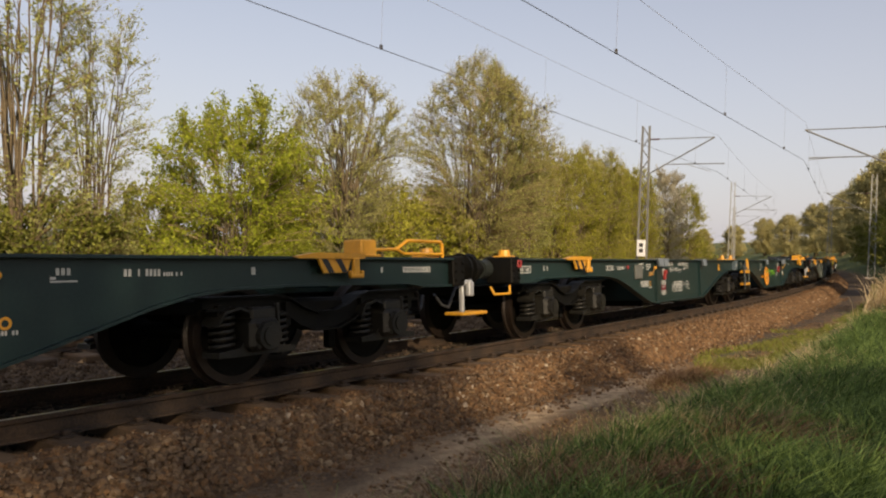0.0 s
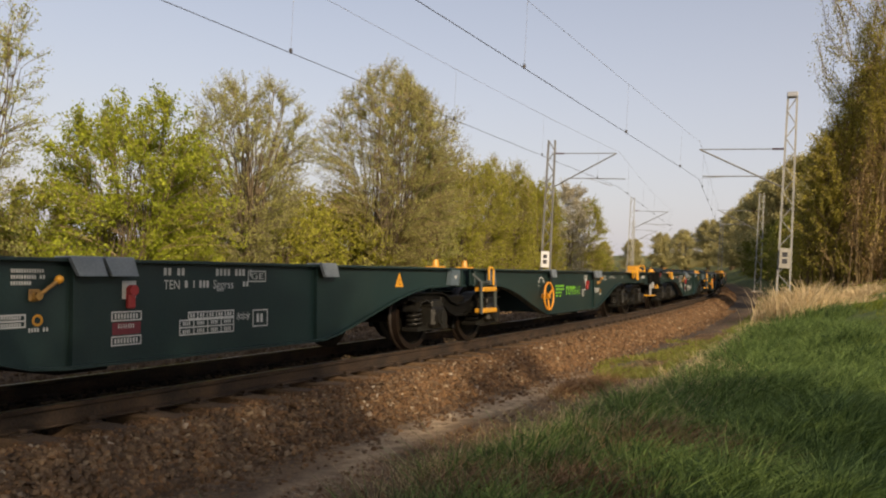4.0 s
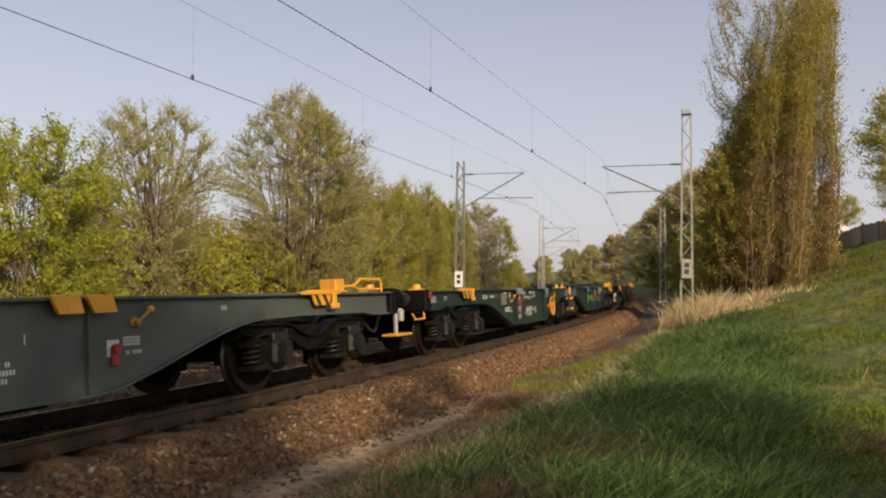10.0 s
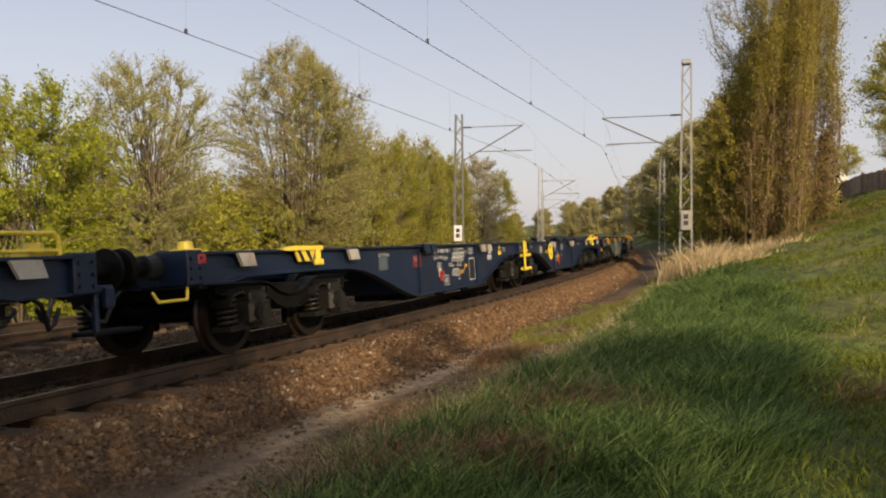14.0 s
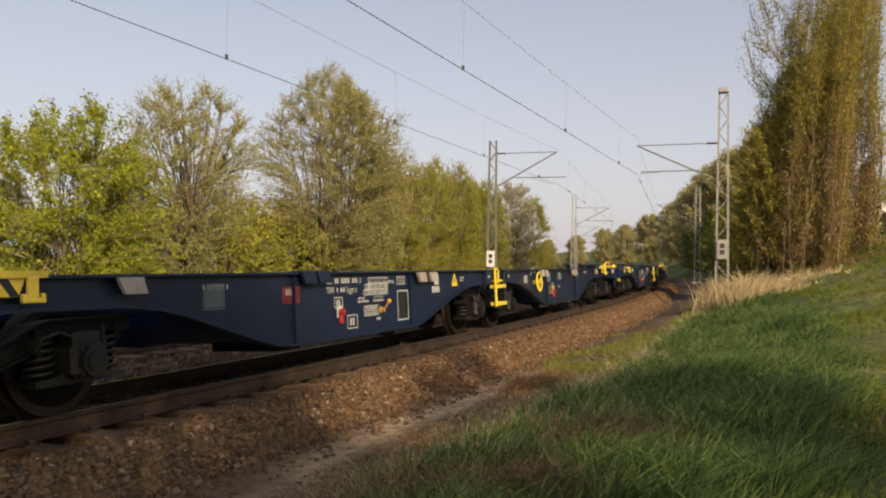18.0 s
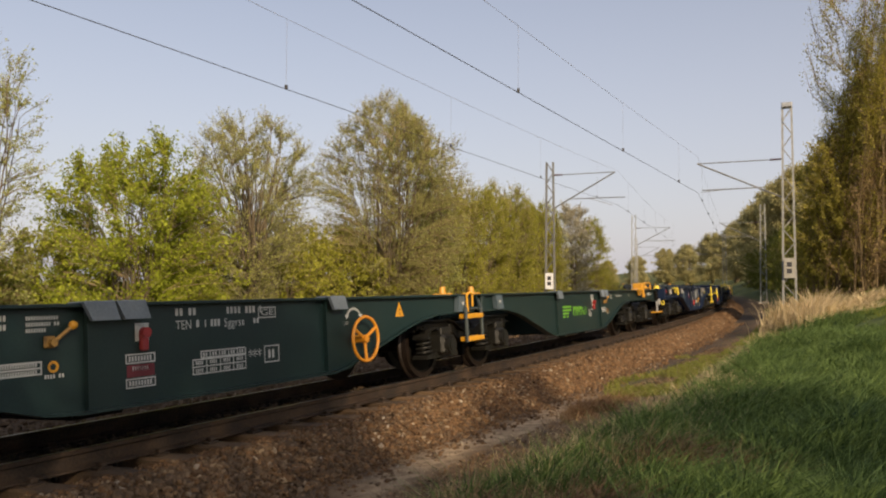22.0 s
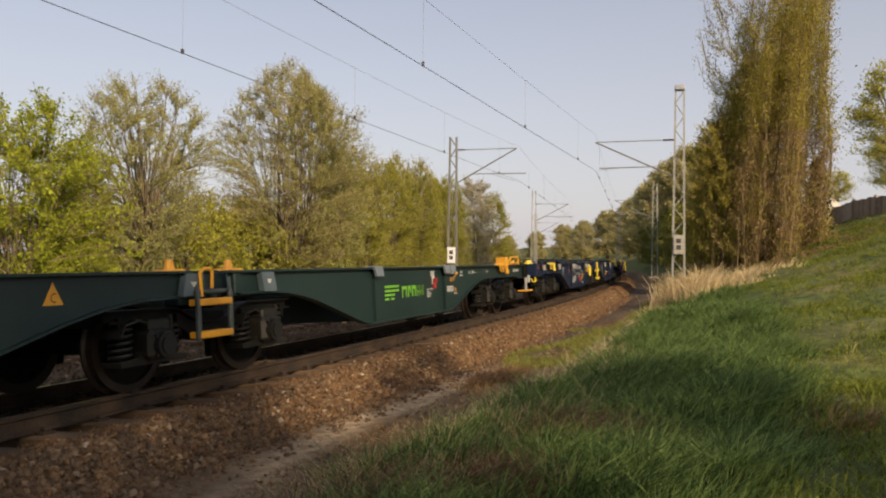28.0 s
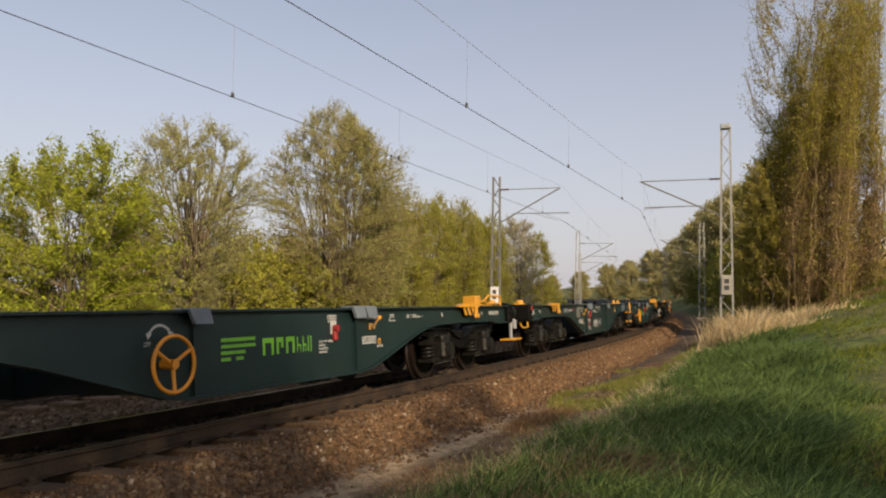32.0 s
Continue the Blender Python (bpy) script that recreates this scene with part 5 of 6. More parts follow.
def mast(s, o, h, z0, toward, reach, plate_z=None, cap=False, wide=0.42, paint=MAST, board=SIGN, high=7.05, low=5.75):
    """A line mast beside the track with its bracket reaching toward (+1 right, -1 left) the wires."""
    p = track(s, o, z0)
    m = Matrix.Translation(p) @ Matrix.Rotation(-heading(s), 4, "Z")
    th = empty("catenary_mast", "weathered steel lattice mast carrying an overhead wire bracket", "line mast", "masts of the overhead line", m)
    hh = h - z0
    for x in (-1, 1):
        bm = bmesh.new()
        wb, wt = wide * 0.62, wide * 0.42
        vs = []
        for w_, z in ((wb, 0), (wt, hh)):
            vs += [bm.verts.new(q) for q in ((x * w_ - 0.04, -0.07, z), (x * w_ + 0.04, -0.07, z), (x * w_ + 0.04, 0.07, z), (x * w_ - 0.04, 0.07, z))]
        for k in range(4):
            bm.faces.new((vs[k], vs[(k + 1) % 4], vs[4 + (k + 1) % 4], vs[4 + k]))
        bm.faces.new(vs[4:])
        part("mast_leg", bm, paint, th)
    n = int(hh / 0.55)
    for k in range(n):
        za, zb = hh * k / n, hh * (k + 1) / n
        wa, wb = (wide * (0.62 - 0.20 * q / hh) for q in (za, zb))
        sg = 1 if k % 2 else -1
        bm = bmesh.new()
        for y in (-0.075, 0.075):
            tube(bm, (-sg * wa, y, za), (sg * wb, y, zb), 0.018, seg=5)
        part("lattice_brace", bm, paint, th)
    if cap:
        bm = bmesh.new()
        box(bm, (-0.22, -0.2, hh), (0.22, 0.2, hh + 0.22), 0.03)
        part("mast_cap", bm, STEEL, th)
    bm = bmesh.new()
    box(bm, (-0.45, -0.4, -0.5), (0.45, 0.4, 0.12), 0.03)
    part("footing", bm, CONCRETE, th, "concrete footing")
    t = toward
    zt, zl = high - z0, low - z0
    bm = bmesh.new()
    tube(bm, (t * 0.75, 0, zt), (t * reach, 0, zt), 0.022)
    br = part("top_tube", bm, MAST_DARK, th)
    bm = bmesh.new()
    ribs = [q for k in range(6) for q in ((0.026, 0.24 + 0.08 * k), (0.058, 0.26 + 0.08 * k), (0.032, 0.31 + 0.08 * k))]
    lathe(bm, ribs, 8, Matrix.Translation((0, 0, zt)) @ Matrix.Rotation(-t * math.pi / 2, 4, "Z"))
    part("insulator", bm, INSUL, br, "brown ribbed insulator")
    bm = bmesh.new()
    tube(bm, (t * 0.25, 0, zl - 0.45), (t * (reach + 0.05), 0, zt), 0.034)
    part("diagonal_tube", bm, MAST_DARK, th)
    bm = bmesh.new()
    tube(bm, (t * reach * 0.28, 0, zl), (t * (reach + 0.55 if t > 0 else reach - 0.15), 0, zl - 0.02), 0.024)
    part("registration_arm", bm, MAST_DARK, th)
    bm = bmesh.new()
    tube(bm, (t * (reach * 0.6), 0, zl), (t * (reach - 0.1), 0, CONTACT - z0 + 0.02), 0.014)
    part("steady_arm", bm, STEEL, th)
    if plate_z is not None:
        bm = bmesh.new()
        box(bm, (-0.22, -0.21, plate_z), (0.22, -0.17, plate_z + 0.85), 0.01)
        pl = part("number_plate", bm, board, th, "white upright number plate")
        for k in range(2):
            bm = bmesh.new()
            vs = [bm.verts.new(q) for q in ((-0.10, -0.215, plate_z + 0.2 + 0.28 * k), (0.10, -0.215, plate_z + 0.2 + 0.28 * k), (0.10, -0.215, plate_z + 0.40 + 0.28 * k), (-0.10, -0.215, plate_z + 0.40 + 0.28 * k))]
            bm.faces.new(vs)
            part("figure_bar", bm, WIRE, pl)
    return th


mast(42.6, -7.1, 7.85, -0.75, 1, 3.4, plate_z=1.85, paint=MAST_DARK, high=7.15, low=5.85)
mast(84.0, -7.6, 8.4, -0.8, 1, 3.5)
mast(128.0, -7.6, 8.4, -0.8, 1, 3.5)
mast(38.5, 4.5, 8.9, -0.3, -1, 3.62, plate_z=1.95, cap=True, board=SIGN_DIRTY, high=6.72, low=5.55)
mast(76.0, 4.0, 8.4, -0.3, -1, 3.5, high=6.8, low=5.6)
mast(118.0, 4.0, 8.4, -0.3, -1, 3.5, high=6.8, low=5.6)


def wires(ends, high, sag, label):
    """Messenger and contact wire of one track with droppers, straight from mast to mast: ends of (s, o)."""
    th = empty("overhead_wire", label, "overhead wire")
    cw, mw, dr = [], [], []
    for (a, oa), (b, ob) in zip(ends, ends[1:]):
        pa, pb = track(a, oa), track(b, ob)

        def at(f, z):
            q = pa.lerp(pb, f)
            return Vector((q.x, q.y, z))
        n = 12
        for k in range(n + 1):
            f = k / n
            cw.append(at(f, CONTACT))
            mw.append(at(f, high - sag * 4 * f * (1 - f)))
        nd = max(3, int((b - a) / 7.5))
        for k in range(nd):
            f = (k + 0.5) / nd
            dr.append((at(f, CONTACT), at(f, high - sag * 4 * f * (1 - f))))
    part("contact_wire", tube_mesh("contact_wire", [(cw, [0.0078] * len(cw))], WIRE, 6), None, th)
    part("messenger_wire", tube_mesh("messenger_wire", [(mw, [0.0046] * len(mw))], WIRE_PALE, 6), None, th, "thin weathered messenger wire")
    for a, b in dr:
        d = part("dropper", tube_mesh("dropper", [([a, b], [0.003, 0.003])], WIRE_PALE), None, th)
        bm = bmesh.new()
        box(bm, Vector(a) + Vector((-0.03, -0.03, -0.01)), Vector(a) + Vector((0.03, 0.03, 0.09)), 0.01)
        part("clamp", bm, WIRE, d)


wires([(-60, 0.4), (-11, 0.85), (38.5, 0.85), (76, 0.5), (118, 0.5), (160, 0.5), (220, 0.4)], 7.05, 0.2, "dark overhead contact line above the near track")
wires([(-52, -3.4), (-4, -3.4), (42.6, -3.5), (84, -3.6), (128, -3.8), (180, -3.9)], 7.2, 0.3, "dark overhead contact line above the far track")


# ---- trees ----
def leaves(rng, tips, per, size, scatter, mat, name="crown", droop=0.0):
    """Small leaves strewn along the twigs (pairs of points)."""
    a = np.array([t[0] for t in tips])
    b = np.array([t[1] for t in tips])
    idx = np.repeat(np.arange(len(a)), per)
    f = rng.random((len(idx), 1))
    c = a[idx] + (b[idx] - a[idx]) * f + rng.normal(0, scatter, (len(idx), 3))
    c[:, 2] -= droop * rng.random(len(idx))
    n = len(c)
    u = rng.normal(size=(n, 3))
    u /= np.linalg.norm(u, axis=1, keepdims=True)
    w = np.cross(u, rng.normal(size=(n, 3)))
    w /= np.linalg.norm(w, axis=1, keepdims=True) + 1e-9
    s = size * rng.uniform(0.5, 1.3, (n, 1))
    co = np.stack([c - u * s, c + w * s * 0.55, c + u * s, c - w * s * 0.55], 1)
    return quads(name, co, mat)


def outline(kind, u):
    """Relative width of a crown at its relative height u."""
    if kind == "vase":
        return np.where(u < 0.55, 0.35 + 0.65 * u / 0.55, np.sqrt(np.maximum(0, 1 - ((u - 0.55) / 0.46) ** 2)))
    if kind == "egg":
        return np.where(u < 0.5, 0.42 + 0.58 * np.sin(np.pi * np.minimum(u, 0.5)), np.maximum(0, 1 - (np.maximum(u - 0.5, 0) / 0.53) ** 2.2) ** 0.5)
    if kind == "upright":
        return np.where(u < 0.3, 0.6 + 0.4 * u / 0.3, np.sqrt(np.maximum(0, 1 - ((u - 0.3) / 0.72) ** 2)))
    if kind == "open":
        return 0.5 + 0.5 * np.sqrt(np.maximum(0, 1 - (2 * u - 0.9) ** 2 / 1.3))
    return np.where(u < 0.35, 0.85 + 0.15 * u / 0.35, np.sqrt(np.maximum(0, 1 - ((u - 0.35) / 0.67) ** 2)))


TREES = {}


def tree(key, kind, height, radius, low, stems, n, leaf, per, size, seed, twigs=5, reach=0.5, tip_r=0.006, scatter=0.05, twig=TWIG, bark=BARK, limbs_=14, stout=1.0, label="", category="tree"):
    """A tree of stems, straight limbs that fan up through the crown, side branches and twigs; built once, copied to its places."""
    rng = np.random.default_rng(seed)
    ph = rng.uniform(0, 6.28, 4)

    def crown(u, a, f):
        lump = 0.93 + 0.13 * np.sin(3 * a + ph[0] + 4 * u) + 0.11 * np.sin(5 * a + ph[1] - 9 * u) + 0.08 * np.sin(14 * u + ph[2])
        r = radius * outline(kind, u) * f * lump
        return np.stack([r * np.cos(a), r * np.sin(a), low + (height - low) * u * (1 + 0.07 * np.sin(2 * a + ph[3]) * u)], -1)

    def bent(p, q, up, k):
        """A gently bent line that starts along up."""
        ln = np.linalg.norm(q - p)
        f = np.linspace(0, 1, k)[:, None]
        c = p + (q - p) * 0.45 + up * ln * 0.16
        return (1 - f) ** 2 * p + 2 * f * (1 - f) * c + f * f * q + rng.normal(0, 0.012 * ln ** 0.5, (k, 3)) * (f > 0)

    limbs, trunk, branches, fine, ends = [], [], [], [], []
    zup = np.array([0, 0, 1.0])
    for k in range(stems):
        a = 2 * math.pi * (k + 0.7 * rng.random()) / stems
        r0, r1 = (0.0, 0.0) if stems == 1 else (radius * 0.10 * rng.random(), radius * 0.22 * rng.uniform(0.5, 1.2))
        top = low + (height - low) * rng.uniform(0.10, 0.30)
        foot = np.array([r0 * math.cos(a), r0 * math.sin(a), -0.2])
        fork = np.array([r1 * math.cos(a), r1 * math.sin(a), top])
        thick = tip_r * (9 if stems < 4 else 6.5) * stout
        line = bent(foot, fork, zup, 7)
        trunk.append((line, np.linspace(thick * 1.15, thick * 0.85, 7)))
        m = max(3, int(round(limbs_ / stems)))
        for j in range(m):
            q = crown(rng.uniform(0.72, 1.0), a + rng.normal(0, 0.9 if stems > 2 else 2.0), rng.uniform(0.25, 0.9))
            b = line[rng.integers(3, 7)] if j else line[6]
            limb = bent(b, q, zup, 13)
            limbs.append(limb)
            trunk.append((limb, np.linspace(thick * 0.62, tip_r * 1.3, 13)))
    L = np.concatenate(limbs)
    T = np.concatenate([np.gradient(q, axis=0) for q in limbs])
    T /= np.linalg.norm(T, axis=1, keepdims=True)
    for k in range(n // 2):
        g = crown(rng.random() ** 0.85, rng.uniform(0, 6.283), max(rng.random(), rng.random()) ** 0.6 * (1.12 if rng.random() < 0.1 else 1.0))
        d = g - L
        ln = np.linalg.norm(d, axis=1) + 1e-6
        i = int(np.argmin(ln * (1.0 + 0.8 * (1 - (d * T).sum(1) / ln)) + 1.5 * np.maximum(0, L[:, 2] - g[2] + 0.3)))
        br = bent(L[i], g, T[i] * 0.8 + zup * 0.3, 5)
        thick = tip_r * (1.0 + 0.9 * min(ln[i], 2.0))
        branches.append((br, np.linspace(thick, tip_r * 0.7, 5)))
        v0 = (g - L[i]) / ln[i]
        for j in range(twigs * 2):
            f = rng.uniform(0.25, 1.0) if j else 1.0
            b = L[i] + (g - L[i]) * f if f < 1 else br[4]
            h = min(int(f * 4), 3)
            b = br[h] + (br[h + 1] - br[h]) * (f * 4 - h)
            v = v0 * 0.8 + rng.normal(0, 0.38, 3) + zup * 0.35
            e = b + v / np.linalg.norm(v) * reach * rng.uniform(0.3, 1.3)
            fine.append(([b, e], [tip_r * 0.75, tip_r * 0.4]))
            ends.append((b, e))
    th = empty("tree" if category == "tree" else "shrub", label, category)
    part("trunk", tube_mesh("trunk", trunk, bark, 6), None, th, "stems and rising limbs")
    part("twig_work", tube_mesh("twig_work", branches + fine, twig, 3), None, th, "branches and fine twigs")
    if per:
        part("crown", leaves(rng, ends, per, size, scatter, leaf), None, th, "loose spring leaves")
    TREES[key] = th
    return th


def plant_at(key, spots):
    """The same with places in the plan: (x, y, turn, scale)."""
    for x, y, turn, sc in spots:
        a, b = nearest(np.array([float(x)]), np.array([float(y)]))
        yield (float(a[0]), float(b[0]), turn, sc)


def plant(key, spots):
    """Sets copies of a tree: (s, o, turn, scale)."""
    src = TREES[key]
    for i, (s, o, turn, sc) in enumerate(spots):
        x, y, _ = track(s, o)
        z = float(terrain(np.array([s]), np.array([o]))[0])
        m = Matrix.Translation((x, y, z)) @ Matrix.Rotation(turn, 4, "Z") @ Matrix.Diagonal((sc, sc, sc, 1))
        if i == 0:
            src.matrix_basis = m
        else:
            c = copy_thing(src, Matrix.Translation((x, y, z)) @ Matrix.Rotation(turn, 4, "Z"))
            c.scale = (sc, sc, sc)


tree("open", "open", 10.5, 2.0, 1.0, 4, 560, LEAF_GREY, 6, 0.045, 3, 4, 0.55, 0.007, limbs_=20, stout=1.3, label="tall young tree with sparse grey-green spring leaves")
plant("open", [(12.1, -12.2, 0.4, 1.0), (13.9, -12.0, 2.1, 0.72), (9.2, -12.0, 4.0, 1.0)])
tree("lime", "round", 5.9, 2.9, 0.3, 9, 760, LEAF_LIME, 12, 0.047, 5, 5, 0.5, 0.006, scatter=0.07, limbs_=24, label="broad bush in fresh lime-green leaf beside the railway")
plant("lime", [(18.0, -11.6, 0.0, 1.0), (19.2, -10.6, 1.7, 0.45)])
tree("bare", "vase", 7.6, 2.7, 1.2, 2, 900, LEAF_BUD, 6, 0.036, 7, 6, 0.45, 0.0075, twig=TWIG_GREY, bark=BARK, limbs_=30, stout=1.25, label="fan-crowned grey-brown spring tree with opening buds")
plant("bare", [(23.0, -11.6, 0.3, 1.0)])
tree("big", "egg", 10.2, 4.0, 0.8, 11, 2300, LEAF_BUD, 4, 0.04, 11, 6, 0.5, 0.0066, twig=TWIG, bark=BARK, limbs_=56, stout=0.95, label="tall many-stemmed spring tree with an egg-shaped twiggy crown")
plant("big", [(33.5, -12.0, 0.9, 1.0)])
tree("sapling", "upright", 7.6, 1.5, 0.6, 4, 420, LEAF_GREY, 7, 0.045, 12, 5, 0.45, 0.006, limbs_=16, label="slim grey-green sapling beside the tall tree")
plant("sapling", [(36.3, -10.9, 0.9, 1.0), (38.2, -12.0, 2.9, 0.85), (35.8, -12.4, 4.1, 1.36)])
tree("olive", "upright", 7.3, 2.1, 0.3, 7, 640, LEAF_OLIVE, 8, 0.048, 13, 5, 0.6, 0.007, limbs_=22, label="yellow-green spring thicket tree beside the track")
plant("olive", [(21.2, -12.6, 0.4, 0.72), (39.8, -11.0, 0.2, 0.95), (43.8, -11.2, 1.5, 1.0), (48.4, -11.0, 2.6, 1.0), (54.0, -10.6, 3.3, 1.0), (67.0, -9.6, 5.1, 1.0), (58.5, -12.4, 0.7, 1.1)])
tree("budding", "vase", 8.4, 2.4, 0.8, 5, 600, LEAF_BUD, 3, 0.06, 14, 5, 0.6, 0.008, label="tan twiggy tree just coming into bud")
plant("budding", [(50.5, -13.0, 0.4, 1.0), (45.5, -14.0, 2.0, 0.95), (27.6, -14.0, 3.9, 0.75), (57.0, -13.5, 1.0, 1.05)])
tree("pale", "round", 8.6, 2.2, 0.8, 5, 520, BLOSSOM, 6, 0.075, 17, 5, 0.55, 0.008, label="pale blossoming tree at the edge of the thicket")
plant("pale", [(62.0, -10.3, 0.4, 0.95)])
tree("hedge", "round", 2.9, 2.0, 0.2, 8, 420, LEAF_DARK, 7, 0.055, 19, 4, 0.4, 0.006, label="dark green undergrowth shrub", category="shrub")
plant("hedge", [(8.5, -12.3, 0.2, 1.0), (11.0, -12.4, 1.3, 1.0), (13.2, -12.3, 2.0, 1.05), (15.4, -12.8, 2.2, 0.8), (72.0, -10.0, 0.5, 1.2)])
tree("brush", "round", 3.6, 2.2, 0.2, 8, 420, LEAF_OLIVE, 6, 0.06, 23, 4, 0.45, 0.006, label="tangled yellow-olive undergrowth shrub", category="shrub")
plant("brush", [(17.6, -14.5, 0.9, 1.0), (30.5, -14.6, 0.5, 1.25), (34.2, -14.4, 1.5, 1.3), (25.0, -15.0, 2.6, 1.1), (64.0, -12.5, 0.3, 1.3), (20.5, -13.6, 0.2, 1.0), (23.2, -14.4, 1.2, 0.85), (26.4, -12.9, 2.3, 1.0), (28.8, -13.4, 3.1, 1.05), (32.2, -13.0, 4.2, 1.05), (35.5, -12.6, 5.2, 1.1), (37.8, -13.2, 0.9, 1.2), (41.5, -13.0, 1.9, 1.2), (46.0, -12.4, 2.9, 1.2), (51.0, -12.0, 4.0, 1.2), (56.0, -12.0, 5.0, 1.3)])
tree("wood", "round", 11.0, 4.8, 0.6, 8, 640, LEAF_FAR, 14, 0.13, 31, 6, 1.0, 0.014, scatter=0.2, label="rounded spring tree in tan and olive bud")
plant("wood", [(80, 9.4, 0.1, 0.75), (89, 8.8, 1.0, 0.98), (99, 7.6, 2.0, 0.98), (111, 8.0, 3.0, 0.85), (122, 8.0, 4.0, 0.8), (135, 8.5, 5.0, 0.8), (152, 8.0, 0.6, 0.75), (170, 7.0, 2.5, 0.7), (190, 7.0, 3.6, 0.7), (212, 5.0, 0.6, 0.7), (240, 3.0, 1.6, 0.7), (275, 1.0, 2.6, 0.7), (215, -16.0, 2.6, 0.32), (260, -14.0, 0.8, 0.35)])
tree("thicket", "round", 5.4, 2.6, 0.2, 8, 480, LEAF_DARK, 10, 0.08, 37, 4, 0.6, 0.008, label="dark bramble thicket beside the track", category="shrub")
plant("thicket", [(62, 6.6, 0.2, 0.8), (68, 6.2, 1.2, 0.9), (75, 6.6, 2.2, 0.95), (83, 6.2, 3.2, 1.0), (54, 7.4, 0.8, 0.75), (91, 6.2, 4.4, 1.0), (100, 6.4, 5.2, 1.0), (46.5, 7.4, 2.7, 0.75)])
tree("garden", "open", 8.5, 3.0, 3.0, 2, 300, LEAF_GOLD, 6, 0.09, 41, 6, 0.9, 0.012, scatter=0.16, label="garden tree with yellow-green spring crown")
plant("garden", [(53.5, 17.2, 0.1, 0.95), (66, 20.5, 2.0, 0.7), (61, 15.4, 3.0, 0.36), (74, 25.0, 4.0, 0.9)])
# trees behind the camera, whose shade lies on the verge and the track
tree("shade", "round", 10.0, 3.2, 2.5, 2, 300, LEAF_OLIVE, 3, 0.12, 43, 5, 0.8, 0.012, scatter=0.25, label="roadside tree casting dappled shade over the verge")
plant("shade", list(plant_at("shade", [(9.5, -4.5, 0.1, 0.85), (14.0, -10.0, 2.2, 0.9)])))
tree("dense", "round", 10.0, 3.4, 2.0, 3, 420, LEAF_OLIVE, 2, 0.12, 44, 5, 0.8, 0.012, scatter=0.25, label="leafy roadside tree behind the verge")
plant("dense", list(plant_at("dense", [(3.6, -6.9, 1.3, 0.95), (6.8, -9.3, 0.4, 1.0), (1.0, -11.5, 3.3, 1.05)])))


def columnar_thicket(s, o, height, radius):
    """A tall stand of upright stems grown together: brown and bare in the middle below, in thin leaf above and at the sides."""
    rng = np.random.default_rng(29)
    x, y, _ = track(s, o)
    z = float(terrain(np.array([s]), np.array([o]))[0])
    th = empty("tree", "tall columnar thicket of upright brown stems in thin olive leaf", "tree", m=Matrix.Translation((x, y, z)))
    stems, shoots, tips, low_tips = [], [], [], []
    away = np.array([0.9, -0.42])         # the stand leans away from the track
    for k in range(130):
        a, q = rng.uniform(0, 2 * np.pi), math.sqrt(rng.random())
        p = np.array([radius * q * math.cos(a), radius * q * math.sin(a), -0.3])
        side = (p[0] * away[0] + p[1] * away[1]) / radius
        h = height * (1 - 0.16 * q ** 2 + 0.20 * min(side, 0.3)) * rng.uniform(0.5, 1.0)
        zz = np.linspace(0, h, 13)
        lean = 0.05 * zz + 0.0035 * zz ** 2 * (0.9 - side)
        line = np.stack([p[0] + away[0] * lean, p[1] + away[1] * lean, p[2] + zz], 1) + np.cumsum(rng.normal(0, 0.07, (13, 3)) * (1, 1, 0), 0)
        line[:, :2] *= (1 - 0.010 * zz * q)[:, None]
        stems.append((line, rng.uniform(0.02, 0.045) * (1 - 0.85 * zz / h)))
        for j in range(int(h * 4.6)):
            f = rng.uniform(0.03, 1.0) * 12
            i = min(int(f), 11)
            b = line[i] + (line[i + 1] - line[i]) * (f - i)
            g = rng.uniform(0, 2 * np.pi)
            w = rng.uniform(0.35, 1.0)
            ln = rng.uniform(0.35, 1.0) * (1.1 - 0.03 * f)
            e = b + np.array([math.cos(g) * w, math.sin(g) * w, 1.0]) * ln
            shoots.append(([b, (b + e) / 2 + rng.normal(0, 0.04, 3), e], [0.015, 0.011, 0.006]))
            bare = (0.75 if side > -0.35 else 0.15) if b[2] < height * 0.33 else 0.12
            if rng.random() < bare:
                if rng.random() < 0.6:
                    low_tips.append((b, e))
            else:
                tips.append((b, e))
    for k in range(60):     # long young shoots that lean out of the stand towards the track
        g = rng.uniform(2.3, 4.4)
        zb = rng.uniform(0.45, 0.92) * height
        lean = 0.055 * zb
        b = np.array([radius * 0.8 * math.cos(g) + away[0] * lean, radius * 0.8 * math.sin(g) + away[1] * lean, zb])
        e = b + np.array([-rng.uniform(0.2, 1.3), rng.normal(0, 0.3), rng.uniform(1.2, 3.2)])
        mid = (b + e) / 2 + np.array([-0.25, 0, -0.2])
        shoots.append(([b, mid, e], [0.02, 0.015, 0.007]))
        tips += [(mid, e), (b, mid), (b, mid)]
    part("trunk", tube_mesh("trunk", stems, BARK_TAN, 6), None, th, "crowded upright stems")
    part("twig_work", tube_mesh("twig_work", shoots, BARK_TAN, 3), None, th, "steep bare shoots")
    part("crown", leaves(rng, tips, 44, 0.043, 0.15, LEAF_COLUMN), None, th, "thin olive leaves")
    part("dead_growth", leaves(rng, low_tips, 44, 0.045, 0.18, LEAF_BROWN, "dead_growth"), None, th, "dry brown leaves low in the stand")


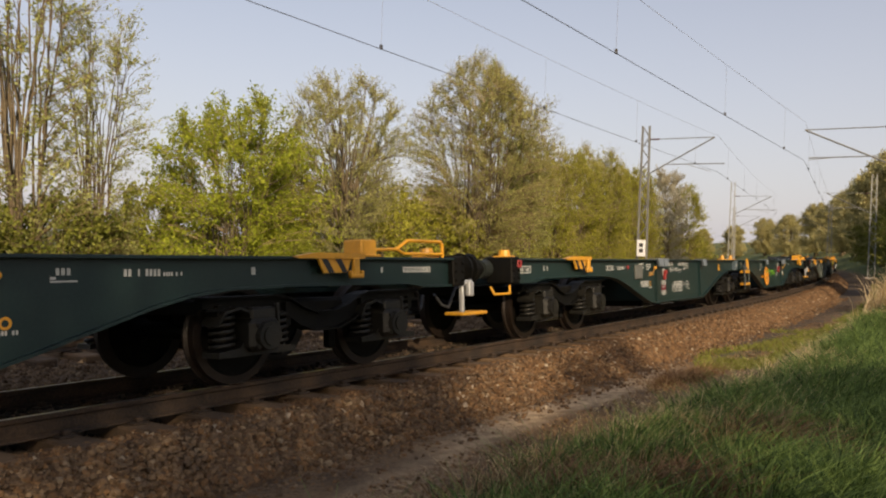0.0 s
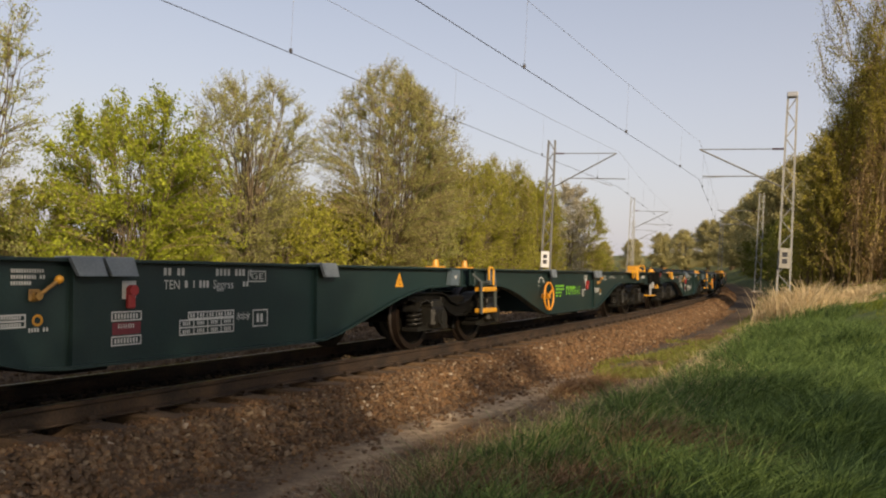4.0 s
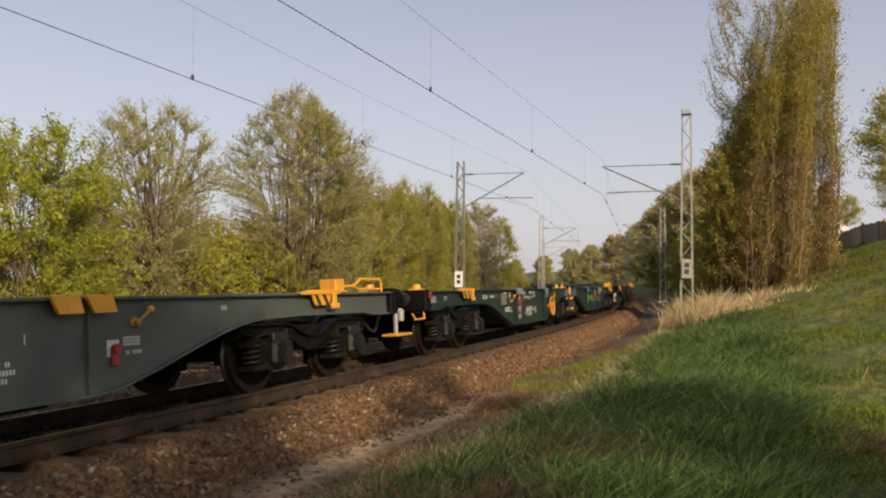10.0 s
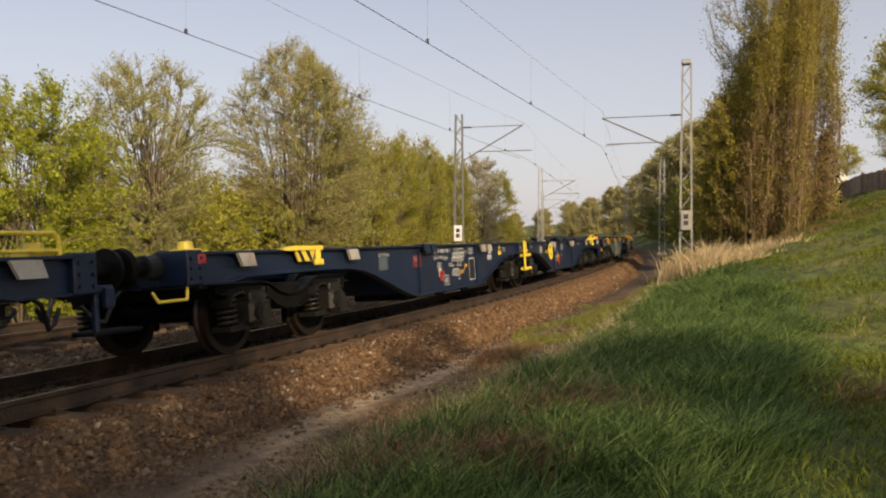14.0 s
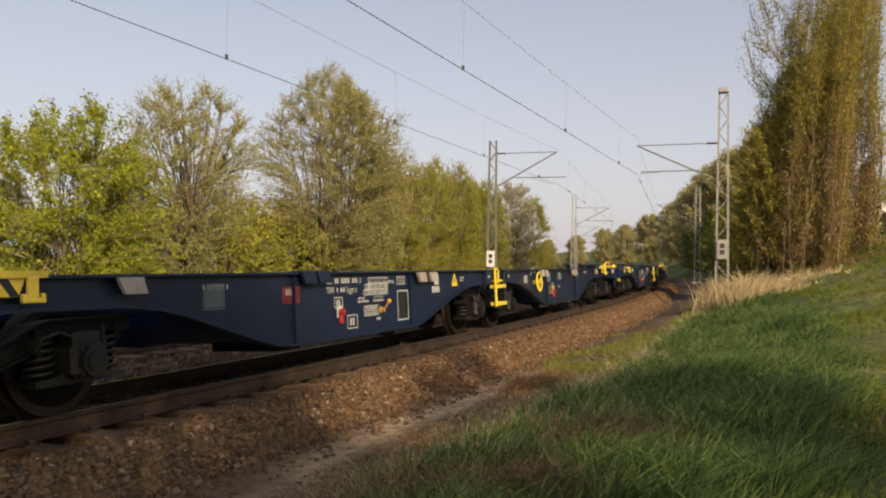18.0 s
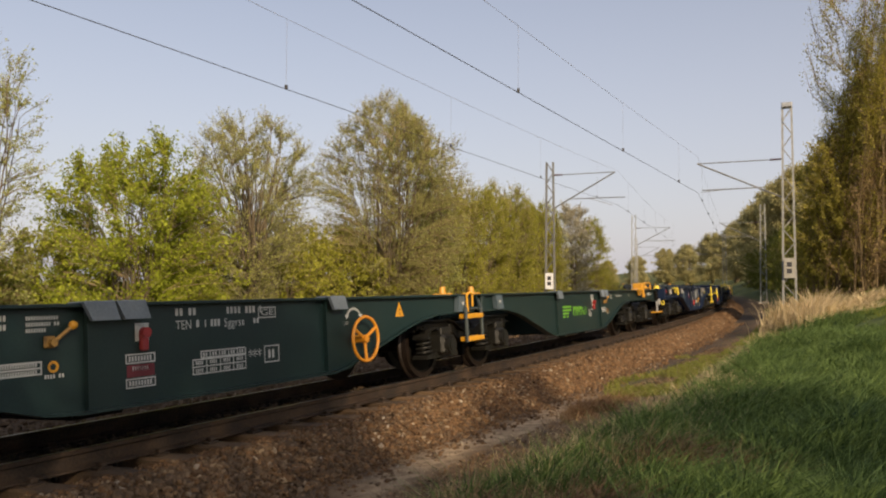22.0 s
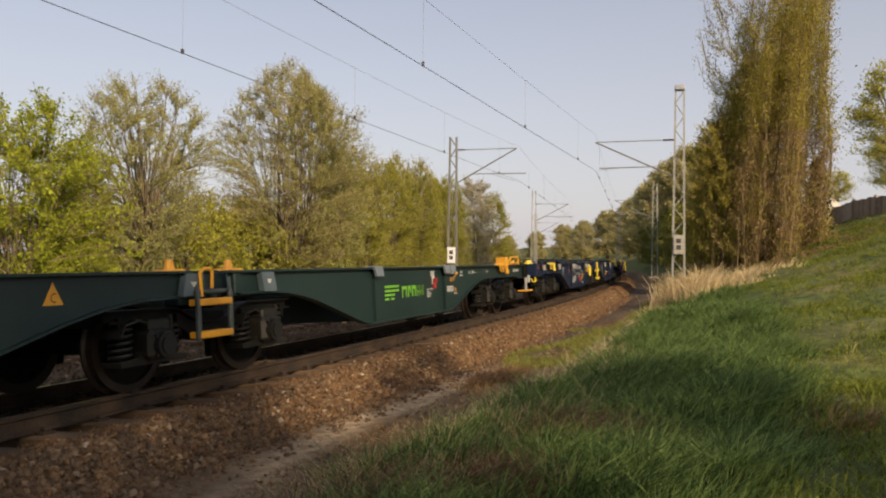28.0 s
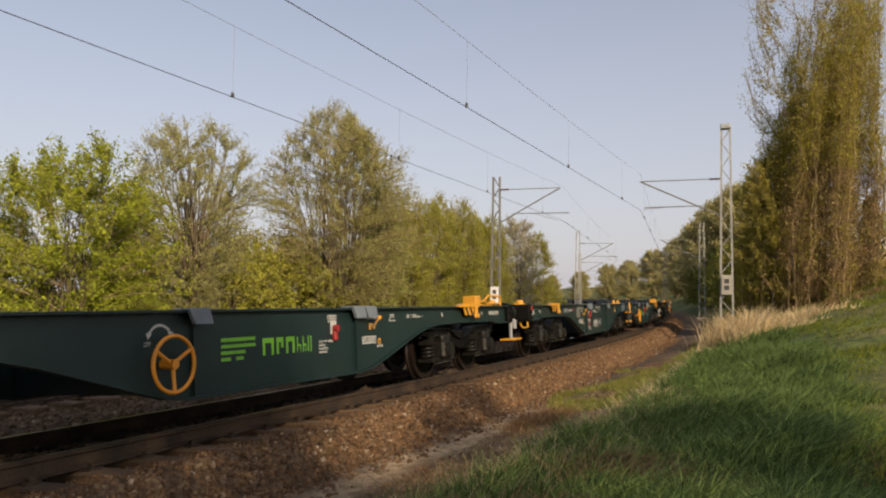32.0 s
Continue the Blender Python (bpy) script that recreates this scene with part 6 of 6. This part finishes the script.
columnar_thicket(43.4, 8.3, 17.6, 3.0)
tree("skirt", "egg", 7.6, 1.7, 0.2, 9, 520, LEAF_COLUMN, 11, 0.055, 47, 5, 0.6, 0.008, limbs_=26, label="dark green bush grown against the columnar thicket", category="shrub")
plant("skirt", [(43.0, 6.4, 0.3, 1.0), (44.6, 5.7, 2.2, 0.62)])


# ---- the gardens on the slope ----
def on_slope(s, o):
    x, y, _ = track(s, o)
    return Vector((x, y, float(terrain(np.array([s]), np.array([o]))[0])))


def fence(a, b, n, height):
    """A plank fence between two places (s, o)."""
    th = empty("garden_fence", "weathered brown plank fence along the gardens", "fence")
    for k in range(n + 1):
        f = k / n
        p = on_slope(a[0] + (b[0] - a[0]) * f, a[1] + (b[1] - a[1]) * f)
        bm = bmesh.new()
        box(bm, p + Vector((-0.06, -0.06, -0.2)), p + Vector((0.06, 0.06, height + 0.1)), 0.01)
        part("post", bm, PLANK, th)
        if k < n:
            g = (k + 1) / n
            q = on_slope(a[0] + (b[0] - a[0]) * g, a[1] + (b[1] - a[1]) * g)
            for j in range(10):
                u0, u1 = (j + 0.06) / 10, (j + 0.94) / 10
                c0, c1 = p.lerp(q, u0), p.lerp(q, u1)
                side = (q - p).cross(Vector((0, 0, 1))).normalized() * 0.015
                rise = height * (0.93 + 0.1 * random.random())
                bm = bmesh.new()
                vs = [bm.verts.new(v) for v in (c0 - side, c1 - side, c1 + side, c0 + side)] + [bm.verts.new(v + Vector((0, 0, rise))) for v in (c0 - side, c1 - side, c1 + side, c0 + side)]
                for i in range(4):
                    bm.faces.new((vs[i], vs[(i + 1) % 4], vs[4 + (i + 1) % 4], vs[4 + i]))
                bm.faces.new(vs[4:])
                part("plank", bm, PLANK, th)


fence((51.5, 13.1), (41.5, 18.4), 7, 1.0)


def shed(s, o, w, d, h, turn):
    p = on_slope(s, o)
    th = empty("garden_shed", "dark timber garden shed with a pale roof", "shed", m=Matrix.Translation(p) @ Matrix.Rotation(turn, 4, "Z"))
    bm = bmesh.new()
    box(bm, (-w / 2, -d / 2, -0.3), (w / 2, d / 2, h), 0.02)
    part("wall", bm, DARKWALL, th)
    bm = bmesh.new()
    prism(bm, [(-w / 2 - 0.3, h), (w / 2 + 0.3, h), (0, h + 0.7)], -d / 2 - 0.25, d / 2 + 0.25)
    part("roof", bm, ROOF, th, "pale weathered roof")
    bm = bmesh.new()
    box(bm, (-0.45, -d / 2 - 0.03, -0.2), (0.45, -d / 2 + 0.01, 1.9), 0.01)
    part("door", bm, PLANK, th)


shed(53.5, 12.4, 2.4, 2.0, 1.25, 0.5)


def fir(s, o, h):
    rng2 = np.random.default_rng(51)
    p = on_slope(s, o)
    th = empty("fir_tree", "dark green fir tree behind the thicket", "tree", m=Matrix.Translation(p))
    part("trunk", tube_mesh("trunk", [([(0, 0, -0.3), (0, 0, h)], [0.16, 0.02])], BARK, 8), None, th)
    tips = []
    for k in range(90):
        f = (k + 0.5) / 90
        z = 0.4 + (h - 0.5) * f
        r = ((1 - f) * h * 0.24 + 0.12) * (0.65 + 0.5 * ((k * 7) % 5) / 4)
        a = k * 2.4
        tips.append((np.array((0.1 * math.cos(a), 0.1 * math.sin(a), z)), np.array((r * math.cos(a), r * math.sin(a), z - 0.25 * r))))
    part("crown", leaves(rng2, tips, 34, 0.10, 0.11, LEAF_FIR, "crown", 0.15), None, th, "drooping dark boughs")


fir(48.6, 11.75, 4.3)


# ---- stones, grass and straw ----
def place_world(s, o, z):
    x, y, th = (np.interp(s, TS, a) for a in (TX, TY, TH))
    return np.stack([x + o * np.cos(th), y - o * np.sin(th), z], 1)


BED_O = [-7.4, -6.6, -5.8, -3.0, -2.2, -1.45, -0.8, 0.7, 0.9, 1.0, 1.25, 1.42, 1.6, 1.9, 2.15]
BED_Z = [-0.75, -0.42, -0.24, -0.24, -0.27, -0.26, -0.24, -0.26, -0.25, -0.15, -0.125, -0.125, -0.19, -0.42, -0.60]


def stones(name, rng, s, o, size, mat, label):
    """Loose angular stones lying on the bed."""
    n = len(s)
    zb = np.maximum(np.interp(o, BED_O, BED_Z), terrain(s, o) - 0.02)
    c = place_world(s, o, zb + size * 0.25)
    base = np.array([(1, 0, 0), (-0.5, 0.87, 0), (-0.5, -0.87, 0), (0.35, 0.6, 0.75), (0.35, -0.6, 0.75), (-0.7, 0, 0.75)])
    tris = np.array([(3, 5, 4), (0, 1, 3), (1, 5, 3), (1, 2, 5), (2, 4, 5), (2, 0, 4), (0, 3, 4)])
    v = base[None] * rng.uniform(0.45, 1.35, (n, 6, 3)) * rng.uniform(0.65, 1.4, (n, 1, 3)) * size[:, None, None]
    a, b = rng.uniform(0, 6.28, n), rng.normal(0, 0.45, n)
    ca, sa, cb, sb = np.cos(a), np.sin(a), np.cos(b), np.sin(b)
    y = v[..., 1] * cb[:, None] - v[..., 2] * sb[:, None]
    z = v[..., 1] * sb[:, None] + v[..., 2] * cb[:, None]
    x = v[..., 0]
    v = np.stack([x * ca[:, None] - y * sa[:, None], x * sa[:, None] + y * ca[:, None], z], -1) + c[:, None]
    f = (tris[None] + 6 * np.arange(n)[:, None, None]).reshape(-1, 3)
    me = bpy.data.meshes.new(name)
    me.vertices.add(n * 6)
    me.vertices.foreach_set("co", v.astype(np.float32).ravel())
    me.loops.add(f.size)
    me.loops.foreach_set("vertex_index", f.astype(np.int32).ravel())
    me.polygons.add(len(f))
    me.polygons.foreach_set("loop_start", np.arange(0, f.size, 3, dtype=np.int32))
    me.update(calc_edges=True)
    me.materials.append(mat)
    tagged(new(name, me), label, "gravel", kind="stuff")


def near_weighted(rng, n, s0, s1, power=1.7):
    return s0 + (s1 - s0) * rng.random(n) ** power


rng = np.random.default_rng(77)
n = 66000
s = near_weighted(rng, n, 2, 42)
o = 1.0 + 0.95 * rng.random(n) ** 0.8 + 0.6 * rng.random(n) ** 5
big = (0.009 + 0.026 * rng.random(n) ** 1.5) * np.interp(o, [1.0, 1.35, 1.5], [0.55, 0.7, 1.0])
grey = (o > 1.35) & (rng.random(n) < np.interp(s, [6, 9, 14], [0.75, 0.45, 0.15]))
for mask, mat, words in ((~grey, STONE, "rust-brown angular ballast stones on the shoulder"), (grey, STONE_GREY, "grey-brown angular ballast stones low on the shoulder")):
    stones("ballast_stones", rng, s[mask], o[mask], (big * (1 + s / 45))[mask], mat, words)
n = 30000
s = near_weighted(rng, n, 2, 34)
o = -3.3 + 3.85 * rng.random(n)
size = (0.010 + 0.03 * rng.random(n) ** 1.6) * (1 + s / 45)
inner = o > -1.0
# darker stones stand in for the shade under the wagons
stones("ballast_stones", rng, s[inner], o[inner], size[inner], STONE_SHADE, "shade-darkened ballast stones between the rails")
stones("ballast_stones", rng, s[~inner], o[~inner], size[~inner], STONE_GREY, "grey-brown ballast stones between the tracks")
n = 9000
s = near_weighted(rng, n, 38, 110, 1.3)
o = 0.95 + 1.05 * rng.random(n)
stones("ballast_stones", rng, s, o, rng.uniform(0.035, 0.07, n), STONE, "distant rust-brown ballast stones")
n = 3200
s = near_weighted(rng, n, 4, 20)
o = 2.0 + 1.2 * rng.random(n)
stones("path_pebbles", rng, s, o, rng.uniform(0.005, 0.02, n), STONE, "stray pebbles on the sandy path")


def blades(name, rng, s, o, height, width, lean, mat, label, category="grass", way=None):
    """Grass blades: bent slivers of two quads."""
    n = len(s)
    p = place_world(s, o, terrain(s, o) - 0.02)
    a = rng.uniform(0, 2 * np.pi, n)
    side = np.stack([np.cos(a), np.sin(a), np.zeros(n)], 1) * width[:, None]
    b = rng.uniform(0, 2 * np.pi, n) if way is None else way
    tilt = np.stack([np.cos(b), np.sin(b), np.zeros(n)], 1) * (lean * rng.uniform(0.2, 1, n) * height)[:, None]
    up = np.array([0, 0, 1.0]) * height[:, None]
    m = p + up * 0.6 + tilt * 0.35
    t = p + up * rng.uniform(0.85, 1.0, (n, 1)) + tilt
    co = np.stack([p - side, p + side, m + side * 0.7, m - side * 0.7, m - side * 0.7, m + side * 0.7, t + side * 0.12, t - side * 0.12], 1)
    tagged(new(name, quads(name, co.reshape(-1, 3), mat)), label, category, kind="stuff")


def patchy(s, o, k):
    return 0.5 + 0.5 * np.sin(s * 0.9 * k + 1.3 * np.sin(o * 1.1 * k)) * np.cos(o * 1.4 * k + 0.7 * np.sin(s * 0.6 * k))


def tufts(ts, to, th, k, width, lean, mat, name, label, category="grass", spread_=0.06):
    """Bunches of k blades round each foot, leaning outwards."""
    n = len(ts)
    a = rng.uniform(0, 2 * np.pi, n * k)
    r = np.abs(rng.normal(0, spread_, n * k)) * (1 + np.repeat(ts, k) / 25)
    s, o = np.repeat(ts, k) + r * np.cos(a), np.repeat(to, k) + r * np.sin(a)
    h = np.repeat(th, k) * rng.uniform(0.4, 1.15, n * k)
    # blades bow outwards from the heart of their tuft, and all a little to one side
    th_ = np.interp(s, TS, TH)
    dx, dy = r * np.sin(a + th_) + 0.03, r * np.cos(a + th_) - 0.02
    way = np.arctan2(dy, dx) + rng.normal(0, 0.45, n * k)
    blades(name, rng, s, o, h, width * (1 + 0.05 * s), lean, mat, label, category, way)


DEAD_SPOTS = ((7.4, 4.1, 0.42), (7.7, 4.8, 0.45), (9.4, 5.05, 0.5), (8.6, 4.3, 0.3), (9.0, 4.6, 0.3))


def clear_of(s, o):
    ok = np.ones(len(s), bool)
    for a, b, r in DEAD_SPOTS:
        ok &= (s - a) ** 2 + (o - b) ** 2 > r * r
    return ok


# tall grass in waves along the verge
n = 7000
ts_ = near_weighted(rng, n, 2.5, 40, 1.55)
to_ = 3.0 + 4.6 * rng.random(n)
right = 6.6 + 0.5 * np.sin(ts_ * 0.7)
keep = (to_ > grass_edge(ts_)) & (to_ < right) & clear_of(ts_, to_) & (rng.random(n) < 0.35 + 0.65 * patchy(ts_, to_, 1.0))
ts_, to_, right = ts_[keep], to_[keep], right[keep]
lush = np.clip((to_ - grass_edge(ts_)) / 0.7, 0.3, 1) * np.clip((right - to_) / 0.8, 0.25, 1)
tufts(ts_, to_, (0.09 + 0.36 * lush * (0.25 + 0.75 * patchy(ts_, to_, 1.4))) * rng.uniform(0.5, 1.4, len(ts_)), 26, 0.0042, 1.35, GRASS, "verge_grass", "tall lush green spring grass on the verge")
n = 900
hs = near_weighted(rng, n, 4.5, 24, 1.3)
ho = grass_edge(hs) + 0.2 + 2.6 * rng.random(n)
keep = clear_of(hs, ho)
hs, ho, n = hs[keep], ho[keep], int(keep.sum())
tufts(hs, ho, rng.uniform(0.18, 0.40, n), 90, 0.0038, 1.25, GRASS, "verge_grass", "dense arching tussocks of dark green grass", spread_=0.11)
n = 30000
s = near_weighted(rng, n, 2.5, 40, 1.55)
o = 3.2 + 4.2 * rng.random(n)
keep = (o > grass_edge(s) + 0.05) & (rng.random(n) < 0.25 + 0.75 * patchy(s, o, 1.3))
s, o = s[keep], o[keep]
blades("under_grass", rng, s, o, rng.uniform(0.05, 0.16, len(s)), 0.0035 + 0.00014 * s, 0.9, GRASS, "short green grass between the tufts")
# broad-leaved weeds and short turf near the path of the camera
n = 34000
s = 5.5 + 11.5 * rng.random(n) ** 1.2
o = 5.4 + 5.2 * rng.random(n)
keep = rng.random(n) < (0.25 + 0.75 * patchy(s, o, 2.1)) * np.clip((o - 5.6 + 0.5 * np.sin(s)) / 0.7, 0.15, 1)
s, o = s[keep], o[keep]
blades("lawn_weeds", rng, s, o, rng.uniform(0.03, 0.13, len(s)) * (0.5 + patchy(s, o, 2.6)), rng.uniform(0.004, 0.012, len(s)), 1.5, GRASS_SHORT, "broad-leaved weeds in the short turf")
# short yellow-green lawn to the right of it, in clumps with bare spots
n = 10000
ts_ = near_weighted(rng, n, 3, 46, 1.4)
to_ = 5.9 + 7.5 * rng.random(n)
keep = rng.random(n) < 0.10 + 0.9 * patchy(ts_, to_, 0.9) ** 1.5
ts_, to_ = ts_[keep], to_[keep]
tufts(ts_, to_, 0.05 + 0.16 * patchy(ts_, to_, 1.7) * rng.uniform(0.4, 1.5, len(ts_)), 13, 0.0042, 1.3, GRASS_SHORT, "lawn_clumps", "short yellow-green lawn in loose clumps")
n = 85000
s = near_weighted(rng, n, 3, 75, 1.6)
o = 5.6 + 12.5 * rng.random(n)
keep = rng.random(n) < 0.15 + 0.85 * patchy(s, o, 1.1)
s, o = s[keep], o[keep]
blades("lawn_grass", rng, s, o, rng.uniform(0.03, 0.09, len(s)) * (1 + s / 60), 0.004 + 0.00025 * s, 1.0, GRASS_SHORT, "short sunlit lawn grass on the slope")
# dead stalks at the edge, a dry tussock below the mast, brown clumps
n = 2400
ts_ = near_weighted(rng, n, 4, 30, 1.4)
to_ = grass_edge(ts_) + np.abs(rng.normal(0, 0.8, n)) - 0.3
tufts(ts_, to_, rng.uniform(0.06, 0.28, n), 5, 0.0024, 1.7, STRAW, "dead_grass", "dead straw-coloured stalks at the grass edge", "dry grass")


n = 460
ts_ = 6.5 + 8.5 * rng.random(n)
to_ = grass_edge(ts_) - 0.1 + 1.2 * rng.random(n)
tufts(ts_, to_, rng.uniform(0.18, 0.42, n), 4, 0.0020, 0.9, STRAW, "dry_stalks", "tall thin dry stalks standing in the grass", "dry grass")


def clump(s, o, ws, wo, n, lo, hi, width, lean, mat, name, label, category):
    """A spreading clump of dry stalks."""
    ts, to = s + rng.normal(0, ws, n), o + rng.normal(0, wo, n)
    tufts(ts, to, rng.uniform(lo, hi, n), 12, width, lean, mat, name, label, category)


clump(32.0, 5.0, 1.3, 0.42, 460, 0.35, 1.25, 0.006, 0.95, STRAW, "straw_tussock", "pale dry grass tussock below the mast", "dry grass")
clump(33.5, 6.3, 1.8, 0.8, 420, 0.10, 0.45, 0.005, 1.5, STRAW, "straw_tussock", "flattened pale dry grass beside the thicket", "dry grass")
for s, o, w, k in ((7.4, 4.1, 0.22, 200), (7.7, 4.8, 0.24, 220), (9.4, 5.05, 0.27, 320), (10.9, 7.3, 0.2, 14), (38.5, 8.2, 2.2, 260)):
    clump(s, o, w, w, k, 0.08, 0.34, 0.0045, 1.7, LITTER, "dead_leaf_clump", "brown matted dead leaves in the grass", "dead leaves")
for u0, u1, v0, v1, k, mat, name, words in ((5.5, 10.5, 2.75, 3.6, 2000, LITTER, "dead_twigs", "brown dead twigs and leaves on bare earth"), (5.5, 12, 2.8, 3.7, 900, STRAW, "dead_grass", "flattened straw on bare earth"), (11, 24, 2.7, 3.9, 900, STRAW, "dead_grass", "flattened straw beside the path"), (22, 38, 1.8, 3.4, 900, LITTER, "dead_twigs", "dark dead growth on the ballast toe")):
    tufts(u0 + (u1 - u0) * rng.random(k), v0 + (v1 - v0) * rng.random(k), rng.uniform(0.015, 0.07, k), 6, 0.0022, 3.0, mat, name, words, "dry grass")
clump(13.9, 2.85, 0.55, 0.16, 240, 0.05, 0.2, 0.003, 2.0, LITTER, "bramble_patch", "low brown bramble tangle beside the path", "bramble")
n = 6500
s = near_weighted(rng, n, 4, 26, 1.2)
o = 2.7 + 0.8 * rng.random(n)
p = place_world(s, o, np.maximum(terrain(s, o), np.interp(o, BED_O, BED_Z)) + 0.015)
u = rng.normal(size=(n, 3)) * (1, 1, 0.4)
u /= np.linalg.norm(u, axis=1, keepdims=True)
w = np.cross(u, rng.normal(size=(n, 3)) * 0.4 + (0, 0, 1))
sz = rng.uniform(0.01, 0.028, (n, 1))
tagged(new("leaf_litter", quads("leaf_litter", np.stack([p - u * sz, p + w * sz * 0.6, p + u * sz, p - w * sz * 0.6], 1).reshape(-1, 3), LITTER)), "brown dead leaves along the path", "leaf litter", kind="stuff")
n = 24000
s = near_weighted(rng, n, 15, 62, 1.4)
o = 2.0 + 1.7 * rng.random(n) * (1 + np.clip((s - 34) / 12, 0, 1) * 1.3)
keep = (patchy(s, o, 1.6) > 0.3) & (o < grass_edge(s) + 0.2 + np.clip((s - 34) / 12, 0, 1) * 2) & ((o > 2.5 + 0.3 * np.sin(s)) & (s < 23) | (o > 3.3))
s, o = s[keep], o[keep]
blades("low_grass", rng, s, o, rng.uniform(0.04, 0.14, len(s)), 0.004 + 0.0002 * s, 1.1, YELLOW_GRASS, "yellow-green low grass on the ballast toe")


motions()
